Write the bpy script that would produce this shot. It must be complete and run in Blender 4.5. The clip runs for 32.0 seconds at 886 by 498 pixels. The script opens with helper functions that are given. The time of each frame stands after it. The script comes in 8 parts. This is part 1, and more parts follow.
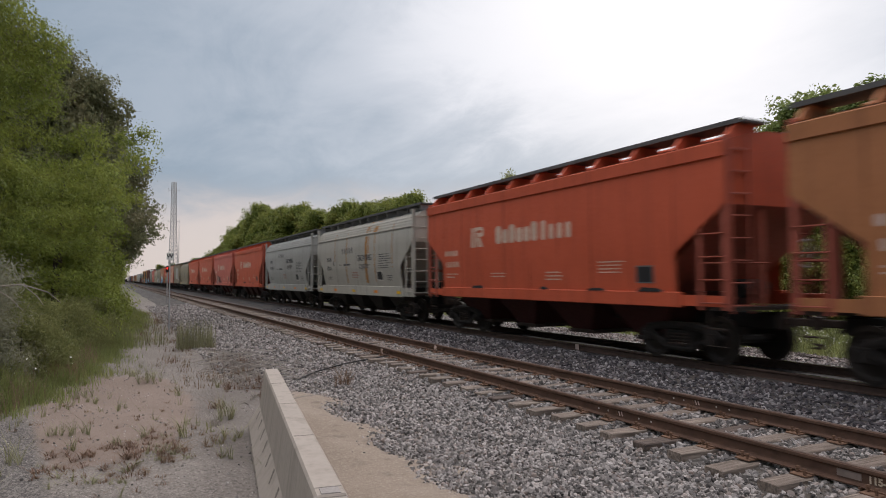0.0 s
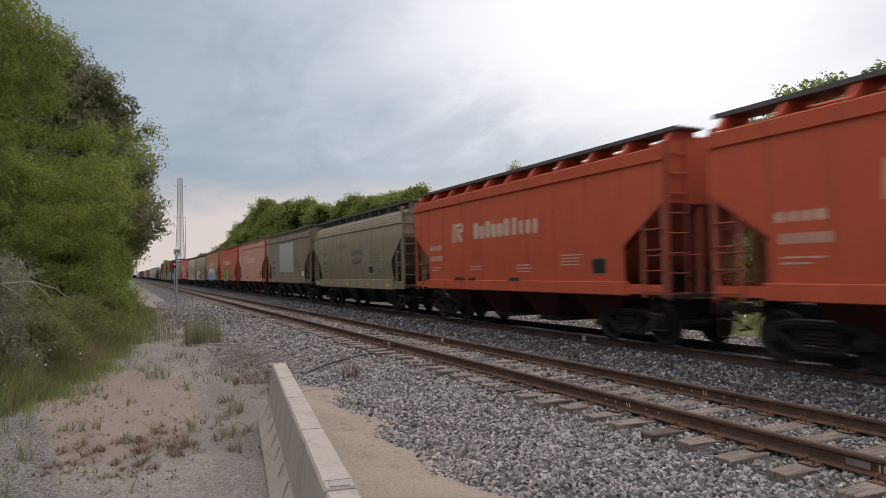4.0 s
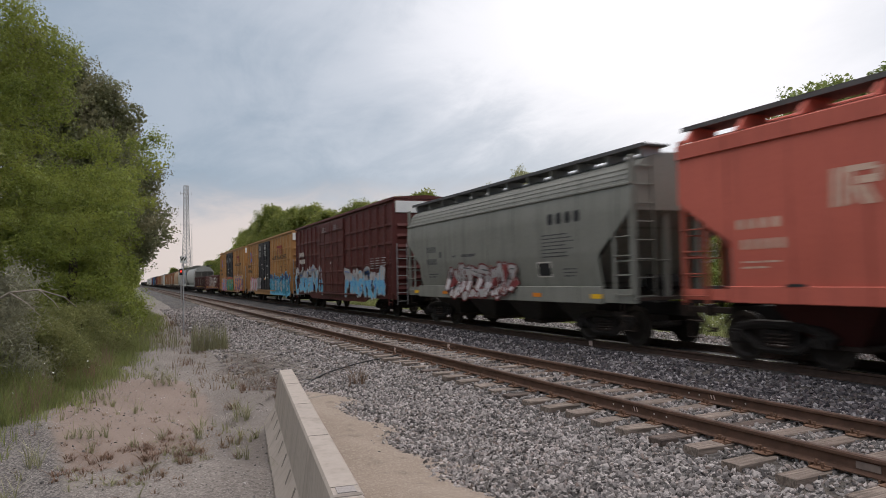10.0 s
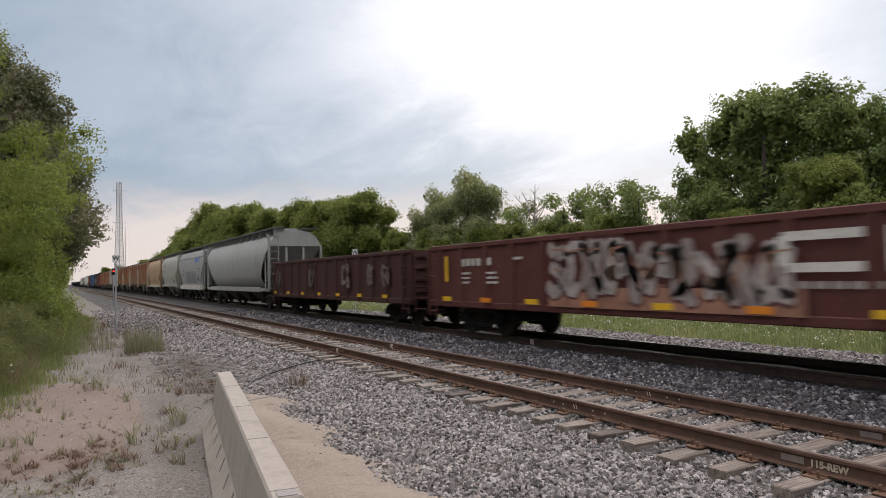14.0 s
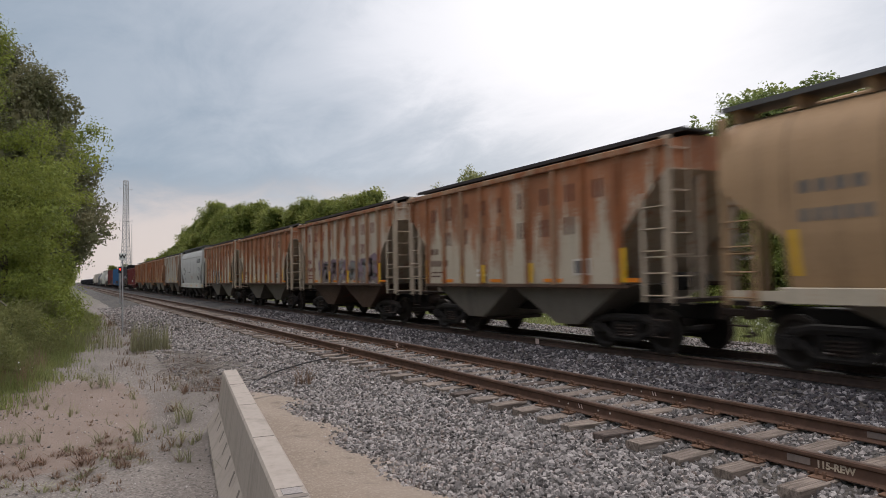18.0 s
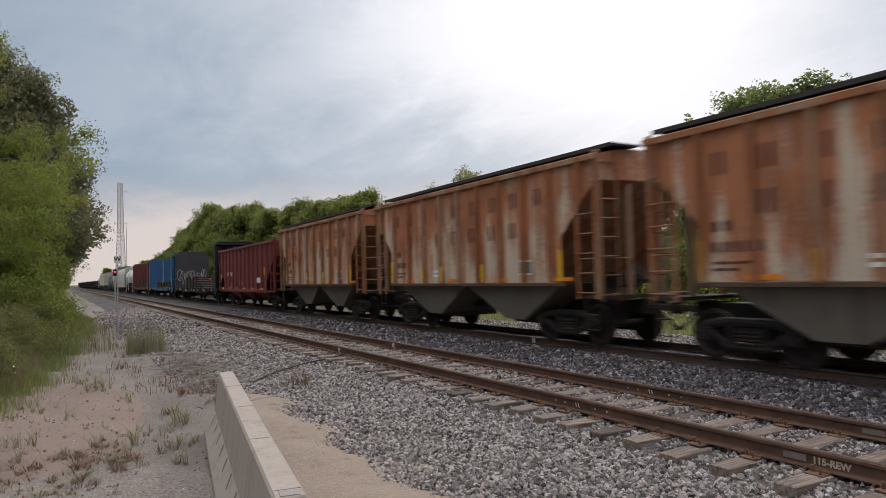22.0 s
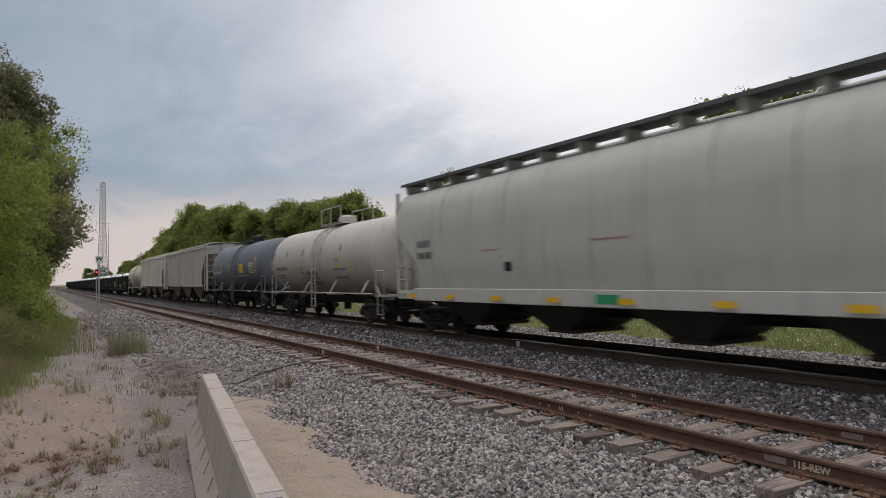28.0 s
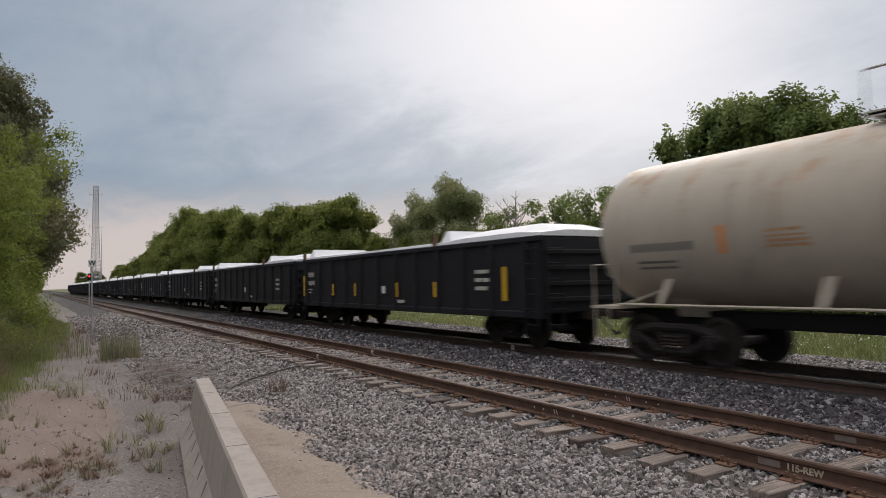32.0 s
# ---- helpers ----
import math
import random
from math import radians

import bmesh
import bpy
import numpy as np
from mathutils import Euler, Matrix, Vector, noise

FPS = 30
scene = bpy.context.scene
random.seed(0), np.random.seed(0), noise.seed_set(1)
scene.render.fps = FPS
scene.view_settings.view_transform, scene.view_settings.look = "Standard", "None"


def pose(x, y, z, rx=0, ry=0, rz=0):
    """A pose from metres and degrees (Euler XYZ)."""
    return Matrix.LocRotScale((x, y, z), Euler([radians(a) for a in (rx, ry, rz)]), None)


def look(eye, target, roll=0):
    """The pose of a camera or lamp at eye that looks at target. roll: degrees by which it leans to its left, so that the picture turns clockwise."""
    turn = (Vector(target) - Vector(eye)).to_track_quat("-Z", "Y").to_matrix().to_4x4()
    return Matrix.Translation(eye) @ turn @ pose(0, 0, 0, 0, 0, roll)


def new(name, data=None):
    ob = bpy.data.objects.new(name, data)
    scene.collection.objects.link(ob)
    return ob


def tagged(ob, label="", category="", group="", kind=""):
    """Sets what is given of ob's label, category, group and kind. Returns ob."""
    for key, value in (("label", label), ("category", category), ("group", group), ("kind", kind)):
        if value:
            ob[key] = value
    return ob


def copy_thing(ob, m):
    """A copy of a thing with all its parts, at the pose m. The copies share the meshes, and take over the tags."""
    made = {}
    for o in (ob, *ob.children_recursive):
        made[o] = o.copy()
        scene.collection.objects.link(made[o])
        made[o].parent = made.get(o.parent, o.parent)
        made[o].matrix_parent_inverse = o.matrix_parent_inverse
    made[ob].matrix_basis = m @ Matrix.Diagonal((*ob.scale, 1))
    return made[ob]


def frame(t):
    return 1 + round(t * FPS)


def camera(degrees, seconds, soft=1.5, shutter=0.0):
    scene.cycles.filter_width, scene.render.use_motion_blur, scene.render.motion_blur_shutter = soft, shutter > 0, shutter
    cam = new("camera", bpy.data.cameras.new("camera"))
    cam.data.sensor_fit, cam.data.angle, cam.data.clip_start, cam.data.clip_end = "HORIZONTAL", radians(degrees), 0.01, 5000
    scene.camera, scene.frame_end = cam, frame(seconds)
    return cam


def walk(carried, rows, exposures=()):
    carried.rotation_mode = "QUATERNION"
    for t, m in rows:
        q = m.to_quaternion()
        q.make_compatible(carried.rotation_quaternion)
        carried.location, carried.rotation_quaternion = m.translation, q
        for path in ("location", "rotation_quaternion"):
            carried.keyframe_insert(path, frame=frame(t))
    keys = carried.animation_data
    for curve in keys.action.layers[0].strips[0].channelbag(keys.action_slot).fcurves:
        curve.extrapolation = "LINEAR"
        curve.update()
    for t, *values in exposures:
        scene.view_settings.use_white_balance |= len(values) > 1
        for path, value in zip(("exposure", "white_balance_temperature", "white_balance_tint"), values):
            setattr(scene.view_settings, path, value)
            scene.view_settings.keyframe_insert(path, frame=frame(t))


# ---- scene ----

# ------------------------------------------------------------------ camera
EYE = 1.726
cam = camera(66.95, 32.0, soft=0.45, shutter=0.3)
walk(cam, [
    (0.0, pose(0, 0, EYE, 92.539, 0.260, -26.053)),
    (0.2, pose(0, 0, EYE, 93.113, 0.872, -25.555)),
    (0.5, pose(0, 0, EYE, 92.333, 0.523, -26.026)),
    (1.0, pose(0, 0, EYE, 92.263, 0.741, -25.946)),
    (1.5, pose(0, 0, EYE, 92.250, 0.853, -25.856)),
    (2.0, pose(0, 0, EYE, 92.265, 0.673, -25.720)),
    (2.5, pose(0, 0, EYE, 92.224, 0.487, -25.562)),
    (3.0, pose(0, 0, EYE, 92.107, 0.591, -25.517)),
    (3.5, pose(0, 0, EYE, 91.983, 0.732, -25.531)),
    (5.5, pose(0, 0, EYE, 91.866, 1.004, -25.446)),
    (6.0, pose(0, 0, EYE, 91.636, 0.877, -25.561)),
    (6.5, pose(0, 0, EYE, 91.542, 0.639, -25.569)),
    (7.0, pose(0, 0, EYE, 91.619, 0.844, -25.505)),
    (7.5, pose(0, 0, EYE, 91.819, 0.690, -25.420)),
    (8.0, pose(0, 0, EYE, 91.952, 0.604, -25.287)),
    (8.5, pose(0, 0, EYE, 92.068, 0.604, -25.165)),
    (9.0, pose(0, 0, EYE, 92.212, 0.885, -25.122)),
    (9.5, pose(0, 0, EYE, 92.315, 1.137, -25.190)),
    (10.0, pose(0, 0, EYE, 92.400, 1.245, -25.037)),
    (10.5, pose(0, 0, EYE, 92.409, 1.456, -24.970)),
    (11.0, pose(0, 0, EYE, 92.321, 1.202, -25.099)),
    (11.5, pose(0, 0, EYE, 92.221, 1.223, -26.058)),
    (12.0, pose(0, 0, EYE, 92.028, 1.201, -27.817)),
    (12.5, pose(0, 0, EYE, 91.921, 1.026, -28.302)),
    (13.0, pose(0, 0, EYE, 91.946, 0.958, -29.233)),
    (13.5, pose(0, 0, EYE, 92.156, 1.130, -29.809)),
    (14.0, pose(0, 0, EYE, 92.292, 1.232, -29.877)),
    (14.5, pose(0, 0, EYE, 92.318, 0.947, -29.708)),
    (16.5, pose(0, 0, EYE, 92.357, 1.174, -29.642)),
    (17.0, pose(0, 0, EYE, 92.315, 1.078, -29.644)),
    (17.5, pose(0, 0, EYE, 92.305, 0.942, -29.590)),
    (18.0, pose(0, 0, EYE, 92.222, 1.076, -29.417)),
    (18.5, pose(0, 0, EYE, 92.319, 1.301, -29.332)),
    (19.0, pose(0, 0, EYE, 92.474, 1.196, -29.366)),
    (19.5, pose(0, 0, EYE, 92.546, 1.203, -29.422)),
    (20.0, pose(0, 0, EYE, 92.451, 1.369, -29.250)),
    (20.5, pose(0, 0, EYE, 92.302, 1.576, -29.231)),
    (21.0, pose(0, 0, EYE, 92.217, 1.443, -29.424)),
    (21.5, pose(0, 0, EYE, 92.221, 1.711, -29.634)),
    (22.0, pose(0, 0, EYE, 92.210, 1.547, -29.764)),
    (22.5, pose(0, 0, EYE, 92.238, 1.361, -29.913)),
    (23.0, pose(0, 0, EYE, 92.360, 1.307, -30.108)),
    (23.5, pose(0, 0, EYE, 92.492, 1.320, -30.254)),
    (24.0, pose(0, 0, EYE, 92.482, 1.410, -30.351)),
    (24.5, pose(0, 0, EYE, 92.471, 1.385, -30.406)),
    (25.0, pose(0, 0, EYE, 92.416, 1.564, -30.628)),
    (25.5, pose(0, 0, EYE, 92.381, 1.305, -30.849)),
    (27.5, pose(0, 0, EYE, 92.354, 1.055, -31.013)),
    (28.0, pose(0, 0, EYE, 92.423, 1.108, -31.026)),
    (28.5, pose(0, 0, EYE, 92.532, 1.017, -31.063)),
    (29.0, pose(0, 0, EYE, 92.625, 0.740, -31.151)),
    (29.5, pose(0, 0, EYE, 92.671, 0.945, -31.390)),
    (30.0, pose(0, 0, EYE, 92.792, 0.951, -31.504)),
    (30.5, pose(0, 0, EYE, 92.921, 0.899, -31.509)),
    (31.0, pose(0, 0, EYE, 92.955, 0.824, -31.483)),
    (31.5, pose(0, 0, EYE, 92.900, 0.738, -31.476)),
    (32.0, pose(0, 0, EYE, 92.732, 1.175, -31.498)),
], exposures=[(t, e, 6500, 13) for t, e in ((0, -0.06), (6, 0.0), (10.5, 0.02), (12, 0.16), (14.5, 0.16), (17, -0.03), (25, 0.0), (28, -0.16), (29.5, -0.16), (31, -0.12), (32, -0.22))])

# ------------------------------------------------------------------ world, sun, exposure
SUN_AZ, SUN_EL = radians(45), radians(27)
SUN_DIR = Vector((math.sin(SUN_AZ) * math.cos(SUN_EL), math.cos(SUN_AZ) * math.cos(SUN_EL), math.sin(SUN_EL)))


class Nodes:
    """A short way to write node trees."""

    def __init__(self, tree):
        self.tree = tree
        tree.nodes.clear()

    def add(self, kind, **kw):
        n = self.tree.nodes.new(kind)
        for k, v in kw.items():
            if k == "operation":
                n.operation = v
            elif k == "blend_type":
                n.blend_type = v
            elif k == "data_type":
                n.data_type = v
            elif k == "sky_type":
                n.sky_type = v
        return n

    def link(self, a, b):
        self.tree.links.new(a, b)

    def put(self, socket, v):
        if isinstance(v, (int, float)):
            socket.default_value = v
        elif isinstance(v, (tuple, list)):
            n = len(socket.default_value)
            socket.default_value = (*v, 1.0)[:n] if len(v) < n else v
        else:
            self.link(v, socket)

    def math(self, op, a, b=0.0, clamp=False):
        n = self.add("ShaderNodeMath", operation=op)
        n.use_clamp = clamp
        self.put(n.inputs[0], a)
        self.put(n.inputs[1], b)
        return n.outputs[0]

    def vmath(self, op, a, b=(0, 0, 0)):
        n = self.add("ShaderNodeVectorMath", operation=op)
        self.put(n.inputs[0], a)
        self.put(n.inputs[1], b)
        return n.outputs["Value" if op in ("DOT_PRODUCT", "LENGTH") else "Vector"]

    def mix(self, f, a, b, blend="MIX"):
        n = self.add("ShaderNodeMix", data_type="RGBA", blend_type=blend)
        n.clamp_factor = True
        self.put(n.inputs[0], f)
        self.put(n.inputs[6], a)
        self.put(n.inputs[7], b)
        return n.outputs[2]

    def noise(self, vec, scale, detail=4, rough=0.55, dist=0.0):
        n = self.add("ShaderNodeTexNoise")
        self.put(n.inputs["Vector"], vec)
        n.inputs["Scale"].default_value = scale
        n.inputs["Detail"].default_value = detail
        n.inputs["Roughness"].default_value = rough
        n.inputs["Distortion"].default_value = dist
        return n.outputs["Fac"]

    def step(self, v, lo, hi, a=0.0, b=1.0):
        n = self.add("ShaderNodeMapRange")
        n.interpolation_type = "SMOOTHSTEP"
        self.put(n.inputs[0], v)
        for i, x in zip((1, 2, 3, 4), (lo, hi, a, b)):
            n.inputs[i].default_value = x
        return n.outputs[0]

    def stretch(self, vec, s):
        return self.vmath("MULTIPLY", vec, s)


def build_world():
    w = bpy.data.worlds.new("overcast_sky")
    scene.world = w
    w.use_nodes = True
    N = Nodes(w.node_tree)
    tc = N.add("ShaderNodeTexCoord")
    d = N.vmath("NORMALIZE", tc.outputs["Generated"])
    sep = N.add("ShaderNodeSeparateXYZ")
    N.link(d, sep.inputs[0])
    z = N.math("MAXIMUM", sep.outputs[2], 0.0)
    flat = N.math("DIVIDE", 1.0, N.math("ADD", z, 0.16))
    sc = N.add("ShaderNodeVectorMath", operation="SCALE")
    N.link(d, sc.inputs[0])
    N.link(flat, sc.inputs["Scale"])
    big = N.noise(sc.outputs[0], 0.55, 5, 0.52, 0.5)
    fine = N.noise(N.stretch(sc.outputs[0], (1.0, 0.55, 1.0)), 2.4, 7, 0.64, 0.4)
    cloud = N.math("ADD", N.math("MULTIPLY", big, 0.62), N.math("MULTIPLY", fine, 0.38))
    toward = N.math("MAXIMUM", N.vmath("DOT_PRODUCT", d, tuple(SUN_DIR)), 0.0)
    wide = N.math("POWER", toward, 7.0)
    tight = N.math("POWER", toward, 40.0)
    lift = N.math("ADD", N.step(cloud, 0.36, 0.64, -0.07, 0.17), N.math("ADD", N.math("MULTIPLY", wide, 0.53), N.math("MULTIPLY", tight, 0.28)))
    # the edge of the darker cloud bank
    bank = N.math("ADD", N.vmath("DOT_PRODUCT", d, (0.645, -0.538, 0.542)), N.math("ADD", N.math("MULTIPLY", N.math("SUBTRACT", fine, 0.5), 0.35), N.math("MULTIPLY", N.math("SUBTRACT", big, 0.5), 0.3)))
    lift = N.math("ADD", lift, N.step(bank, -0.05, 0.09, -0.02, 0.09))
    col = N.mix(N.step(lift, -0.05, 0.85), (0.285, 0.370, 0.456), (0.94, 0.96, 1.0))
    # a warm break in the cloud low over the horizon
    low = N.step(N.math("ADD", z, N.math("MULTIPLY", N.math("SUBTRACT", fine, 0.5), 0.10)), 0.07, 0.16, 0.9, 0.0)
    col = N.mix(low, col, (0.74, 0.655, 0.615))
    col = N.mix(N.math("MULTIPLY", tight, 0.5), col, (1.20, 1.18, 1.15))
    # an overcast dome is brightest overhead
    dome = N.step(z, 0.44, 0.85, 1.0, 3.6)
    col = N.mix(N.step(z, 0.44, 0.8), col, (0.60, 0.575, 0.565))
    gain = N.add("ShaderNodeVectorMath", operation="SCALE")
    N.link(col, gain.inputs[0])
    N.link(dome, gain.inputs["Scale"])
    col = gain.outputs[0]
    sky = N.add("ShaderNodeTexSky", sky_type="NISHITA")
    sky.sun_disc = False
    sky.sun_elevation, sky.sun_rotation = SUN_EL, SUN_AZ
    blue = N.mix(1.0, sky.outputs[0], (0.1, 0.1, 0.1), "MULTIPLY")
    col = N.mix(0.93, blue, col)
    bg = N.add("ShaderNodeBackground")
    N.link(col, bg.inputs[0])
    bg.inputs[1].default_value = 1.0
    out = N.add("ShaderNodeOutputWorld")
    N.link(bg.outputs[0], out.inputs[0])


build_world()
sun = new("sun", bpy.data.lights.new("sun", "SUN"))
sun.data.energy, sun.data.angle, sun.data.color = 1.1, radians(14), (1.0, 0.96, 0.9)
sun.matrix_world = look(SUN_DIR * 200, (0, 0, 0))

# ------------------------------------------------------------------ materials
MATS = {}


def material(name):
    m = bpy.data.materials.new(name)
    m.use_nodes = True
    N = Nodes(m.node_tree)
    out = N.add("ShaderNodeOutputMaterial")
    bsdf = N.add("ShaderNodeBsdfPrincipled")
    N.link(bsdf.outputs[0], out.inputs[0])
    MATS[name] = m
    return m, N, bsdf


def bump(N, bsdf, height, strength, dist=0.02):
    b = N.add("ShaderNodeBump")
    b.inputs["Strength"].default_value = strength
    b.inputs["Distance"].default_value = dist
    N.link(height, b.inputs["Height"])
    N.link(b.outputs[0], bsdf.inputs["Normal"])


def coords(N, kind="Object"):
    return N.add("ShaderNodeTexCoord").outputs[kind]


def paint(name, colour, rust=0.1, dirt=0.35, rough=0.55, rust_colour=(0.16, 0.055, 0.02), fade=0.12, streak=1.0, seam=0.0, top=0.0, band=0.0):
    """Weathered car paint: faded patches, run-down streaks, rust and road dirt. seam: spacing of the welded side sheets."""
    m, N, b = material(name)
    c = coords(N)
    rnd = N.add("ShaderNodeObjectInfo").outputs["Random"]
    shift = N.add("ShaderNodeCombineXYZ")
    N.put(shift.inputs[1], N.math("MULTIPLY", rnd, 90.0))
    off = N.vmath("ADD", c, shift.outputs[0])
    sep = N.add("ShaderNodeSeparateXYZ")
    N.link(c, sep.inputs[0])
    large = N.noise(off, 0.7, 4, 0.6)
    grain = N.noise(off, 14.0, 5, 0.6)
    runs = N.noise(N.stretch(off, (3.2, 3.2, 0.22)), 1.0, 5, 0.62)
    thin = N.noise(N.stretch(off, (9.0, 9.0, 0.5)), 1.0, 4, 0.6)
    light = tuple(min(1.0, x * (1 + fade) + fade * 0.10) for x in colour)
    dark = tuple(x * (1 - fade) for x in colour)
    grime = tuple(x * 0.36 + 0.012 for x in colour)
    col = N.mix(large, dark, light)
    col = N.mix(N.math("MULTIPLY", N.step(runs, 0.48, 0.74), dirt * streak), col, grime)
    col = N.mix(N.math("MULTIPLY", N.step(thin, 0.55, 0.75), dirt * 0.6 * streak), col, grime)
    col = N.mix(N.math("MULTIPLY", N.step(grain, 0.45, 0.75), dirt * 0.35), col, grime)
    height = grain
    if seam > 0:
        f = N.math("ABSOLUTE", N.math("SUBTRACT", N.math("FRACT", N.math("DIVIDE", N.math("ADD", sep.outputs[1], N.math("MULTIPLY", N.math("SUBTRACT", grain, 0.5), 0.06)), seam)), 0.5))
        line = N.step(f, 0.5 - 0.055 / seam, 0.5 - 0.006 / seam)
        patchy = N.step(N.noise(N.stretch(off, (0.3, 1.1, 0.5)), 1.0, 3, 0.6), 0.36, 0.62)
        col = N.mix(N.math("MULTIPLY", N.math("MULTIPLY", line, patchy), 0.62), col, tuple(x * 0.34 for x in colour))
        height = N.math("ADD", grain, N.math("MULTIPLY", line, 1.5))
    if rust > 0:
        high = N.noise(N.stretch(off, (1.0, 1.7, 0.45)), 1.0, 6, 0.66)
        spots = N.math("ADD", N.math("MULTIPLY", high, 0.42), N.math("ADD", N.math("MULTIPLY", runs, 0.38), N.math("MULTIPLY", thin, 0.20)))
        if top > 0:
            spots = N.math("ADD", spots, N.math("MULTIPLY", N.math("SUBTRACT", sep.outputs[2], 3.0), top))
        if band > 0:
            # rust gathers along the side posts
            q = N.math("ABSOLUTE", N.math("SUBTRACT", N.math("FRACT", N.math("DIVIDE", sep.outputs[1], 1.06)), 0.5))
            spots = N.math("ADD", spots, N.math("MULTIPLY", N.step(q, 0.16, 0.46, -0.5, 1.0), band))
        spots = N.math("ADD", spots, N.math("MULTIPLY", N.math("SUBTRACT", grain, 0.5), 0.16))
        edge = 0.62 - 0.15 * rust
        col = N.mix(N.math("MULTIPLY", N.step(spots, edge, edge + 0.10), min(0.92, 0.5 + 0.4 * rust)), col,
                    N.mix(N.math("ADD", N.math("MULTIPLY", grain, 0.5), N.math("MULTIPLY", N.step(large, 0.35, 0.65), 0.5)), tuple(x * 0.7 for x in rust_colour), tuple(min(1, x * 1.75) for x in rust_colour)))
    N.link(col, b.inputs["Base Color"])
    b.inputs["Specular IOR Level"].default_value = 0.28 if max(colour) > 0.08 else 0.16
    N.link(N.step(grain, 0.2, 0.8, rough - 0.08, rough + 0.2), b.inputs["Roughness"])
    bump(N, b, height, 0.14, 0.005)
    return m


def plain(name, colour, rough=0.6, metal=0.0, vary=0.25, scale=9.0, bumpy=0.15, dist=0.005):
    m, N, b = material(name)
    c = coords(N)
    n1, n2 = N.noise(c, scale, 5, 0.6), N.noise(c, scale * 0.12, 3, 0.5)
    f = N.math("ADD", N.math("MULTIPLY", n1, 0.55), N.math("MULTIPLY", n2, 0.45))
    col = N.mix(N.step(f, 0.25, 0.75), tuple(x * (1 - vary) for x in colour), tuple(min(1, x * (1 + vary)) for x in colour))
    N.link(col, b.inputs["Base Color"])
    b.inputs["Roughness"].default_value = rough
    b.inputs["Metallic"].default_value = metal
    b.inputs["Specular IOR Level"].default_value = 0.3
    bump(N, b, n1, bumpy, dist)
    return m


def stones(name, dark, light, warm, power=1.5):
    m, N, b = material(name)
    c = coords(N)
    g = N.add("ShaderNodeNewGeometry")
    r = g.outputs["Random Per Island"]
    n = N.noise(c, 60.0, 4, 0.6)
    col = N.mix(N.math("POWER", r, power), dark, light)
    col = N.mix(N.step(N.math("FRACT", N.math("MULTIPLY", r, 17.3)), 0.8, 1.0, 0.0, 0.6), col, warm)
    col = N.mix(N.step(n, 0.35, 0.75, 0.0, 0.3), col, tuple(x * 0.6 for x in dark))
    N.link(col, b.inputs["Base Color"])
    b.inputs["Roughness"].default_value = 0.85
    bump(N, b, n, 0.5, 0.006)
    return m


def gravel(name, dark, light, scale):
    """Far gravel: cells in place of stones, the shade between them painted dark."""
    m, N, b = material(name)
    c = coords(N)
    v = N.add("ShaderNodeTexVoronoi")
    N.link(c, v.inputs["Vector"])
    v.inputs["Scale"].default_value = scale
    s = N.add("ShaderNodeSeparateColor")
    N.link(v.outputs["Color"], s.inputs[0])
    n = N.noise(c, 0.35, 4, 0.6)
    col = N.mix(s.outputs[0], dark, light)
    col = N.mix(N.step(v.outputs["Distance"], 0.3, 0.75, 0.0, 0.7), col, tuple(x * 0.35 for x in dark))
    col = N.mix(N.step(n, 0.4, 0.7, 0.0, 0.3), col, (0.16, 0.13, 0.1))
    N.link(col, b.inputs["Base Color"])
    b.inputs["Roughness"].default_value = 0.9
    bump(N, b, N.math("MULTIPLY", v.outputs["Distance"], -1.0), 0.8, 0.03)
    return m


def leaves(name, dark, light, yellow):
    m, N, b = material(name)
    g = N.add("ShaderNodeNewGeometry")
    r = g.outputs["Random Per Island"]
    n, m2 = N.noise(coords(N), 0.55, 3, 0.5), N.noise(coords(N), 2.2, 3, 0.6)
    col = N.mix(N.math("ADD", N.math("MULTIPLY", r, 0.6), N.math("MULTIPLY", N.step(m2, 0.35, 0.65), 0.4)), dark, light)
    col = N.mix(N.step(n, 0.46, 0.68, 0.0, 0.6), col, yellow)
    N.link(col, b.inputs["Base Color"])
    b.inputs["Roughness"].default_value = 0.55
    b.inputs["Specular IOR Level"].default_value = 0.25
    t = N.add("ShaderNodeBsdfTranslucent")
    N.link(N.mix(0.5, col, yellow), t.inputs[0])
    mx = N.add("ShaderNodeMixShader")
    mx.inputs[0].default_value = 0.36
    out = [x for x in m.node_tree.nodes if x.type == "OUTPUT_MATERIAL"][0]
    N.link(b.outputs[0], mx.inputs[1])
    N.link(t.outputs[0], mx.inputs[2])
    N.link(mx.outputs[0], out.inputs[0])
    return m


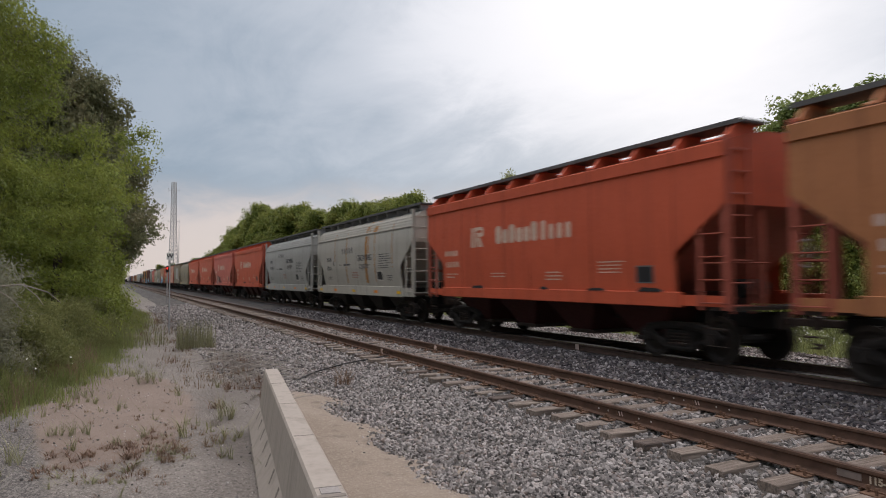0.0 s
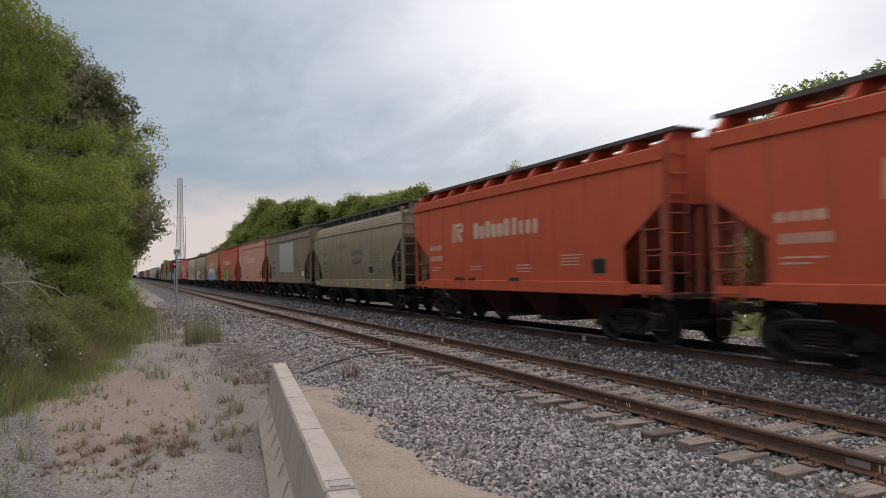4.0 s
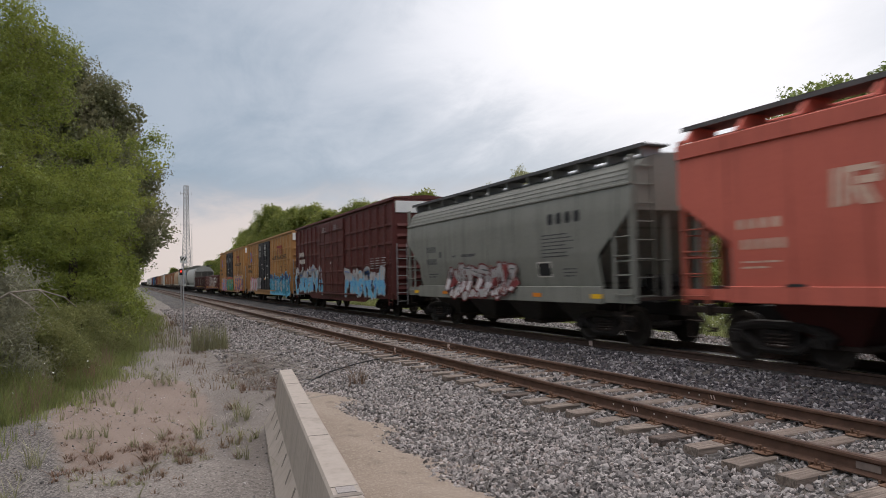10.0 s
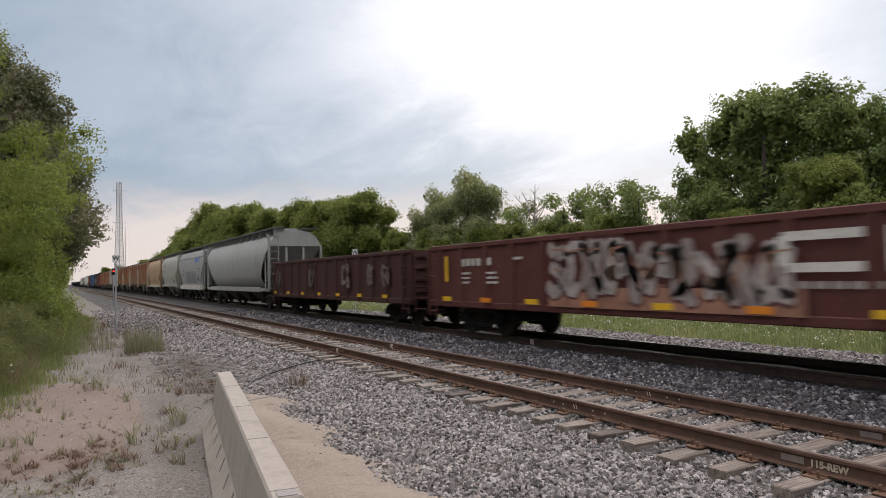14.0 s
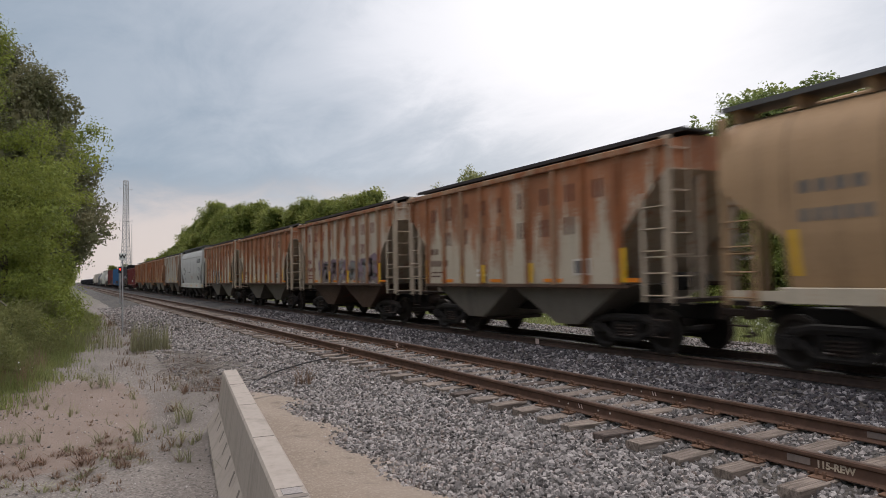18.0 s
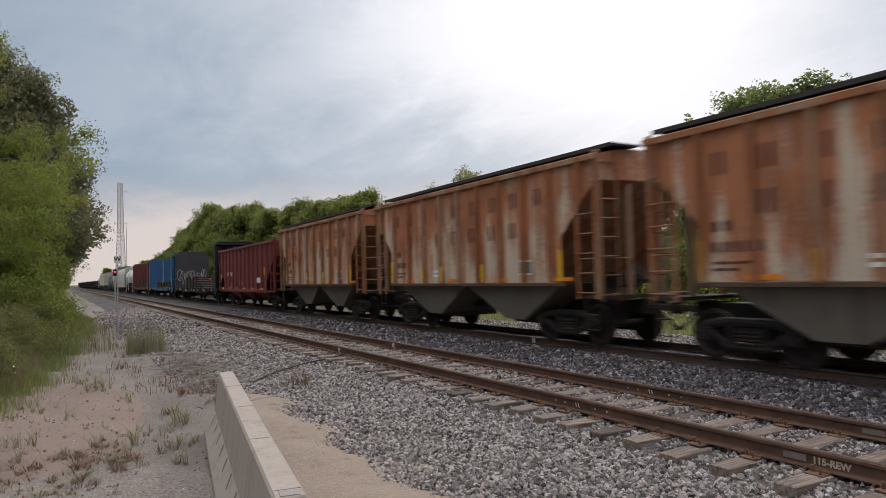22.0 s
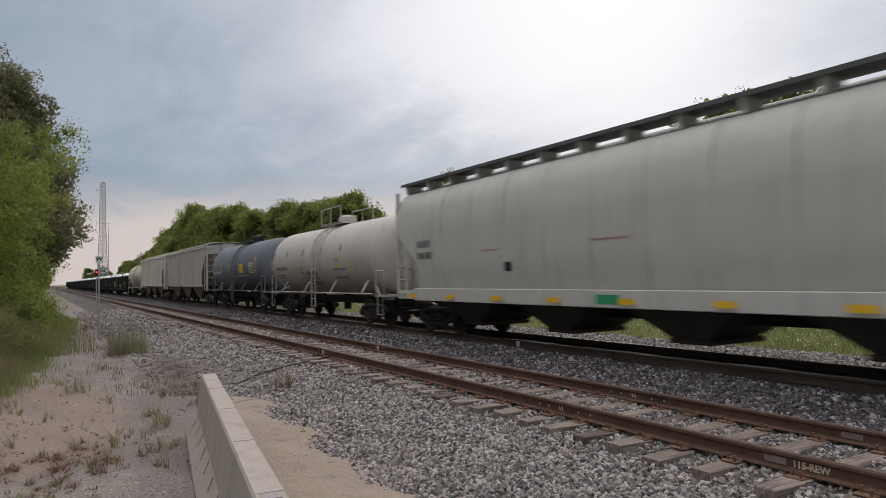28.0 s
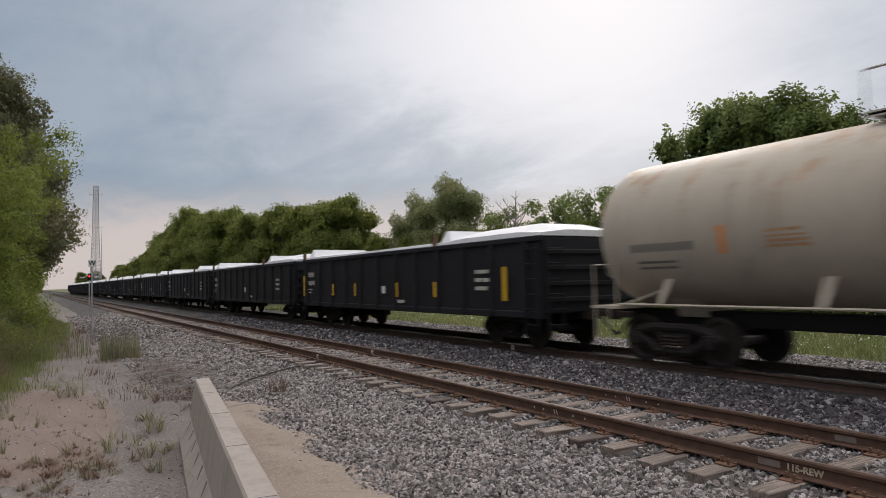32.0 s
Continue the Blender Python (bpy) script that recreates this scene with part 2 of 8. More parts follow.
def ground_material():
    m, N, b = material("ground")
    c = coords(N)
    sep = N.add("ShaderNodeSeparateXYZ")
    N.link(c, sep.inputs[0])
    n1, n2, n3 = N.noise(c, 0.55, 5, 0.6), N.noise(c, 4.0, 5, 0.65), N.noise(c, 38.0, 5, 0.7)
    n4 = N.noise(N.stretch(c, (1.0, 0.35, 1.0)), 1.1, 5, 0.62)
    X, Y = sep.outputs[0], sep.outputs[1]
    rough_edge = N.math("ADD", N.math("MULTIPLY", N.math("SUBTRACT", n2, 0.5), 1.1), N.math("MULTIPLY", N.math("SUBTRACT", n1, 0.5), 1.0))

    def band(a, b, c):
        return N.math("ADD", N.math("ADD", N.math("MULTIPLY", X, a), N.math("MULTIPLY", Y, b)), c)

    # grey grit, with a tongue of pinkish sand on the lane and another beyond the barrier
    v = N.add("ShaderNodeTexVoronoi")
    N.link(c, v.inputs["Vector"])
    v.inputs["Scale"].default_value = 46.0
    grit = N.add("ShaderNodeSeparateColor")
    N.link(v.outputs["Color"], grit.inputs[0])
    pale = N.mix(N.step(n3, 0.32, 0.68), (0.086, 0.074, 0.066), (0.205, 0.180, 0.162))
    pale = N.mix(N.step(n4, 0.40, 0.62, 0.0, 0.6), pale, (0.220, 0.194, 0.174))
    pale = N.mix(N.step(grit.outputs[0], 0.70, 0.9, 0.0, 0.55), pale, (0.31, 0.28, 0.255))
    pale = N.mix(N.step(grit.outputs[1], 0.72, 0.9, 0.0, 0.65), pale, (0.066, 0.058, 0.052))
    sand = N.mix(n1, (0.166, 0.122, 0.098), (0.214, 0.163, 0.137))
    sand = N.mix(N.step(n3, 0.52, 0.72, 0.0, 0.45), sand, (0.125, 0.088, 0.070))
    ex, ey = N.math("DIVIDE", N.math("ADD", X, -0.05), 1.35), N.math("DIVIDE", N.math("ADD", Y, -13.4), 4.4)
    tongue = N.step(N.math("ADD", N.math("ADD", N.math("MULTIPLY", ex, ex), N.math("MULTIPLY", ey, ey)), rough_edge), 0.72, 1.05, 0.92, 0.0)
    beyond = N.math("MULTIPLY", N.step(N.math("ADD", band(1.0, -0.146, -0.63), N.math("MULTIPLY", rough_edge, 0.2)), 0.1, 0.4, 0.0, 0.95), N.step(N.math("ADD", Y, rough_edge), 12.0, 14.5, 1.0, 0.0))
    beige = N.mix(n4, (0.198, 0.153, 0.118), (0.280, 0.228, 0.180))
    beige = N.mix(N.step(grit.outputs[0], 0.66, 0.9, 0.0, 0.4), beige, (0.36, 0.31, 0.26))
    beige = N.mix(N.step(n3, 0.50, 0.70, 0.0, 0.5), beige, (0.125, 0.092, 0.070))
    col = N.mix(beyond, N.mix(tongue, pale, sand), beige)
    col = N.mix(N.step(n2, 0.54, 0.74, 0.0, 0.55), col, (0.105, 0.080, 0.066))
    # darker grit at the foot of the barrier
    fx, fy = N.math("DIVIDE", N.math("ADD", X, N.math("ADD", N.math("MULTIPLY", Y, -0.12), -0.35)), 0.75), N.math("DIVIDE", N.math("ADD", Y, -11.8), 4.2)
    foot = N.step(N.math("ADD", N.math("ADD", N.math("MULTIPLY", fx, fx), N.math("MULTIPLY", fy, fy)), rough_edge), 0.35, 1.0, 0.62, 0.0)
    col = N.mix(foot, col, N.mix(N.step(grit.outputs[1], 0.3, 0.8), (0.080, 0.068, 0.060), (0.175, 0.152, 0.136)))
    # dark gravel along the lane's outer edge
    stony = N.math("MULTIPLY", N.step(N.math("ADD", band(1.0, 0.129, -0.41), N.math("MULTIPLY", rough_edge, 0.30)), -0.06, 0.10, 0.9, 0.0), N.step(Y, 12.3, 12.9, 1.0, 0.0))
    dark_gravel = N.mix(N.step(grit.outputs[2], 0.3, 0.85), (0.048, 0.043, 0.041), (0.185, 0.168, 0.156))
    col = N.mix(stony, col, dark_gravel)
    green = N.mix(n3, (0.055, 0.07, 0.022), (0.13, 0.14, 0.05))
    wob = N.math("MULTIPLY", N.math("SUBTRACT", n1, 0.5), 1.2)
    left = N.step(N.math("ADD", N.math("ADD", sep.outputs[0], wob), N.math("MULTIPLY", N.math("MINIMUM", sep.outputs[1], 30.0), -0.055)), -3.3, -2.3, 1.0, 0.0)
    right = N.step(N.math("ADD", sep.outputs[0], wob), 17.0, 18.2, 0.0, 1.0)
    far = N.step(sep.outputs[1], 60.0, 120.0, 0.0, 0.6)
    col = N.mix(N.math("MAXIMUM", N.math("MAXIMUM", left, right), far), col, green)
    N.link(col, b.inputs["Base Color"])
    b.inputs["Roughness"].default_value = 0.95
    bump(N, b, N.math("ADD", N.math("MULTIPLY", n2, 0.7), N.math("MULTIPLY", n3, 0.5)), 0.55, 0.05)
    return m


def timber(name, dark, light):
    """Weathered ties: grain along the length, splits and dark ends."""
    m, N, b = material(name)
    c = coords(N)
    rnd = N.add("ShaderNodeObjectInfo").outputs["Random"]
    off = N.add("ShaderNodeCombineXYZ")
    N.put(off.inputs[0], N.math("MULTIPLY", rnd, 40.0))
    c = N.vmath("ADD", c, off.outputs[0])
    grain = N.noise(N.stretch(c, (2.0, 38.0, 20.0)), 1.0, 5, 0.65)
    blot = N.noise(c, 3.5, 4, 0.6)
    col = N.mix(N.step(grain, 0.34, 0.66), dark, light)
    col = N.mix(N.step(blot, 0.48, 0.72, 0.0, 0.7), col, dark)
    col = N.mix(N.math("MULTIPLY", rnd, 0.35), col, dark)
    N.link(col, b.inputs["Base Color"])
    b.inputs["Roughness"].default_value = 0.9
    bump(N, b, grain, 0.7, 0.012)
    return m


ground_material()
paint("concrete", (0.31, 0.272, 0.24), 0.0, 0.42, 0.85, fade=0.1)
plain("concrete_dark", (0.12, 0.105, 0.092), 0.9, 0, 0.25, 16, 0.35, 0.006)
plain("rail_rust", (0.105, 0.060, 0.042), 0.7, 0.15, 0.35, 7, 0.35, 0.003)
plain("rail_head", (0.12, 0.085, 0.07), 0.62, 0.35, 0.2, 12, 0.1, 0.001)
plain("rail_shiny", (0.42, 0.42, 0.43), 0.22, 1.0, 0.1, 12, 0.05, 0.001)
plain("rail_dark", (0.075, 0.048, 0.038), 0.75, 0.1, 0.3, 7, 0.3, 0.003)
timber("old_timber", (0.10, 0.078, 0.064), (0.30, 0.245, 0.205))
timber("dark_timber", (0.045, 0.034, 0.029), (0.15, 0.113, 0.094))
plain("plate_rust", (0.15, 0.085, 0.055), 0.8, 0.1, 0.35, 20, 0.3, 0.003)
plain("steel_grey", (0.3, 0.3, 0.3), 0.5, 0.5, 0.2, 8, 0.1, 0.002)
plain("truck_black", (0.022, 0.018, 0.016), 0.8, 0.0, 0.4, 10, 0.3, 0.006)
plain("truck_grey_brown", (0.095, 0.078, 0.068), 0.85, 0.0, 0.4, 10, 0.3, 0.006)
plain("truck_brown", (0.046, 0.032, 0.026), 0.85, 0.0, 0.4, 10, 0.3, 0.006)
plain("wheel_steel", (0.045, 0.037, 0.033), 0.55, 0.5, 0.3, 10, 0.2, 0.003)
plain("under_black", (0.015, 0.013, 0.012), 0.8, 0.0, 0.3, 8, 0.2, 0.006)
plain("walkway_dark", (0.042, 0.040, 0.040), 0.75, 0.2, 0.3, 20, 0.3, 0.004)
plain("walkway_grey", (0.11, 0.108, 0.108), 0.7, 0.3, 0.3, 20, 0.3, 0.004)
plain("bark_pale", (0.26, 0.23, 0.20), 0.95, 0, 0.3, 12, 0.5, 0.02)
plain("bark", (0.085, 0.07, 0.055), 0.95, 0, 0.4, 12, 0.8, 0.03)
plain("white_letter", (0.56, 0.525, 0.475), 0.7, 0, 0.22, 14, 0.05, 0.001)
plain("stencil_pale", (0.50, 0.42, 0.32), 0.8, 0, 0.35, 30, 0.05, 0.001)
plain("tag_dull", (0.20, 0.16, 0.14), 0.75, 0.1, 0.2, 12)
plain("leaf_letter", (0.17, 0.26, 0.10), 0.7, 0, 0.2, 14, 0.05, 0.001)
plain("faint_red", (0.34, 0.17, 0.14), 0.7, 0, 0.2, 14, 0.05, 0.001)
plain("soft_letter", (0.17, 0.165, 0.155), 0.7, 0, 0.2, 14, 0.05, 0.001)
plain("stencil_orange", (0.44, 0.235, 0.12), 0.7, 0, 0.3, 14, 0.05, 0.001)
plain("peach_letter", (0.58, 0.41, 0.32), 0.7, 0, 0.25, 14, 0.05, 0.001)
plain("faded_letter", (0.55, 0.42, 0.37), 0.7, 0, 0.12, 14, 0.05, 0.001)
plain("dark_letter", (0.06, 0.06, 0.065), 0.7, 0, 0.2, 14, 0.05, 0.001)
plain("grey_letter", (0.13, 0.125, 0.12), 0.7, 0, 0.2, 14, 0.05, 0.001)
plain("brown_letter", (0.045, 0.03, 0.02), 0.75, 0, 0.2, 14, 0.05, 0.001)
plain("worn_letter", (0.085, 0.062, 0.058), 0.7, 0, 0.35, 6, 0.05, 0.001)
plain("maroon_letter", (0.16, 0.03, 0.03), 0.7, 0, 0.2, 14, 0.05, 0.001)
plain("pale_yellow", (0.55, 0.50, 0.18), 0.7)
plain("yellow_mark", (0.72, 0.42, 0.02), 0.55, 0, 0.12, 14, 0.05, 0.001)
plain("orange_mark", (0.7, 0.22, 0.02), 0.55, 0, 0.12, 14, 0.05, 0.001)
plain("red_mark", (0.5, 0.03, 0.02), 0.55, 0, 0.12, 14, 0.05, 0.001)
plain("blue_mark", (0.03, 0.16, 0.55), 0.55, 0, 0.12, 14, 0.05, 0.001)
plain("green_mark", (0.03, 0.28, 0.12), 0.55, 0, 0.12, 14, 0.05, 0.001)
plain("white_mark", (0.75, 0.75, 0.73), 0.55, 0, 0.1, 14, 0.05, 0.001)
plain("pink_mark", (0.6, 0.2, 0.25), 0.55, 0, 0.12, 14, 0.05, 0.001)
plain("lightblue_mark", (0.14, 0.42, 0.62), 0.55, 0, 0.15, 14, 0.05, 0.001)
plain("purple_mark", (0.2, 0.08, 0.25), 0.55, 0, 0.15, 14, 0.05, 0.001)
plain("lime_mark", (0.27, 0.30, 0.025), 0.55, 0, 0.15, 14, 0.05, 0.001)
plain("black_mark", (0.02, 0.02, 0.022), 0.55, 0, 0.15, 14, 0.05, 0.001)
plain("silver_mark", (0.42, 0.40, 0.40), 0.5, 0, 0.15, 14, 0.05, 0.001)
stones("ballast_light", (0.060, 0.054, 0.052), (0.455, 0.418, 0.400), (0.26, 0.195, 0.165), 1.2)
stones("ballast_dark", (0.036, 0.032, 0.038), (0.34, 0.32, 0.325), (0.12, 0.09, 0.09), 3.0)
# beds darker than their stones: the shade of the gaps is in the colour
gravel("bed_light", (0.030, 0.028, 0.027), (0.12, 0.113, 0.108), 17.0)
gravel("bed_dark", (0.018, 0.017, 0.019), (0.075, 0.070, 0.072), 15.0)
leaves("leaf_lane", (0.058, 0.080, 0.016), (0.262, 0.325, 0.066), (0.34, 0.362, 0.082))
leaves("leaf_poplar", (0.085, 0.098, 0.046), (0.228, 0.242, 0.122), (0.240, 0.212, 0.122))
leaves("leaf_olive", (0.090, 0.105, 0.034), (0.235, 0.255, 0.095), (0.27, 0.26, 0.105))
leaves("leaf_deep", (0.062, 0.098, 0.030), (0.235, 0.305, 0.094), (0.31, 0.345, 0.115))
leaves("leaf_mid", (0.048, 0.077, 0.016), (0.232, 0.280, 0.062), (0.320, 0.325, 0.085))
leaves("leaf_pale", (0.10, 0.13, 0.055), (0.31, 0.34, 0.15), (0.37, 0.36, 0.17))
leaves("leaf_grey", (0.12, 0.125, 0.085), (0.36, 0.36, 0.28), (0.25, 0.24, 0.13))
leaves("grass_green", (0.085, 0.116, 0.034), (0.255, 0.300, 0.100), (0.31, 0.295, 0.125))
leaves("grass_far", (0.12, 0.15, 0.05), (0.28, 0.32, 0.12), (0.33, 0.33, 0.14))
leaves("grass_dry", (0.15, 0.10, 0.07), (0.33, 0.25, 0.18), (0.30, 0.19, 0.12))
leaves("weed_grey", (0.13, 0.13, 0.075), (0.31, 0.30, 0.19), (0.26, 0.25, 0.12))
leaves("weed_red", (0.085, 0.045, 0.035), (0.22, 0.135, 0.095), (0.19, 0.14, 0.075))
leaves("twig_pale", (0.16, 0.14, 0.125), (0.46, 0.42, 0.38), (0.36, 0.32, 0.28))
plain("flower_white", (0.8, 0.8, 0.76), 0.7)

paint("potash_red", (0.50, 0.088, 0.037), 0.05, 0.30, seam=1.32)
paint("potash_rose", (0.52, 0.125, 0.088), 0.05, 0.28, seam=1.32)
paint("potash_pink", (0.52, 0.255, 0.175), 0.22, 0.40, rust_colour=(0.22, 0.085, 0.045), seam=1.32)
paint("potash_orange", (0.37, 0.145, 0.058), 0.25, 0.40, rust_colour=(0.2, 0.09, 0.04), seam=1.32)
paint("potash_salmon", (0.42, 0.185, 0.100), 0.20, 0.35, rust_colour=(0.22, 0.085, 0.045), seam=1.32)
# end red, darkened to put the shade between the cars into the paint
paint("potash_end_shaded", (0.34, 0.085, 0.055), 0.25, 0.40, rust_colour=(0.2, 0.07, 0.035))
# near-black copy of the red: the shade under the car is in the colour
paint("bay_red_shaded", (0.055, 0.012, 0.010), 0.1, 0.5)
paint("hopper_grey", (0.330, 0.325, 0.303), 0.05, 0.28, seam=1.55)
paint("hopper_grey_rusty", (0.395, 0.372, 0.325), 0.18, 0.30, rust_colour=(0.30, 0.13, 0.03), seam=1.55)
paint("hopper_putty", (0.365, 0.345, 0.297), 0.06, 0.28, seam=1.55)
paint("hopper_tan", (0.375, 0.315, 0.225), 0.18, 0.40, rust_colour=(0.22, 0.13, 0.06), seam=1.55)
paint("hopper_brown_tan", (0.215, 0.180, 0.130), 0.78, 0.5, rust_colour=(0.23, 0.10, 0.035), seam=1.55)
paint("hopper_olive", (0.262, 0.220, 0.150), 0.10, 0.40, rust_colour=(0.2, 0.12, 0.05), seam=1.55)
paint("hopper_green_grey", (0.21, 0.21, 0.185), 0.06, 0.35, seam=1.55)
paint("hopper_white", (0.475, 0.470, 0.430), 0.03, 0.22, seam=1.55)
paint("hopper_white_stained", (0.43, 0.43, 0.412), 0.20, 0.28, rust_colour=(0.28, 0.15, 0.06), seam=1.55)
paint("hopper_yellow_tan", (0.375, 0.240, 0.132), 0.42, 0.4, rust_colour=(0.25, 0.10, 0.035), seam=1.55)
paint("wc_rust", (0.48, 0.415, 0.32), 1.25, 0.36, rust_colour=(0.25, 0.088, 0.034), top=0.07, band=0.045)
paint("wc_rust_more", (0.53, 0.435, 0.335), 1.5, 0.40, rust_colour=(0.265, 0.088, 0.033), top=0.04, band=0.07)
paint("wc_patchy", (0.46, 0.395, 0.315), 0.92, 0.34, rust_colour=(0.275, 0.115, 0.048), top=0.05, band=0.05)
paint("wc_rib", (0.32, 0.20, 0.125), 1.2, 0.45, rust_colour=(0.215, 0.076, 0.029))
paint("wc_pale", (0.43, 0.395, 0.338), 0.72, 0.4, rust_colour=(0.25, 0.115, 0.05), top=0.03, band=0.035)
paint("wc_grey", (0.475, 0.443, 0.397), 0.2, 0.35, rust_colour=(0.26, 0.15, 0.08))
paint("wc_white", (0.60, 0.55, 0.485), 0.3, 0.3, rust_colour=(0.30, 0.17, 0.08), top=0.04)
paint("end_rust", (0.22, 0.165, 0.125), 0.85, 0.45, rust_colour=(0.17, 0.066, 0.03))
paint("end_pale", (0.44, 0.36, 0.275), 0.7, 0.36, rust_colour=(0.25, 0.105, 0.045))
# bay paints: rust, with shade under the car body darkening the colour
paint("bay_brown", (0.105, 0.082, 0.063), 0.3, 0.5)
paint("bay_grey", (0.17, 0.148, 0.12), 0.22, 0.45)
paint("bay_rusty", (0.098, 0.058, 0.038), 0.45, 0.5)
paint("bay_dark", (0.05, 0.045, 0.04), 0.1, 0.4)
paint("box_brown", (0.092, 0.020, 0.016), 0.05, 0.35)
paint("box_yellow", (0.37, 0.188, 0.064), 0.08, 0.35)
paint("door_black", (0.015, 0.013, 0.016), 0.0, 0.15)
paint("gondola_brown", (0.10, 0.030, 0.024), 0.3, 0.4)
paint("gondola_dark", (0.065, 0.028, 0.024), 0.35, 0.4)
paint("gondola_black", (0.014, 0.014, 0.017), 0.06, 0.3)
paint("ore_maroon", (0.165, 0.030, 0.028), 0.16, 0.3)
paint("flat_worn", (0.10, 0.10, 0.108), 0.0, 0.3)
paint("flat_black", (0.012, 0.012, 0.014), 0.08, 0.3)
paint("flat_blue", (0.024, 0.088, 0.195), 0.06, 0.25)
paint("flat_maroon", (0.105, 0.028, 0.024), 0.2, 0.3)
paint("board_black", (0.050, 0.046, 0.050), 0.0, 0.2)
paint("tank_white", (0.45, 0.425, 0.385), 0.10, 0.25, rust_colour=(0.35, 0.2, 0.09))
paint("tank_clean", (0.60, 0.575, 0.525), 0.06, 0.22, rust_colour=(0.35, 0.2, 0.09))
paint("tank_cream", (0.445, 0.390, 0.315), 0.45, 0.3, rust_colour=(0.33, 0.19, 0.095), top=0.05)
paint("tank_blue", (0.128, 0.143, 0.160), 0.03, 0.3)
paint("tank_black", (0.025, 0.025, 0.026), 0.0, 0.2)
paint("cover_white", (0.70, 0.70, 0.71), 0.0, 0.2)
plain("steel_stock", (0.030, 0.024, 0.020), 0.7, 0.3, 0.4, 6, 0.2, 0.003)
plain("mast_galvanised", (0.42, 0.42, 0.43), 0.5, 0.6, 0.15, 8, 0.1, 0.002)
plain("tower_paint", (0.40, 0.39, 0.40), 0.6, 0.2, 0.2, 3, 0.05, 0.002)
plain("cable_black", (0.03, 0.03, 0.03), 0.6)


def glow(name, colour, power):
    m, N, b = material(name)
    b.inputs["Base Color"].default_value = (*colour, 1)
    b.inputs["Emission Color"].default_value = (*colour, 1)
    b.inputs["Emission Strength"].default_value = power
    return m


glow("signal_red", (1.0, 0.03, 0.02), 3.5)


# ------------------------------------------------------------------ mesh helpers
class Shape:
    """Collects faces and turns them into one mesh."""

    def __init__(self):
        self.v, self.f = [], []

    def poly(self, pts):
        n = len(self.v)
        self.v += [tuple(p) for p in pts]
        self.f.append(tuple(range(n, n + len(pts))))
        return self

    def box(self, x0, x1, y0, y1, z0, z1, bevel=0.0):
        n = len(self.v)
        if bevel <= 0:
            self.v += [(x, y, z) for z in (z0, z1) for y in (y0, y1) for x in (x0, x1)]
            self.f += [tuple(n + i for i in q) for q in ((0, 2, 3, 1), (4, 5, 7, 6), (0, 1, 5, 4), (2, 6, 7, 3), (0, 4, 6, 2), (1, 3, 7, 5))]
            return self
        b = min(bevel, (x1 - x0) * 0.45, (y1 - y0) * 0.45, (z1 - z0) * 0.45)
        rings = []
        for z, i in ((z0, b), (z0 + b, 0), (z1 - b, 0), (z1, b)):
            c = b if i == 0 else b * 1.6
            rings.append([(x0 + c, y0 + i, z), (x1 - c, y0 + i, z), (x1 - i, y0 + c, z), (x1 - i, y1 - c, z),
                          (x1 - c, y1 - i, z), (x0 + c, y1 - i, z), (x0 + i, y1 - c, z), (x0 + i, y0 + c, z)])
        return self.loft(rings)

    def loft(self, rings, caps=True, closed=True):
        n, k = len(self.v), len(rings[0])
        for r in rings:
            self.v += [tuple(p) for p in r]
        for i in range(len(rings) - 1):
            for j in range(k if closed else k - 1):
                a, b = n + i * k + j, n + i * k + (j + 1) % k
                self.f.append((a, b, b + k, a + k))
        if caps:
            self.f.append(tuple(n + j for j in reversed(range(k))))
            self.f.append(tuple(n + (len(rings) - 1) * k + j for j in range(k)))
        return self

    def tube(self, pts, r, sides=6):
        """A round bar along a line of points."""
        pts = [Vector(p) for p in pts]
        rings = []
        for i, p in enumerate(pts):
            d = (pts[min(i + 1, len(pts) - 1)] - pts[max(i - 1, 0)]).normalized()
            s = d.orthogonal().normalized() if abs(d.z) > 0.9 else d.cross(Vector((0, 0, 1))).normalized()
            u = d.cross(s)
            rr = r[i] if isinstance(r, (list, tuple)) else r
            rings.append([p + rr * (math.cos(a) * s + math.sin(a) * u) for a in (2 * math.pi * k / sides for k in range(sides))])
        return self.loft(rings)

    def disc(self, x0, x1, y, z, r, sides=24):
        """A short cylinder about the x axis."""
        return self.loft([[(x, y + r * math.cos(2 * math.pi * k / sides), z + r * math.sin(2 * math.pi * k / sides)) for k in range(sides)] for x in (x0, x1)])

    def mesh(self, name, smooth=False):
        me = bpy.data.meshes.new(name)
        me.from_pydata(self.v, [], self.f)
        bm = bmesh.new()
        bm.from_mesh(me)
        if smooth:
            bmesh.ops.remove_doubles(bm, verts=bm.verts, dist=0.0005)
        bmesh.ops.recalc_face_normals(bm, faces=bm.faces)
        if smooth:
            for e in bm.edges:
                e.smooth = len(e.link_faces) == 2 and e.calc_face_angle(0.0) < 0.66
            for f in bm.faces:
                f.smooth = True
        bm.to_mesh(me)
        bm.free()
        return me


def put(name, me, mat, parent=None, label="", at=None):
    """Links a mesh as one object with its own material, under a thing or a part."""
    if not me.materials:
        me.materials.append(None)
    ob = new(name, me)
    ob.material_slots[0].link = "OBJECT"
    ob.material_slots[0].material = MATS[mat]
    ob.parent = parent
    if at is not None:
        ob.matrix_basis = at
    if label:
        ob["label"] = label
    return ob


def part(name, shape, mat, parent, label="", smooth=False):
    return put(name, shape.mesh(name, smooth), mat, parent, label)


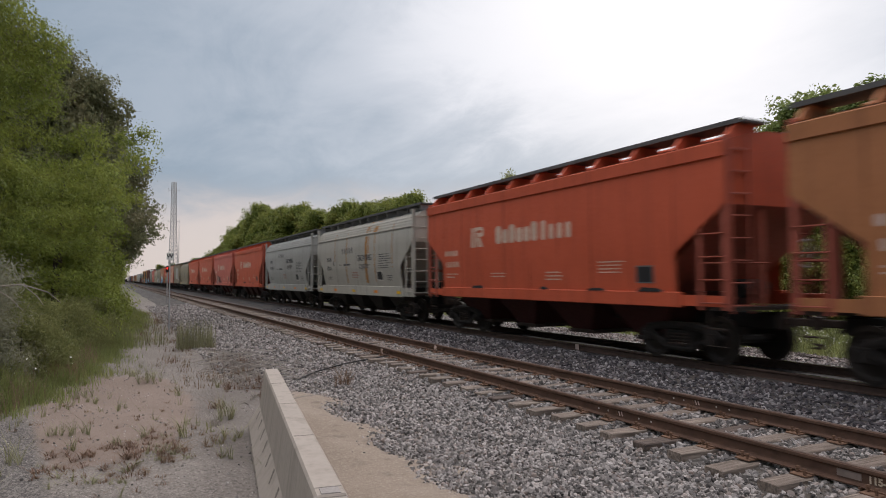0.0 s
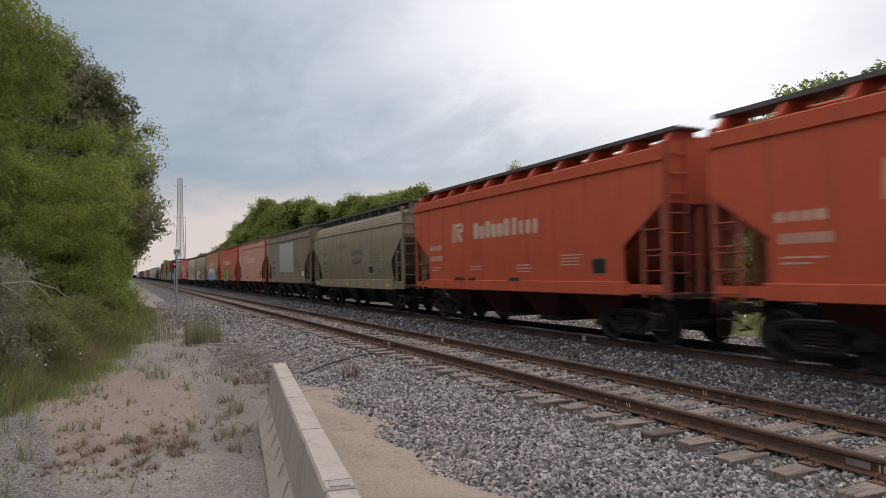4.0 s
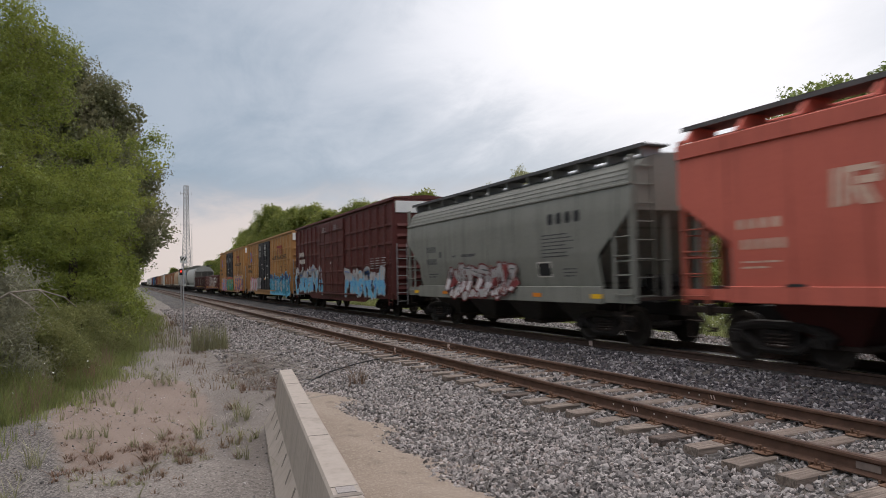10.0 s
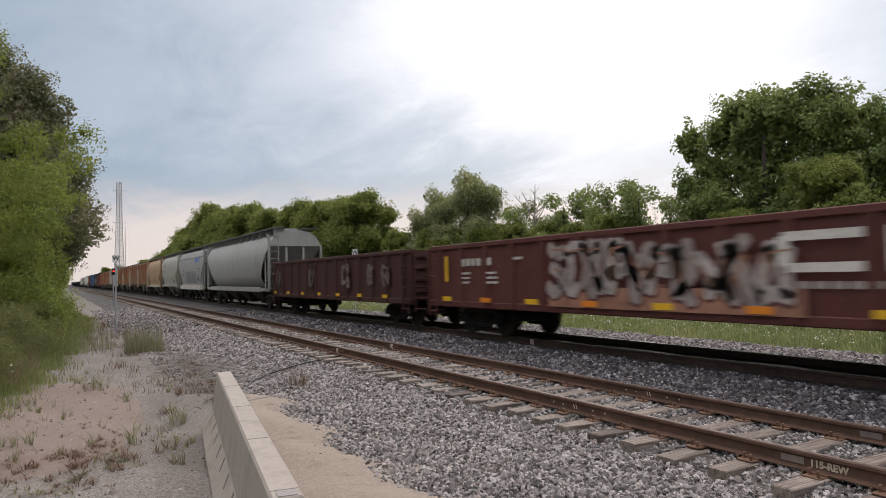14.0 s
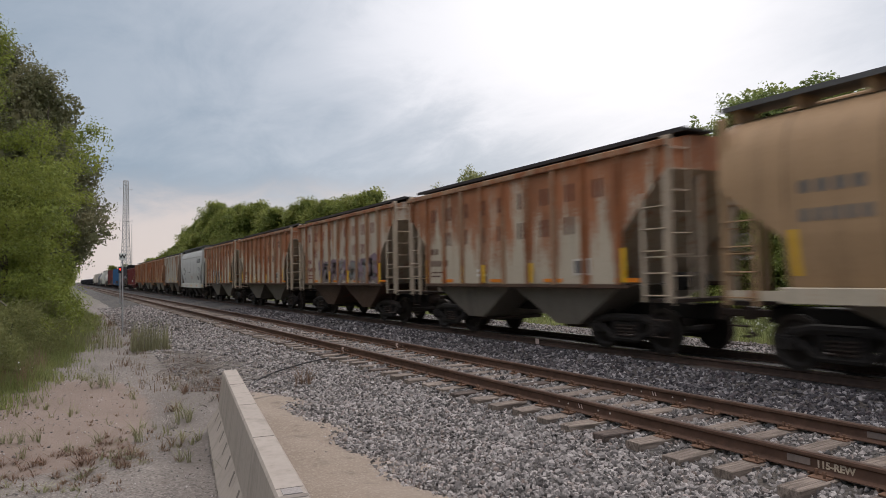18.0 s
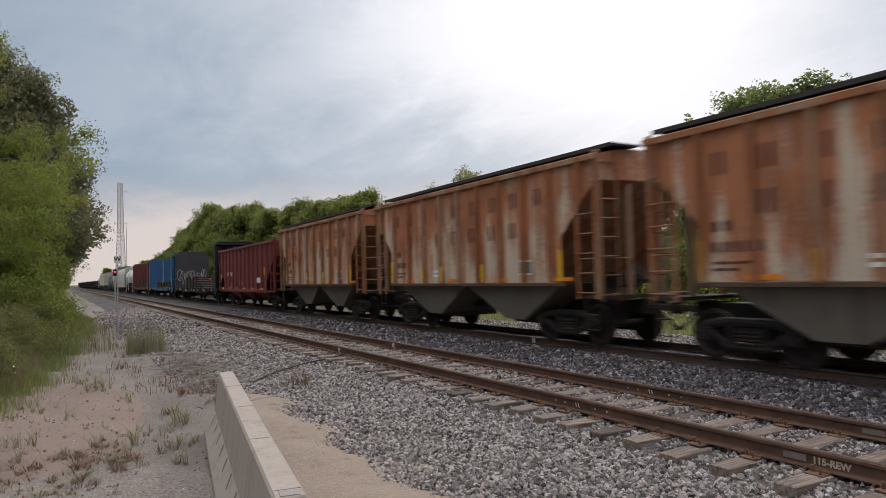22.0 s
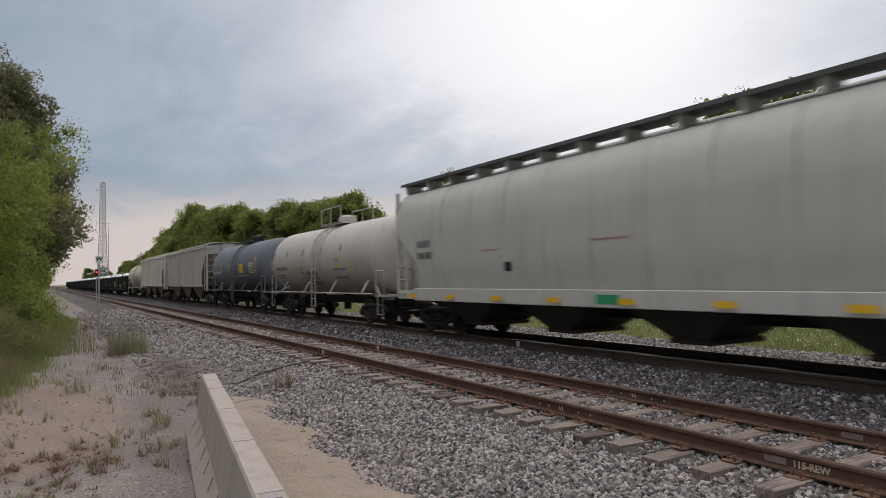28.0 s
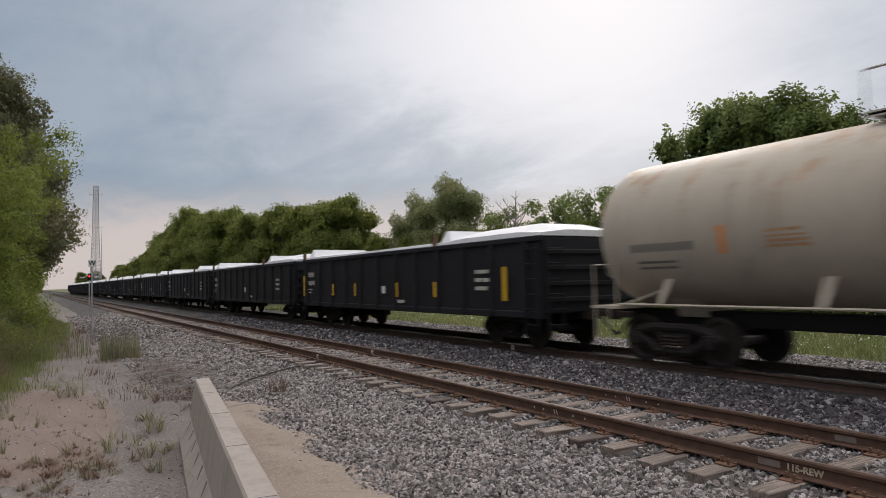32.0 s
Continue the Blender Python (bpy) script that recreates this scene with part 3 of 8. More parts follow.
def soup(name, verts, faces_per, mat, kind="", label="", category="", parent=None, smooth=False):
    """One mesh out of arrays: verts (n, k, 3), every item with the same faces."""
    n, k = verts.shape[:2]
    f = np.asarray(faces_per)
    idx = (f[None] + (np.arange(n) * k)[:, None, None]).reshape(-1, f.shape[1])
    me = bpy.data.meshes.new(name)
    me.vertices.add(n * k)
    me.vertices.foreach_set("co", verts.astype(np.float32).ravel())
    me.loops.add(idx.size)
    me.loops.foreach_set("vertex_index", idx.astype(np.int32).ravel())
    me.polygons.add(len(idx))
    me.polygons.foreach_set("loop_start", np.arange(0, idx.size, f.shape[1], dtype=np.int32))
    me.polygons.foreach_set("use_smooth", [smooth] * len(idx))
    me.update(calc_edges=True)
    ob = put(name, me, mat, parent)
    return tagged(ob, label, category, "", kind) if (kind or label) else ob


def turns(rng, n):
    """n random rotations."""
    q = rng.normal(size=(n, 4))
    q /= np.linalg.norm(q, axis=1)[:, None]
    w, x, y, z = q.T
    return np.stack([np.stack([1 - 2 * (y * y + z * z), 2 * (x * y - z * w), 2 * (x * z + y * w)], -1),
                     np.stack([2 * (x * y + z * w), 1 - 2 * (x * x + z * z), 2 * (y * z - x * w)], -1),
                     np.stack([2 * (x * z - y * w), 2 * (y * z + x * w), 1 - 2 * (x * x + y * y)], -1)], 1)

# ------------------------------------------------------------------ ground and track bed
C1, C2 = 6.87, 11.73          # centre lines of the two tracks
GAUGE = 1.505                 # between rail centres
TIE_TOP = -0.185


def ground_z(x, y):
    """Height of the bare ground."""
    base = np.interp(x, [-60, -12, -3, 0, 3.2, 17, 19, 30, 80], [0.6, -0.2, -0.46, -0.5, -0.46, -0.55, -0.5, -0.35, 0.2])
    near = np.clip(1 - np.hypot(x - 2, y - 10) / 60, 0, 1)
    wave = 0.05 * np.sin(x * 1.7 + 0.6 * np.sin(y * 0.9)) * np.sin(y * 0.8 + 1.3) + 0.025 * np.sin(x * 4.1 + y * 2.7)
    bank = 0.07 * np.exp(-((x - 2.62) / 0.40) ** 2) * np.clip((y - 3) / 3, 0, 1) * np.clip((13 - y) / 3, 0, 1)
    return base + wave * near + bank


def bed_z(x, y):
    """Height of the ballast surface."""
    z = np.interp(x, [2.45, 3.25, 5.0, 5.5, 6.1, 7.8, 8.35, 9.2, 9.6, 10.1, 13.3, 13.8, 17.6, 18.4],
                  [-0.60, -0.465, -0.335, -0.275, -0.215, -0.215, -0.25, -0.29, -0.27, -0.170, -0.170, -0.22, -0.47, -0.66])
    return z + 0.018 * np.sin(x * 5.3 + y * 1.1) * np.sin(y * 2.9 + x)


def sheet(name, xs, ys, fz, mat, label, category):
    X, Y = np.meshgrid(xs, ys)
    V = np.stack([X, Y, fz(X, Y)], -1).reshape(-1, 3)
    nx, ny = len(xs), len(ys)
    i = np.arange((nx - 1) * (ny - 1))
    a = i // (nx - 1) * nx + i % (nx - 1)
    F = np.stack([a, a + 1, a + nx + 1, a + nx], -1)
    me = bpy.data.meshes.new(name)
    me.from_pydata(V.tolist(), [], F.tolist())
    me.polygons.foreach_set("use_smooth", [True] * len(me.polygons))
    return tagged(put(name, me, mat), label, category, "", "structure")


sheet("ground", np.r_[-900, -300, -120, -60, -30, np.arange(-14, -3, 1.0), np.arange(-3, 4, 0.2), 6, 9, 13, 16, np.arange(17, 32, 1.0), 45, 80, 200, 900],
      np.r_[-300, -60, -20, -5, np.arange(-2, 30, 0.25), np.arange(30, 80, 2.0), 100, 150, 300, 700, 1500, 2500], ground_z, "ground",
      "sandy pale dirt with gravel, turning to grass at the sides", "ground")
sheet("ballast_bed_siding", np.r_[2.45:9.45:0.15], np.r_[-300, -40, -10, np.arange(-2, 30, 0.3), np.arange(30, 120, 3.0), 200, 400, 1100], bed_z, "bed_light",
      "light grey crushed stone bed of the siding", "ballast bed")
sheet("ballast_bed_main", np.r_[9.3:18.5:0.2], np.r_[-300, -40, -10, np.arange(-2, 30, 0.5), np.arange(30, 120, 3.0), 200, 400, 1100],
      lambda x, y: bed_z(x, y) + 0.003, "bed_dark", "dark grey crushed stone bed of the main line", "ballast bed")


def rail_profile(cx):
    half = [(0.070, -0.168), (0.070, -0.157), (0.012, -0.142), (0.008, -0.130), (0.008, -0.055), (0.014, -0.045), (0.0345, -0.036), (0.0345, -0.008), (0.026, 0.0)]
    return [(cx + x, z) for x, z in half] + [(cx - x, z) for x, z in reversed(half)]


def track(name, cx, web, head, label):
    t = new(name)
    tagged(t, label, "railway track", "", "structure")
    for s in (-1, 1):
        prof = rail_profile(cx + s * GAUGE / 2)
        r = Shape().loft([[(x, y, z) for x, z in prof] for y in (-300, 3.45, 3.46, 40, 150, 1100)])
        part("rail", r, web, t)
        c = cx + s * GAUGE / 2
        part("rail_head", Shape().loft([[(c - 0.024, y, 0.0035), (c + 0.024, y, 0.0035), (c + 0.020, y, 0.0015), (c - 0.020, y, 0.0015)] for y in (-300, 40, 1100)]),
             head, t, "worn running surface")
    return t


siding = track("siding_track", C1, "rail_rust", "rail_head", "rusty siding rails on weathered wooden ties")
main_line = track("main_track", C2, "rail_dark", "rail_shiny", "dark main line rails polished on top")

rng = np.random.default_rng(11)


def tie_shape(seed):
    r = random.Random(seed)
    s = Shape()
    h = 1.36
    rings = []
    for x in (-h, -h + 0.012, -0.6, 0.0, 0.6, h - 0.012, h):
        i = 0.012 if abs(x) == h else 0.0
        w, dz = 0.115 + r.uniform(-0.006, 0.006), r.uniform(-0.006, 0.006)
        rings.append([(x, -w + i, -0.17), (x, w - i, -0.17), (x, w - i * 0.5, -0.014), (x, w - 0.016 - i, dz - i), (x, -w + 0.016 + i, dz - i), (x, -w + i * 0.5, -0.014)])
    return s.loft(rings).mesh("tie")


TIES = [tie_shape(i) for i in range(5)]
tie_y = []
yy = 3.70 - 9 * 0.61
while yy < 3.5:
    tie_y.append(yy)
    yy += 0.61
tie_y += [3.70, 4.38, 5.02, 5.55, 6.09]
yy = 6.09
while yy < 70:
    yy += 0.575 + rng.uniform(-0.035, 0.035)
    tie_y.append(yy)
for i, y in enumerate(tie_y):
    skew = rng.uniform(-1.6, 1.6)
    put("tie", TIES[i % 5], "dark_timber" if i % 6 == 1 else "old_timber", siding,
        at=pose(C1 + rng.uniform(-0.05, 0.05), y, TIE_TOP + rng.uniform(-0.012, 0.006), rng.uniform(-1.5, 1.5), rng.uniform(-0.4, 0.4), skew))
far_ties = Shape()
for y in np.arange(70, 320, 0.61):
    far_ties.box(C1 - 1.3, C1 + 1.3, y - 0.11, y + 0.11, TIE_TOP - 0.15, TIE_TOP)
tagged(part("distant_ties", far_ties, "old_timber", siding), kind="stuff")
main_ties = Shape()
for y in np.arange(-3, 320, 0.53):
    d = rng.uniform(-0.04, 0.04)
    main_ties.box(C2 - 1.3 + d, C2 + 1.3 + d, y - 0.11, y + 0.11, TIE_TOP - 0.15, TIE_TOP)
tagged(part("main_ties", main_ties, "dark_timber", main_line, "creosoted dark ties"), kind="stuff")

plate = Shape().box(-0.19, 0.19, -0.09, 0.09, 0, 0.016, 0.004).box(-0.095, -0.072, -0.09, 0.09, 0.0165, 0.03).box(0.072, 0.095, -0.09, 0.09, 0.0165, 0.03).mesh("tie_plate")
spike = Shape().box(-0.009, 0.009, -0.009, 0.009, -0.01, 0.045).loft([[(-0.024, -0.016, 0.045), (0.016, -0.016, 0.045), (0.016, 0.016, 0.045), (-0.024, 0.016, 0.045)],
                                                                  [(-0.018, -0.012, 0.064), (0.012, -0.012, 0.064), (0.012, 0.012, 0.064), (-0.018, 0.012, 0.064)]]).mesh("spike")
anchor = Shape().box(-0.08, 0.08, -0.012, 0.012, -0.02, 0.012, 0.004).mesh("rail_anchor")
for y in tie_y:
    if y > 32:
        break
    for s in (-1, 1):
        c = C1 + s * GAUGE / 2
        put("tie_plate", plate, "plate_rust", siding, at=pose(c, y, TIE_TOP + 0.0))
        if y < 22:
            for dx, dy, a in ((-0.115, 0.05, 180), (0.115, -0.05, 0), (-0.165, -0.055, 180), (0.165, 0.055, 0)):
                put("spike", spike, "plate_rust", siding, at=pose(c + dx, y + dy, TIE_TOP + 0.012, 0, 0, a))
            put("rail_anchor", anchor, "plate_rust", siding, at=pose(c, y + 0.15, -0.175))


def on_side(cx, cy, cz):
    """Pose of a flat sign that faces the camera's side (-x), text running towards -y."""
    m = Matrix(((0, 0, -1, cx), (-1, 0, 0, cy), (0, 1, 0, cz), (0, 0, 0, 1)))
    return m


def text_mesh(words, size, depth=0.002, bold=0.0):
    cu = bpy.data.curves.new("text", "FONT")
    cu.body, cu.size, cu.extrude, cu.offset = words, size, depth, bold
    cu.align_x, cu.align_y = "CENTER", "CENTER"
    ob = bpy.data.objects.new("text", cu)
    scene.collection.objects.link(ob)
    bpy.context.view_layer.update()
    me = bpy.data.meshes.new_from_object(ob.evaluated_get(bpy.context.evaluated_depsgraph_get()))
    bpy.data.objects.remove(ob)
    me.materials.clear()
    return me


# rail joints, paint marks and small plates on the siding rails
NEAR_RAIL, FAR_RAIL = C1 - GAUGE / 2, C1 + GAUGE / 2
for c in (NEAR_RAIL, FAR_RAIL):
    part("joint_bar", Shape().box(c - 0.032, c - 0.0085, 15.55, 16.45, -0.135, -0.045, 0.006), "rail_rust", siding, "bolted joint bar")
    part("joint_tag", Shape().box(c - 0.036, c - 0.0325, 15.92, 16.06, -0.15, -0.03), "faded_letter", siding, "pale pink paint band")
    for k in range(6):
        part("joint_bolt", Shape().tube([(c - 0.055, 15.62 + k * 0.152, -0.09), (c - 0.033, 15.62 + k * 0.152, -0.09)], 0.016), "plate_rust", siding)
for c, y0 in ((NEAR_RAIL, 7.05), (FAR_RAIL, 7.15)):
    for k in range(3):
        part("paint_stroke", Shape().poly([(c - 0.0095, y0 + k * 0.05, -0.12), (c - 0.0095, y0 + 0.022 + k * 0.05, -0.12), (c - 0.0095, y0 + 0.045 + k * 0.05, -0.06), (c - 0.0095, y0 + 0.023 + k * 0.05, -0.06)]),
             "plate_rust" if k == 2 else "faded_letter", siding, "faded crayon stroke")
    # pale discs painted for the light that shows through drilled holes
    for dy in (-0.52, -0.30, 0.30, 0.50):
        part("bolt_hole", Shape().tube([(c - 0.0115, y0 + dy, -0.092), (c - 0.0085, y0 + dy, -0.092)], 0.013, 8), "white_letter", siding, "pale disc for the light through a drilled hole")
put("rail_stencil", text_mesh("115-REW", 0.090, 0.001, 0.0035), "stencil_pale", siding, "white stencilled writing", on_side(NEAR_RAIL - 0.0105, 3.635, -0.098))
for c, y in ((NEAR_RAIL, 3.985), (FAR_RAIL, 4.05)):
    part("rail_tag", Shape().box(c - 0.016, c - 0.0085, y - 0.115, y + 0.115, -0.125, -0.06), "tag_dull", siding, "grey metal tag")
part("paint_band", Shape().box(C2 - GAUGE / 2 - 0.036, C2 - GAUGE / 2 - 0.03, 14.3, 14.45, -0.15, -0.01), "faded_letter", main_line, "pale pink paint band")

# ------------------------------------------------------------------ ballast stones
ICO = np.array([(0, 1, 1.618), (0, -1, 1.618), (0, 1, -1.618), (0, -1, -1.618), (1, 1.618, 0), (-1, 1.618, 0), (1, -1.618, 0), (-1, -1.618, 0),
                (1.618, 0, 1), (1.618, 0, -1), (-1.618, 0, 1), (-1.618, 0, -1)]) / 1.902
ICO_F = [(0, 1, 8), (0, 8, 4), (0, 4, 5), (0, 5, 10), (0, 10, 1), (3, 2, 9), (3, 9, 6), (3, 6, 7), (3, 7, 11), (3, 11, 2),
         (1, 6, 8), (8, 6, 9), (8, 9, 4), (4, 9, 2), (4, 2, 5), (5, 2, 11), (5, 11, 10), (10, 11, 7), (10, 7, 1), (1, 7, 6)]


def stone_verts(g, pos, size):
    n = len(pos)
    v = ICO[None] * g.uniform(0.45, 1.25, (n, 12, 1))
    v = v * g.uniform(0.5, 1.4, (n, 1, 3)) * size[:, None, None]
    v = np.einsum("nij,nkj->nki", turns(g, n), v)
    return v + pos[:, None]


def scatter(g, x0, x1, y0, y1, per_m2):
    n = int((x1 - x0) * (y1 - y0) * per_m2)
    return g.uniform(x0, x1, n), g.uniform(y0, y1, n)


def under_tie(x, y):
    near = np.min(np.abs(y[:, None] - np.array(tie_y)[None]), axis=1) < 0.105
    return near & (np.abs(x - C1) < 1.42)


def ballast(name, mat, zones, label, seed):
    g = np.random.default_rng(seed)
    P, S = [], []
    for x0, x1, y0, y1, dens, size in zones:
        x, y = scatter(g, x0, x1, y0, y1, dens)
        rim = np.interp(y, [4, 6, 9.5, 11.7, 13.5, 18], [3.0, 3.08, 3.22, 3.12, 2.65, 2.3])
        edge = (x > rim - 0.22 * g.uniform(0, 1, len(x)) ** 2 + 0.10 * np.sin(y * 2.3) * np.sin(y * 0.9)) | (x0 > 4)
        keep = edge & (~under_tie(x, y) | (g.uniform(size=len(x)) < 0.02))
        x, y = x[keep], y[keep]
        P.append(np.stack([x, y, np.maximum(bed_z(x, y), np.where(y > 13, ground_z(x, y), -9)) + g.uniform(-0.35, 0.45, len(x)) * size], -1))
        S.append(size * g.uniform(0.55, 1.25, len(x)))
    P, S = np.concatenate(P), np.concatenate(S)
    return soup(name, stone_verts(g, P, S), ICO_F, mat, "stuff", label, "ballast")


ballast("ballast_stones", "ballast_light",
        [(2.75, 5.6, 2.2, 9.0, 900, 0.0315), (2.75, 5.6, 9.0, 13.0, 720, 0.033), (2.25, 5.6, 13.0, 16.0, 560, 0.035), (2.25, 5.6, 16.0, 30.0, 270, 0.045),
         (5.6, 8.3, 1.5, 9.0, 430, 0.032), (5.6, 8.3, 9.0, 18.0, 230, 0.040), (5.6, 8.3, 18, 34.0, 90, 0.05), (2.25, 5.6, 30, 60, 60, 0.07), (8.2, 8.9, 3, 20, 150, 0.036)],
        "light grey angular crushed stone ballast", 21)
ballast("dark_ballast_stones", "ballast_dark",
        [(8.3, 10.6, 3.0, 12.0, 320, 0.043), (8.3, 10.6, 12.0, 22.0, 210, 0.047), (8.3, 10.6, 22.0, 45.0, 80, 0.06)],
        "dark grey angular crushed stone ballast", 22)
ballast("far_ballast_stones", "ballast_light", [(12.9, 18.0, 4.0, 16.0, 110, 0.045), (12.9, 18.0, 16.0, 40.0, 50, 0.055)],
        "light grey crushed stone beyond the main line", 23)
g = np.random.default_rng(5)
STONE_MESH = []
for _ in range(8):
    me = bpy.data.meshes.new("stone")
    me.from_pydata(stone_verts(g, np.zeros((1, 3)), np.array([1.0]))[0].tolist(), [], ICO_F)
    STONE_MESH.append(me)
for k in range(300):
    x, y = g.uniform(3.3, 5.2), g.uniform(2.6, 6.0)
    s = 0.038 * g.uniform(0.7, 1.3)
    put("stone", STONE_MESH[k % 8], "ballast_light", siding,
        at=Matrix.LocRotScale((x, y, float(bed_z(x, y)) + 0.02), Euler(g.uniform(0, 6.28, 3)), (s, s, s * 0.8)))
# pebbles on the dirt
x, y = scatter(np.random.default_rng(8), -2.5, 3.2, 5, 20, 75)
gg = np.random.default_rng(9)
keep = (x < 1.6 + 0.14 * (y - 8)) | (gg.uniform(size=len(x)) < 0.06)
x, y = x[keep], y[keep]
soup("pebbles", stone_verts(gg, np.stack([x, y, ground_z(x, y)], -1), 0.011 * gg.uniform(0.3, 1.0, len(x)) ** 3 * 2.0), ICO_F, "ballast_light", "stuff", "small loose stones scattered on the dirt", "pebbles")


# ------------------------------------------------------------------ concrete barrier
def barrier():
    b = new("concrete_barrier")
    tagged(b, "weathered precast concrete barrier standing on the dirt", "barrier")
    L = 6.15
    prof = [(-0.32, -0.86), (-0.32, -0.76), (-0.165, -0.52), (-0.104, -0.020), (-0.088, 0.0), (0.088, 0.0), (0.104, -0.020), (0.165, -0.52), (0.30, -0.78), (0.30, -0.86)]
    rings = []
    for y in (0.0, 0.012, 1.55, 3.1, 4.6, L - 0.012, L):
        i = 0.012 if y in (0.0, L) else 0.0
        rings.append([(x * (1 - i * 1.5), y, z - (i if z == 0 else 0)) for x, z in prof])
    part("barrier_body", Shape().loft(rings), "concrete", b)
    for y in (0.16, 1.66, 3.22, 4.71):
        part("top_joint", Shape().box(-0.087, 0.087, y - 0.003, y + 0.003, -0.002, 0.0025), "concrete_dark", b, "dark crack across the top")
    # dark strips laid on the foot paint the shade of its slanting notches
    for k in range(9):
        y = 0.4 + k * 0.62
        part("foot_groove", Shape().loft([[(-0.326, y, -0.78), (-0.326, y + 0.07, -0.78), (-0.29, y + 0.09, -0.82), (-0.29, y, -0.82)],
                                          [(-0.176, y + 0.34, -0.53), (-0.176, y + 0.41, -0.53), (-0.13, y + 0.43, -0.55), (-0.13, y + 0.34, -0.55)]]), "concrete_dark", b, "dark slanting strip as the shade of a groove")
    part("broken_end", Shape().box(-0.06, 0.06, 0.02, 0.14, -0.002, 0.006), "ballast_light", b, "rough broken concrete patch")
    b.matrix_basis = pose(1.228, 4.10, 0.39, 0, 0, -8.3)
    return b


first_barrier = barrier()
copy_thing(first_barrier, pose(1.228 - 6.18 * math.sin(radians(8.3)), 4.10 - 6.18 * math.cos(radians(8.3)), 0.385, 0, 0, -8.3))
# dark rubber scrap lying at the barrier's foot
scrap = part("rubber_scrap", Shape().tube([(1.10, 5.05, -0.40), (1.16, 5.2, -0.33), (1.12, 5.38, -0.36), (1.2, 5.5, -0.42)], [0.02, 0.05, 0.05, 0.02]), "cable_black", None)
tagged(scrap, "torn piece of black rubber against the concrete barrier", "scrap")
cable = part("cable", Shape().tube([(3.2, 13.6, -0.43), (3.5, 14.2, -0.40), (4.05, 14.85, -0.35), (4.75, 15.3, -0.29), (5.3, 15.55, -0.25), (5.75, 15.6, -0.22), (6.15, 15.75, -0.17)], 0.017), "cable_black", None)
tagged(cable, "black cable lying over the ballast shoulder", "cable")


# ------------------------------------------------------------------ whistle posts, signal, tower
def whistle_post(x, y, top, size, base):
    p = new("whistle_post")
    tagged(p, "white whistle sign with black letter on a steel post", "sign", "whistle posts")
    part("post", Shape().box(-0.028, 0.028, -0.02, 0.02, base - top, -size * 0.2, 0.005), "mast_galvanised", p)
    pl = part("plate", Shape().box(-size / 2, size / 2, -0.028, -0.022, -size * 0.62, size * 0.5, 0.0), "white_mark", p)
    w = put("letter", text_mesh("W", size * 0.98, 0.001, size * 0.02), "black_mark", pl, "black letter W", Matrix(((1, 0, 0, 0), (0, 0, -1, -0.0305), (0, 1, 0, -size * 0.04), (0, 0, 0, 1))))
    p.matrix_basis = pose(x, y, top)
    return p


whistle_post(2.03, 30.0, 2.72, 0.25, -0.55)
whistle_post(16.0, 38.8, 3.30, 0.36, -0.6)


def signal_mast(x, y, top):
    s = new("signal_mast")
    tagged(s, "railway signal mast showing a red light", "signal")
    part("mast", Shape().tube([(0, 0, -0.7 - top), (0, 0, 0.2)], 0.05, 8), "mast_galvanised", s)
    part("signal_head", Shape().box(-0.14, 0.14, -0.1, 0.06, -0.35, 0.25, 0.03), "black_mark", s)
    part("lens", Shape().tube([(0, -0.105, 0), (0, -0.115, 0)], 0.075, 12), "signal_red", s, "glowing red lens")
    part("hood", Shape().loft([[(0.12 * math.cos(a), y2, 0.12 * math.sin(a)) for a in (0.2, 0.8, 1.57, 2.3, 2.9)] + [(0.105 * math.cos(a), y2, 0.105 * math.sin(a)) for a in (2.9, 2.3, 1.57, 0.8, 0.2)] for y2 in (-0.35, -0.1)]), "black_mark", s)
    s.matrix_basis = pose(x, y, top)


signal_mast(4.33, 67.0, 2.78)


def lattice_tower(x, y, height):
    t = new("lattice_tower")
    tagged(t, "tall grey steel lattice radio tower", "tower")
    n = 26

    def corner(k, z):
        r = np.interp(z, [0, 0.55 * height, height], [2.1, 1.15, 0.85])
        a = 2 * math.pi * k / 3 + 0.5
        return (r * math.cos(a), r * math.sin(a), z)

    for k in range(3):
        part("leg", Shape().tube([corner(k, z) for z in np.linspace(0, height, 8)], 0.11, 5), "tower_paint", t)
    for i in range(n):
        z0, z1 = height * i / n, height * (i + 1) / n
        for k in range(3):
            part("brace", Shape().tube([corner(k, z0), corner((k + 1) % 3, z1)], 0.055, 4), "tower_paint", t)
            part("brace", Shape().tube([corner((k + 1) % 3, z0), corner(k, z1)], 0.055, 4), "tower_paint", t)
            part("strut", Shape().tube([corner(k, z1), corner((k + 1) % 3, z1)], 0.05, 4), "tower_paint", t)
    for z in (0.92, 0.62):
        part("antenna_arm", Shape().tube([(-1.9, 0, height * z), (1.9, 0, height * z)], 0.06, 5).tube([(-1.85, 0, height * z - 0.5), (-1.85, 0, height * z + 0.7)], 0.05, 5).tube([(1.85, 0, height * z - 0.5), (1.85, 0, height * z + 0.5)], 0.05, 5), "tower_paint", t)
    t.matrix_basis = pose(x, y, -0.5)


lattice_tower(18.0, 250.0, 36.3)
whip = part("whip_mast", Shape().tube([(19.8, 250, -0.5), (19.8, 250, 18), (19.8, 250, 21)], [0.14, 0.1, 0.05], 5), "tower_paint", None)
tagged(whip, "thin grey whip antenna mast beside the tower", "antenna")

# ------------------------------------------------------------------ trees
QUAD = [(0, 1, 2, 3)]


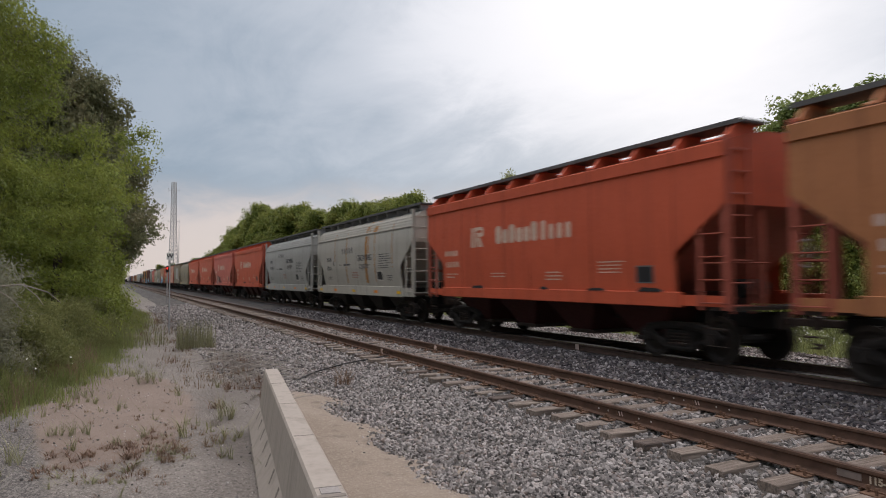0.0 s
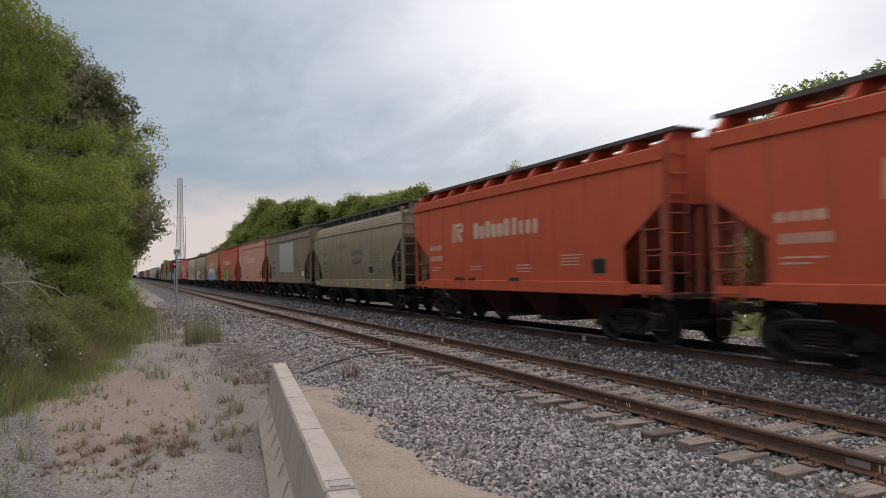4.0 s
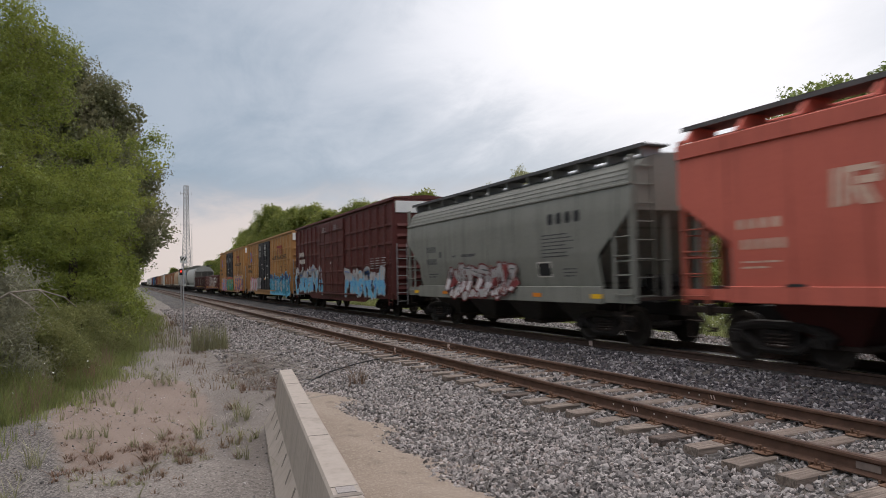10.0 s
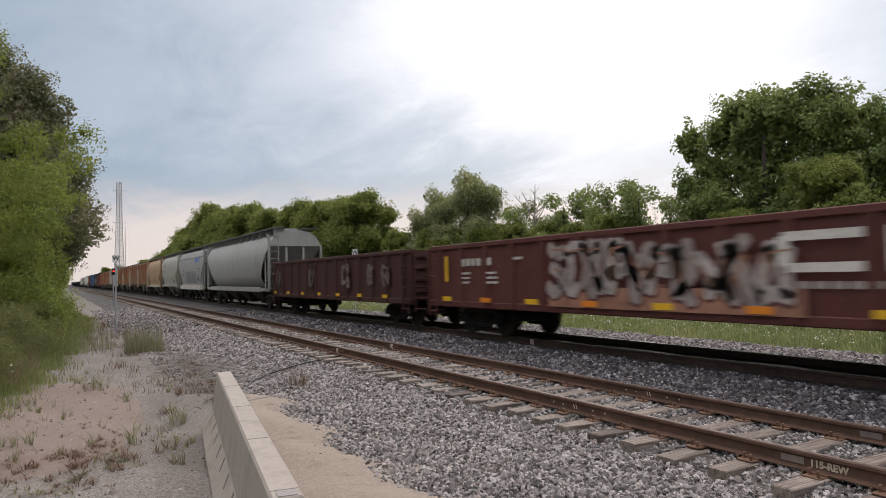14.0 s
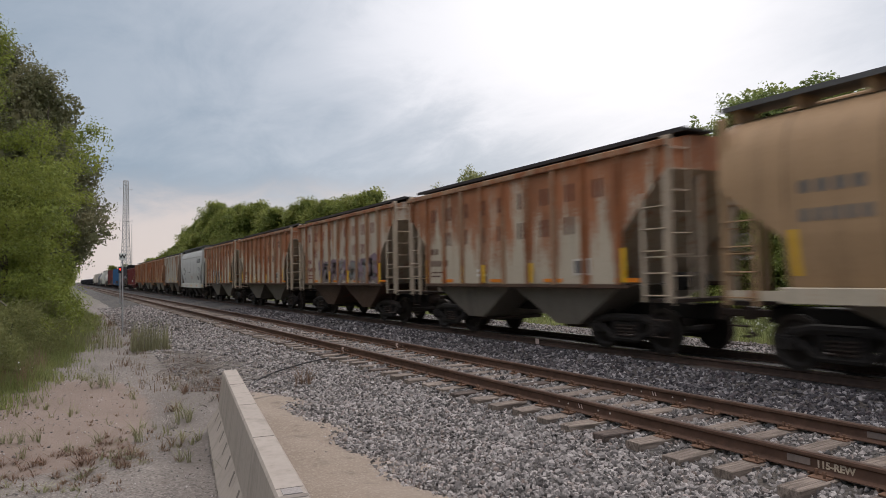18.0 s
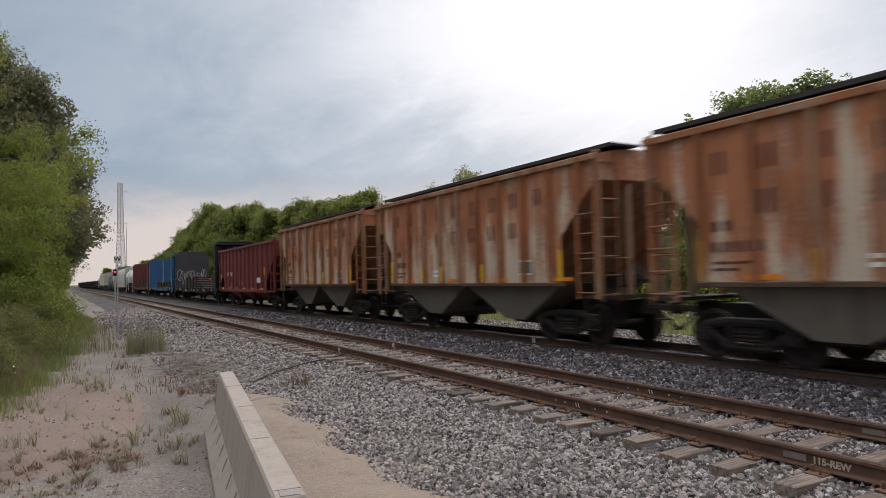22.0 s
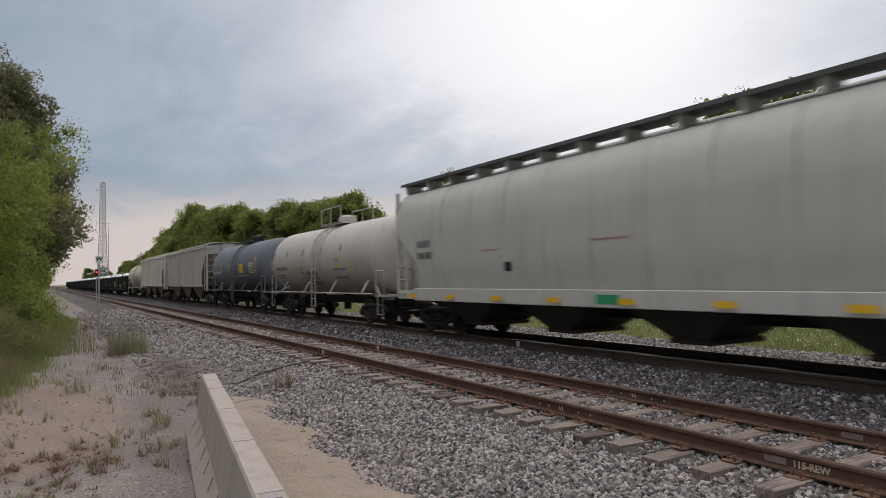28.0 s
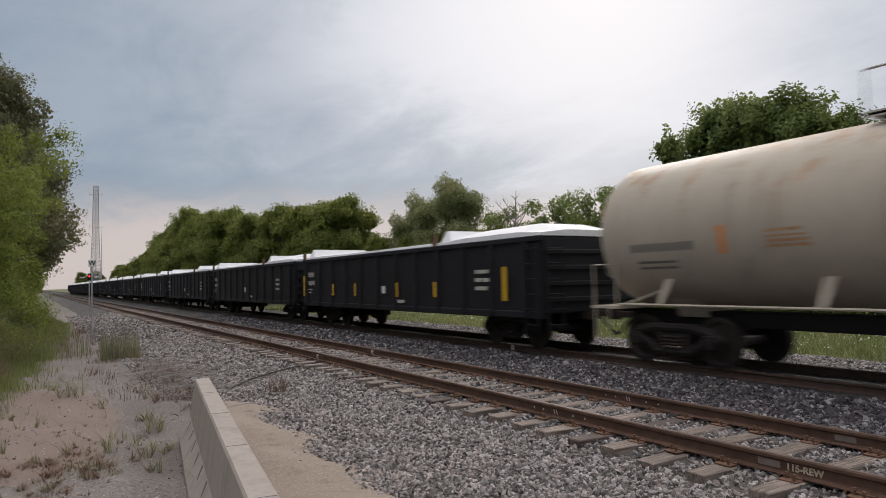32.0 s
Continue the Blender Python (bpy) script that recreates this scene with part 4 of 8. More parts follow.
def foliage(g, lobes, n, r, per, size, droop=0.35, up=0.4, aspect=0.6):
    """Leaves in flat drooping sprays on the outside of the lobes (x, y, z, rx, rz), with a thinner dark filling inside."""
    L = np.array(lobes, float)
    spread = np.stack([L[:, 3], L[:, 3], L[:, 4]], -1)
    C, D = [], []
    for i in range(len(L)):
        k = max(4, int(n * L[i, 3] * L[i, 4]))
        d = g.normal(size=(k, 3))
        d /= np.linalg.norm(d, axis=1)[:, None]
        d[:, 2] = np.where(d[:, 2] < -0.5, -d[:, 2], d[:, 2])
        p = L[i, :3] + d * spread[i] * g.uniform(0.80, 1.08, (k, 1))
        deep = (np.linalg.norm((p[:, None] - L[None, :, :3]) / spread[None], axis=2) < 0.68).any(1)
        keep = ~deep | (g.uniform(size=k) < 0.15)
        C.append(p[keep])
        D.append(d[keep])
    C, D = np.concatenate(C), np.concatenate(D)
    R = r * g.uniform(0.5, 1.35, len(C))
    cnt = np.maximum(5, (per * R * R).astype(int))
    C, D, R = np.repeat(C, cnt, 0), np.repeat(D, cnt, 0), np.repeat(R, cnt)
    m = len(C)
    flat = D * np.array([1, 1, 0.25]) + np.array([1e-4, 0, 0])
    flat /= np.linalg.norm(flat, axis=1)[:, None]
    side = np.stack([-flat[:, 1], flat[:, 0], np.zeros(m)], -1)
    side /= np.linalg.norm(side, axis=1)[:, None] + 1e-6
    a, q = g.uniform(0, 2 * math.pi, m), R * np.sqrt(g.uniform(0, 1, m))
    q = q * (0.75 + 0.35 * np.abs(np.sin(2.5 * a + 9 * R)))
    P = C + flat * (q * np.cos(a) * 1.25)[:, None] + side * (q * np.sin(a))[:, None]
    P[:, 2] += 0.42 * R * np.clip(g.normal(size=m), -1.6, 1.6) - droop * q * q / R
    # filling
    F = []
    for i in range(len(L)):
        k = int(per * 1.5 * L[i, 3] * L[i, 4])
        d = g.normal(size=(k, 3))
        d /= np.linalg.norm(d, axis=1)[:, None]
        F.append(L[i, :3] + d * spread[i] * 0.86 * g.uniform(0.15, 1, (k, 1)) ** 0.5)
    F = np.concatenate(F)
    nrm = np.concatenate([np.array([0, 0, up]) + D * 0.55 + g.normal(size=(m, 3)) * 0.55, g.normal(size=(len(F), 3))])
    P = np.concatenate([P, F])
    s = size * g.uniform(0.6, 1.35, len(P))
    s[m:] *= 1.5
    nrm /= np.linalg.norm(nrm, axis=1)[:, None]
    e1 = np.cross(nrm, g.normal(size=(len(P), 3)))
    e1 /= np.linalg.norm(e1, axis=1)[:, None] + 1e-6
    e2 = np.cross(nrm, e1)
    h = aspect / 2
    return np.stack([P + s[:, None] * (e1 * u + e2 * w + nrm * z) for u, w, z in ((-0.5, 0, 0), (0.0, -h, 0.07), (0.55, 0, -0.03), (0.0, h, 0.07))], 1)


def tree(name, seed, lobes, n, r, per, leaf, mat, label, trunk=0.22, category="tree", group="", droop=0.35, limbs=True, aspect=0.6, base=(0, 0)):
    g = np.random.default_rng(seed)
    t = new(name)
    tagged(t, label, category, group)
    top = max(l[2] for l in lobes)
    lean = g.uniform(-0.3, 0.3, 2)
    bx, by = base
    if trunk:
        s = Shape().tube([(bx, by, -0.6), (bx + lean[0] * 0.3, by + lean[1] * 0.3, top * 0.35), (bx + lean[0], by + lean[1], top * 0.75), (bx + lean[0] * 1.2, by + lean[1] * 1.2, top * 0.9)],
                         [trunk, trunk * 0.8, trunk * 0.45, trunk * 0.15], 7)
        part("trunk", s, "bark", t)
        if limbs:
            b = Shape()
            for lx, ly, lz, rx, rz in lobes:
                z0 = max(0.3, lz * 0.55 - 0.2)
                b.tube([(bx + lean[0] * 0.4, by + lean[1] * 0.4, z0), ((bx + lx) * 0.5, (by + ly) * 0.5, (z0 + lz) / 2 + 0.2), (lx, ly, lz)], [trunk * 0.18, trunk * 0.11, trunk * 0.04], 5)
                for k in range(4):
                    q = np.clip(g.normal(size=3), -1, 1)
                    b.tube([(lx, ly, lz - 0.2 * rz), (lx + q[0] * rx * 0.8, ly + q[1] * rx * 0.8, lz + min(abs(q[2]), 1) * rz * 0.8)], [trunk * 0.05, trunk * 0.02], 4)
            tagged(part("branchwork", b, "bark", t), kind="stuff")
    soup("crown", foliage(g, lobes, n, r, per, leaf, droop, aspect=aspect), QUAD, mat, parent=t)
    return t


def dome(g, n, rad, z0, z1, lo=1.2, hi=2.2, taper=0.6):
    rows = []
    for _ in range(n):
        a, q = g.uniform(0, 6.28), g.uniform(0.0, 1.0) ** 0.6
        z = g.uniform(z0, z1)
        k = 1 - taper * ((z - z0) / max(0.1, z1 - z0)) ** 2
        r = g.uniform(lo, hi)
        rows.append((rad * q * k * math.cos(a), rad * q * k * math.sin(a), z, r, r * 0.85))
    return rows

gs = np.random.default_rng(77)
HEDGE = "row of trees behind the main line"
oak_a = tree("broadleaf_tree", 1, dome(gs, 40, 3.7, 1.8, 9.8, 0.85, 1.4), 7.5, 0.60, 330, 0.19, "leaf_mid", "rounded green broadleaf tree in full leaf", 0.26, group=HEDGE)
oak_b = tree("broadleaf_tree", 2, dome(gs, 38, 3.5, 1.5, 9.2, 0.85, 1.35), 7.5, 0.60, 330, 0.19, "leaf_mid", "rounded green broadleaf tree in full leaf", 0.24, group=HEDGE)
slender = tree("slender_tree", 4, dome(gs, 40, 1.9, 1.6, 9.6, 0.9, 1.4, 0.45), 8.0, 0.42, 280, 0.14, "leaf_pale", "slender light green tree with loose foliage", 0.16, group=HEDGE)
shrub = tree("shrub", 5, dome(gs, 12, 2.4, 0.6, 3.4, 0.9, 1.5), 4.5, 0.5, 260, 0.15, "leaf_mid", "dense green shrub at the edge of the trees", 0.1, "shrub", HEDGE)
thin = tree("sparse_tree", 6, dome(gs, 20, 2.5, 2.4, 7.2, 0.6, 1.0, 0.3), 8.0, 0.38, 300, 0.13, "leaf_deep", "sparse dark tree with bare twigs among its leaves", 0.15, group=HEDGE)
# two tall cottonwoods with a crown in upright columns
cotton = tree("cottonwood_tree", 3, [(-0.3, 3.7, 8.3, 0.75, 1.0), (0.2, 3.2, 7.0, 0.9, 1.0), (0.4, 1.6, 9.2, 1.15, 1.3), (0.3, 1.3, 7.4, 1.3, 1.4), (-0.4, 2.6, 5.6, 1.3, 1.2), (0.5, 0.0, 6.0, 1.5, 1.5),
                                      (0.2, -1.3, 9.1, 1.4, 1.3), (0.6, -0.6, 8.0, 1.4, 1.3), (0.2, 0.3, 9.3, 1.2, 1.2), (-0.6, 1.2, 4.4, 1.3, 1.2), (0.2, 3.0, 3.4, 1.2, 1.2), (0.3, -1.2, 4.0, 1.4, 1.4), (0, 0.6, 2.4, 1.5, 1.2), (-0.3, 4.3, 6.3, 0.6, 0.7), (0.2, 2.4, 8.6, 0.9, 1.0), (0.1, 3.6, 5.0, 1.1, 1.1), (0.3, 4.6, 3.6, 1.1, 1.1), (-0.2, 4.4, 8.7, 0.5, 0.6)],
              11.0, 0.48, 420, 0.19, "leaf_deep", "tall dark green cottonwood with an open crown in columns", 0.32, group=HEDGE)
cotton_b = tree("cottonwood_tree", 7, [(0.2, 1.6, 9.4, 1.4, 1.6), (-0.3, 0.2, 9.3, 1.3, 1.6), (0.3, -1.2, 8.6, 1.3, 1.5), (0.2, 0.6, 7.2, 1.6, 1.5), (0.0, -2.3, 7.1, 0.8, 0.9), (0.2, -1.2, 6.2, 1.4, 1.3), (-0.3, 1.5, 5.2, 1.5, 1.3),
                                        (0.3, -0.6, 4.4, 1.6, 1.3), (0, -2.4, 5.3, 0.7, 0.8), (0.2, 0.8, 2.8, 1.6, 1.4), (0, -1.4, 2.6, 1.4, 1.2)],
                11.0, 0.48, 420, 0.19, "leaf_deep", "tall dark green cottonwood with a rounded open crown", 0.32, group=HEDGE)


def bare_tree():
    g = np.random.default_rng(41)
    t = new("dead_tree")
    tagged(t, "dead grey tree with bare branches among the green ones", "tree", HEDGE)
    part("trunk", Shape().tube([(0, 0, -0.6), (0.1, 0.1, 3.0), (0.0, 0.2, 5.6), (0.1, 0.1, 8.0)], [0.15, 0.12, 0.07, 0.015], 6), "bark_pale", t)
    for k in range(16):
        z, a = g.uniform(3.2, 7.0), g.uniform(0, 6.28)
        l = (8.6 - z) * g.uniform(0.35, 0.6)
        tip = Vector((l * math.cos(a), l * math.sin(a), z + l * 0.9))
        b = Shape().tube([(0.05, 0.12, z), (tip.x * 0.5, tip.y * 0.5, z + l * 0.35), tip], [0.05, 0.03, 0.008], 5)
        for j in range(5):
            f = g.uniform(0.35, 0.9)
            o = Vector((tip.x * f, tip.y * f, z + l * 0.85 * f))
            b.tube([o, o + Vector((g.normal(), g.normal(), 1.2)) * 0.3], [0.014, 0.004], 4)
        part("branch", b, "bark_pale", t)
    return t


dead = bare_tree()


def plant(src, x, y, s, turn, first=[]):
    z = float(ground_z(np.array(x), np.array(y)))
    if src not in first:
        first.append(src)
        ob = src
        ob.matrix_basis = pose(x, y, z, 0, 0, turn)
    else:
        ob = copy_thing(src, pose(x, y, z, 0, 0, turn))
    ob.scale = (s, s, s)
    return ob


def plant_to(src, x, y, top, turn):
    """Plants a copy whose crown ends at the given height."""
    high = max(v.co.z for o in src.children for v in o.data.vertices)
    return plant(src, x, y, (top + 0.5) / high, turn)


gp = np.random.default_rng(4)
plant(cotton, 30.0, 20.35, 1.04, 0)
plant(cotton_b, 30.4, 16.9, 0.93, 0)
for x, y, top, k in ((26.6, 15.2, 6.3, oak_b), (26.8, 11.6, 5.4, oak_b), (27.0, 19.6, 4.6, oak_b), (31, 8.0, 5.5, oak_a), (31, 4.0, 5.5, oak_b), (30, 26.3, 6.4, thin), (30, 28.6, 7.6, thin), (30.6, 31.2, 7.1, thin), (31, 33.4, 6.5, thin),
                     (30, 35.3, 7.9, thin), (30, 38.7, 8.1, dead), (31, 39.2, 6.4, thin), (30.4, 42.2, 7.5, thin), (30, 46.4, 10.6, slender), (30.2, 48.6, 10.9, slender), (30.6, 51.6, 9.6, slender), (30.4, 54.2, 10.2, slender), (29.6, 56.2, 8.4, slender),
                     (29, 29.6, 5.3, oak_b), (29, 33.6, 5.0, oak_b), (29.4, 37.2, 5.4, oak_b), (29.6, 40.8, 5.8, oak_b), (29, 45, 5.6, oak_b), (29, 49, 5.8, oak_a), (29, 53, 5.9, oak_b), (28, 57.4, 6.2, oak_b)):
    plant_to(k, x, y, top, gp.uniform(0, 360))
for x, y, s, k in ((27.5, 63.5, 1.06, oak_a), (26.5, 69, 1.12, oak_b), (24.5, 75, 1.08, oak_a), (23.2, 81, 1.10, oak_b), (22, 88, 1.17, oak_a), (20.8, 96, 1.26, oak_b), (20.2, 105, 1.33, oak_a), (20.0, 115, 1.25, oak_b),
                   (20.2, 127, 1.14, oak_a), (20.5, 140, 1.02, oak_b), (21, 155, 0.92, oak_a), (22, 172, 0.87, oak_b), (23, 195, 0.87, oak_a), (25, 225, 0.87, oak_b), (27, 260, 0.98, oak_a),
                   (27.0, 66, 0.98, oak_b), (25.8, 72, 1.02, oak_a), (24.2, 78, 0.98, oak_b), (23.0, 84.5, 1.04, oak_a), (21.6, 92, 1.10, oak_b), (20.8, 100, 1.16, oak_a), (20.4, 110, 1.16, oak_b), (20.4, 121, 1.06, oak_a)):
    plant(k, x, y, s, gp.uniform(0, 360))
for i in range(34):
    y = 5 + i * 1.75 + gp.uniform(-0.6, 0.6)
    plant(shrub, 27.0 + gp.uniform(-1.0, 1.8), y, gp.uniform(0.7, 1.1), gp.uniform(0, 360))
# far end of the line
for i in range(16):
    far_x = -62 + i * 6.0 if i < 10 else 30 + (i - 10) * 10.0
    plant(oak_b, far_x + gp.uniform(-1.5, 1.5), 520 + gp.uniform(-25, 25), gp.uniform(1.1, 1.5), gp.uniform(0, 360))

# left side: a wall of foliage along the dirt lane
LEFT = "trees along the dirt lane"
gl = np.random.default_rng(90)
# the nearest tree: layers of drooping sprays from the ground up, with a hollow in the middle
front = [(-1.9, 22.6, 8.7, 0.8, 0.8), (-2.6, 22.5, 9.5, 0.9, 0.8), (-3.6, 22.4, 9.9, 1.1, 0.9), (-2.6, 22.6, 8.3, 1.0, 0.85), (-3.7, 22.2, 8.8, 1.2, 1.0), (-4.9, 22.2, 8.7, 1.3, 1.1), (-2.2, 23.0, 7.5, 0.8, 0.7), (-3.3, 22.0, 7.4, 1.0, 0.8), (0.25, 22.0, 6.35, 0.40, 0.26), (0.72, 22.0, 6.55, 0.26, 0.14), (0.45, 23.4, 4.75, 0.30, 0.16)]
for z, right, step in ((6.25, -0.75, 0.95), (5.15, -0.55, 1.0), (4.05, -0.55, 1.0), (3.0, -0.6, 1.0), (1.95, -0.75, 1.0), (0.9, -0.8, 1.05)):
    x = right
    while x > -5.0:
        hollow = -3.1 < x < -1.7 and 4.0 < z < 5.6
        front.append((x + gl.uniform(-0.15, 0.15), (24.6 if hollow else 22.4 + 0.35 * (x + 3) * (x < -3)) + gl.uniform(-0.7, 0.5), z + gl.uniform(-0.3, 0.3), gl.uniform(0.58, 0.9), gl.uniform(0.34, 0.52)))
        x -= step * gl.uniform(0.8, 1.15)
lane = tree("lane_tree", 21, [(x + 2.6, y - 23.0, z, rx, rz) for x, y, z, rx, rz in front], 20.0, 0.36, 820, 0.080, "leaf_lane", "large bright green tree leafed to the ground in layers", 0.2, group=LEFT, aspect=0.42, limbs=False, base=(-1.6, 1.8))
wall_a = tree("lane_tree", 22, dome(gs, 54, 2.3, 0.9, 7.0, 0.6, 0.95, -0.2), 8.0, 0.44, 380, 0.105, "leaf_lane", "bushy bright green tree leafed to the ground", 0.2, group=LEFT, limbs=False, aspect=0.45)
wall_b = tree("lane_tree", 12, dome(gs, 52, 2.2, 0.8, 6.6, 0.6, 0.95, -0.2), 8.0, 0.44, 380, 0.105, "leaf_lane", "bushy green tree leafed to the ground", 0.18, group=LEFT, limbs=False, aspect=0.45)
dark_t = tree("poplar_tree", 13, dome(gs, 52, 2.5, 2.4, 10.6, 0.7, 1.15), 8.0, 0.34, 560, 0.085, "leaf_poplar", "taller dark green poplar behind the lane trees", 0.2, group=LEFT, aspect=0.8)
green_t = tree("tall_tree", 23, dome(gs, 34, 2.4, 2.0, 8.8, 0.8, 1.3, 0.3), 5.0, 0.44, 400, 0.11, "leaf_mid", "tall green tree behind the lane trees", 0.2, group=LEFT, limbs=False)
plant(lane, -2.6, 23.0, 1.0, 0)
for x, y, s, k in ((-1.95, 28.0, 1.0, wall_a), (-2.25, 32.5, 1.0, wall_b), (-2.35, 37.5, 1.05, wall_a), (-2.30, 44.0, 1.05, wall_b), (-2.45, 52.0, 1.0, wall_a), (-2.15, 61.0, 1.0, wall_b),
                   (-1.95, 72, 1.0, wall_a), (-1.65, 86, 1.0, wall_b), (-1.45, 104, 1.0, wall_a), (-1.15, 125, 1.05, wall_b), (-0.95, 150, 1.1, wall_a), (-0.75, 180, 1.1, wall_b), (-0.55, 215, 1.2, wall_a), (-0.25, 260, 1.2, wall_b),
                   (-6.50, 15.5, 0.95, wall_b), (-9.50, 11, 0.95, wall_a), (-11.00, 6, 1.0, wall_b), (-12.00, 0, 1.0, wall_a), (-6.2, 20.0, 1.0, green_t), (-5.6, 27.0, 1.05, green_t),
                   (-1.05, 34.5, 1.06, dark_t), (-2.5, 35.5, 1.18, dark_t), (-4.2, 36.5, 1.28, dark_t), (-1.3, 40, 1.08, dark_t), (-3.6, 60, 1.0, dark_t), (-4.2, 80, 1.0, dark_t)):
    plant(k, x, y, s, gp.uniform(0, 360))
grey_bush = tree("silver_bush", 14, dome(gs, 22, 1.15, 0.4, 2.1, 0.35, 0.6), 16, 0.26, 900, 0.085, "leaf_grey", "silvery grey-green bush with narrow leaves at the edge of the grass", 0.04, "bush", "bushes by the lane", limbs=False, aspect=0.24)
for x, y, s in ((-2.45, 14.8, 1.1), (-3.4, 15.4, 1.15), (-2.5, 16.6, 1.0), (-3.6, 13.4, 0.95)):
    plant(grey_bush, x, y, s, gp.uniform(0, 360))
olive_bush = tree("olive_bush", 15, dome(gs, 20, 1.0, 0.3, 1.5, 0.3, 0.55), 16, 0.24, 900, 0.065, "leaf_olive", "yellowish olive bush rising from the grass", 0.03, "bush", "bushes by the lane", limbs=False, aspect=0.3)
for x, y, s in ((-1.75, 16.4, 0.9), (-1.55, 18.0, 1.0), (-1.25, 19.8, 1.0), (-2.3, 17.8, 1.2), (-0.95, 22.0, 0.95), (-0.7, 26.0, 1.0), (-0.35, 30.0, 1.0)):
    plant(olive_bush, x, y, s, gp.uniform(0, 360))
# dead branch arching out of the silver bush
arch = part("dead_branch", Shape().tube([(-2.3, 13.9, 1.35), (-1.9, 13.8, 1.62), (-1.45, 13.7, 1.66), (-1.05, 13.6, 1.52), (-0.85, 13.5, 1.34)], [0.022, 0.018, 0.014, 0.010, 0.005], 5)
            .tube([(-1.45, 13.7, 1.66), (-1.2, 13.5, 1.45), (-1.1, 13.4, 1.3)], [0.010, 0.007, 0.004], 4).tube([(-1.9, 13.8, 1.62), (-1.6, 13.6, 1.42), (-1.4, 13.5, 1.2)], [0.012, 0.008, 0.004], 4).tube([(-2.3, 13.9, 1.35), (-2.7, 14.0, 0.4), (-2.8, 14.0, -0.5)], [0.022, 0.03, 0.035], 5), "bark_pale", None)
tagged(arch, "dead pale branch arching over the silver bush", "branch")


# ------------------------------------------------------------------ grass and weeds
def blades(g, x, y, h, lean=0.35, width=0.012):
    n = len(x)
    a = g.uniform(0, 6.28, n)
    d = np.stack([np.cos(a), np.sin(a)], -1)
    o = np.stack([-np.sin(a), np.cos(a)], -1)
    base = np.stack([x, y, ground_z(x, y) - 0.02], -1)
    bend = h * lean * g.uniform(0.25, 1.1, n)
    w = width * g.uniform(0.6, 1.4, n)
    v = np.zeros((n, 5, 3))
    for k, (f, wk) in enumerate(((0, 1.0), (0, -1.0), (0.55, -0.8), (0.55, 0.8), (1.0, 0))):
        v[:, k] = base
        v[:, k, :2] += o * (w * wk)[:, None] + d * (bend * f * f)[:, None]
        v[:, k, 2] += h * f
    return v




def grass(name, g, x, y, h, mat, label, lean=0.35, width=0.012, parent=None):
    v = blades(g, x, y, h, lean, width)
    # a blade: one quad below, tip folded into a second narrow quad
    tip = np.stack([v[:, 3], v[:, 2], v[:, 4], v[:, 4] + 0.001], 1)
    allv = np.concatenate([v[:, :4], tip], 1)
    return soup(name, allv, [(0, 1, 2, 3), (4, 5, 6, 7)], mat, "stuff", label, "grass", parent=parent)


gr = np.random.default_rng(31)
n = 170000
x, y = gr.uniform(-6.0, 2.2, n), 7.5 + 42 * gr.uniform(0, 1, n) ** 1.5
edge = np.interp(y, [8, 12.0, 12.7, 14.9, 17.5, 23.0, 32, 38, 62], [-2.6, -1.85, -1.5, -0.85, -0.33, 0.3, 1.0, 1.4, 2.0]) + 0.16 * np.sin(y * 1.9) + 0.12 * np.sin(y * 5.1)
keep = x < edge - 0.1 + 0.28 * gr.normal(size=n)
x, y, edge = x[keep], y[keep], edge[keep]
deep = np.clip((edge - x) / 1.6, 0, 1)
grass("tall_grass", gr, x, y, (0.28 + 1.0 * deep) * gr.uniform(0.4, 1.2, len(x)) * (0.85 + 0.35 * np.sin(x * 2.3 + 1.7 * np.sin(y * 1.1)) * np.sin(y * 1.9)), "grass_green", "tall green grass and weeds beside the dirt lane", 0.55, 0.007)
n = 5000
x, y = gr.uniform(-2.4, 0.0, n), gr.uniform(12.8, 24, n)
edge = np.interp(y, [12.7, 14.9, 17.5, 24.3], [-1.55, -1.0, -0.45, -0.1])
keep = (x < edge - 0.05) & (x > edge - 1.1) & (np.sin(x * 3.1 + 2) * np.sin(y * 1.7) > -0.15)
x, y = x[keep], y[keep]
grass("seed_grass", gr, x, y, gr.uniform(0.25, 0.75, len(x)), "grass_dry", "reddish brown dry grass stems among the green", 0.5, 0.0045)
n = 24
x, y = gr.uniform(-2.2, -0.6, n), gr.uniform(13.5, 19, n)
q = np.array([(-0.5, 0, 0), (0, -0.5, 0.0), (0.5, 0, 0), (0, 0.5, 0.0)]) * 0.036
soup("daisies", np.einsum("nij,kj->nki", turns(gr, n), q) + np.stack([x, y, ground_z(x, y) + gr.uniform(0.35, 0.8, n)], -1)[:, None], QUAD, "flower_white", "stuff", "small white daisies in the tall grass", "flowers")
n = 60000
x, y = gr.uniform(17.6, 28, n), gr.uniform(5, 60, n)
grass("far_grass", gr, x, y, gr.uniform(0.12, 0.42, n), "grass_far", "wild green grass beyond the main line", 0.7, 0.014)
n = 2600
x, y = gr.uniform(18.0, 24, n), gr.uniform(5, 50, n)
q = np.array([(-0.5, 0, 0), (0, -0.5, 0.0), (0.5, 0, 0), (0, 0.5, 0.0)]) * 0.05
soup("white_flowers", np.einsum("nij,kj->nki", turns(gr, n), q) + np.stack([x, y, ground_z(x, y) + gr.uniform(0.15, 0.5, n)], -1)[:, None], QUAD, "flower_white", "stuff", "white wild flowers in the grass", "flowers")


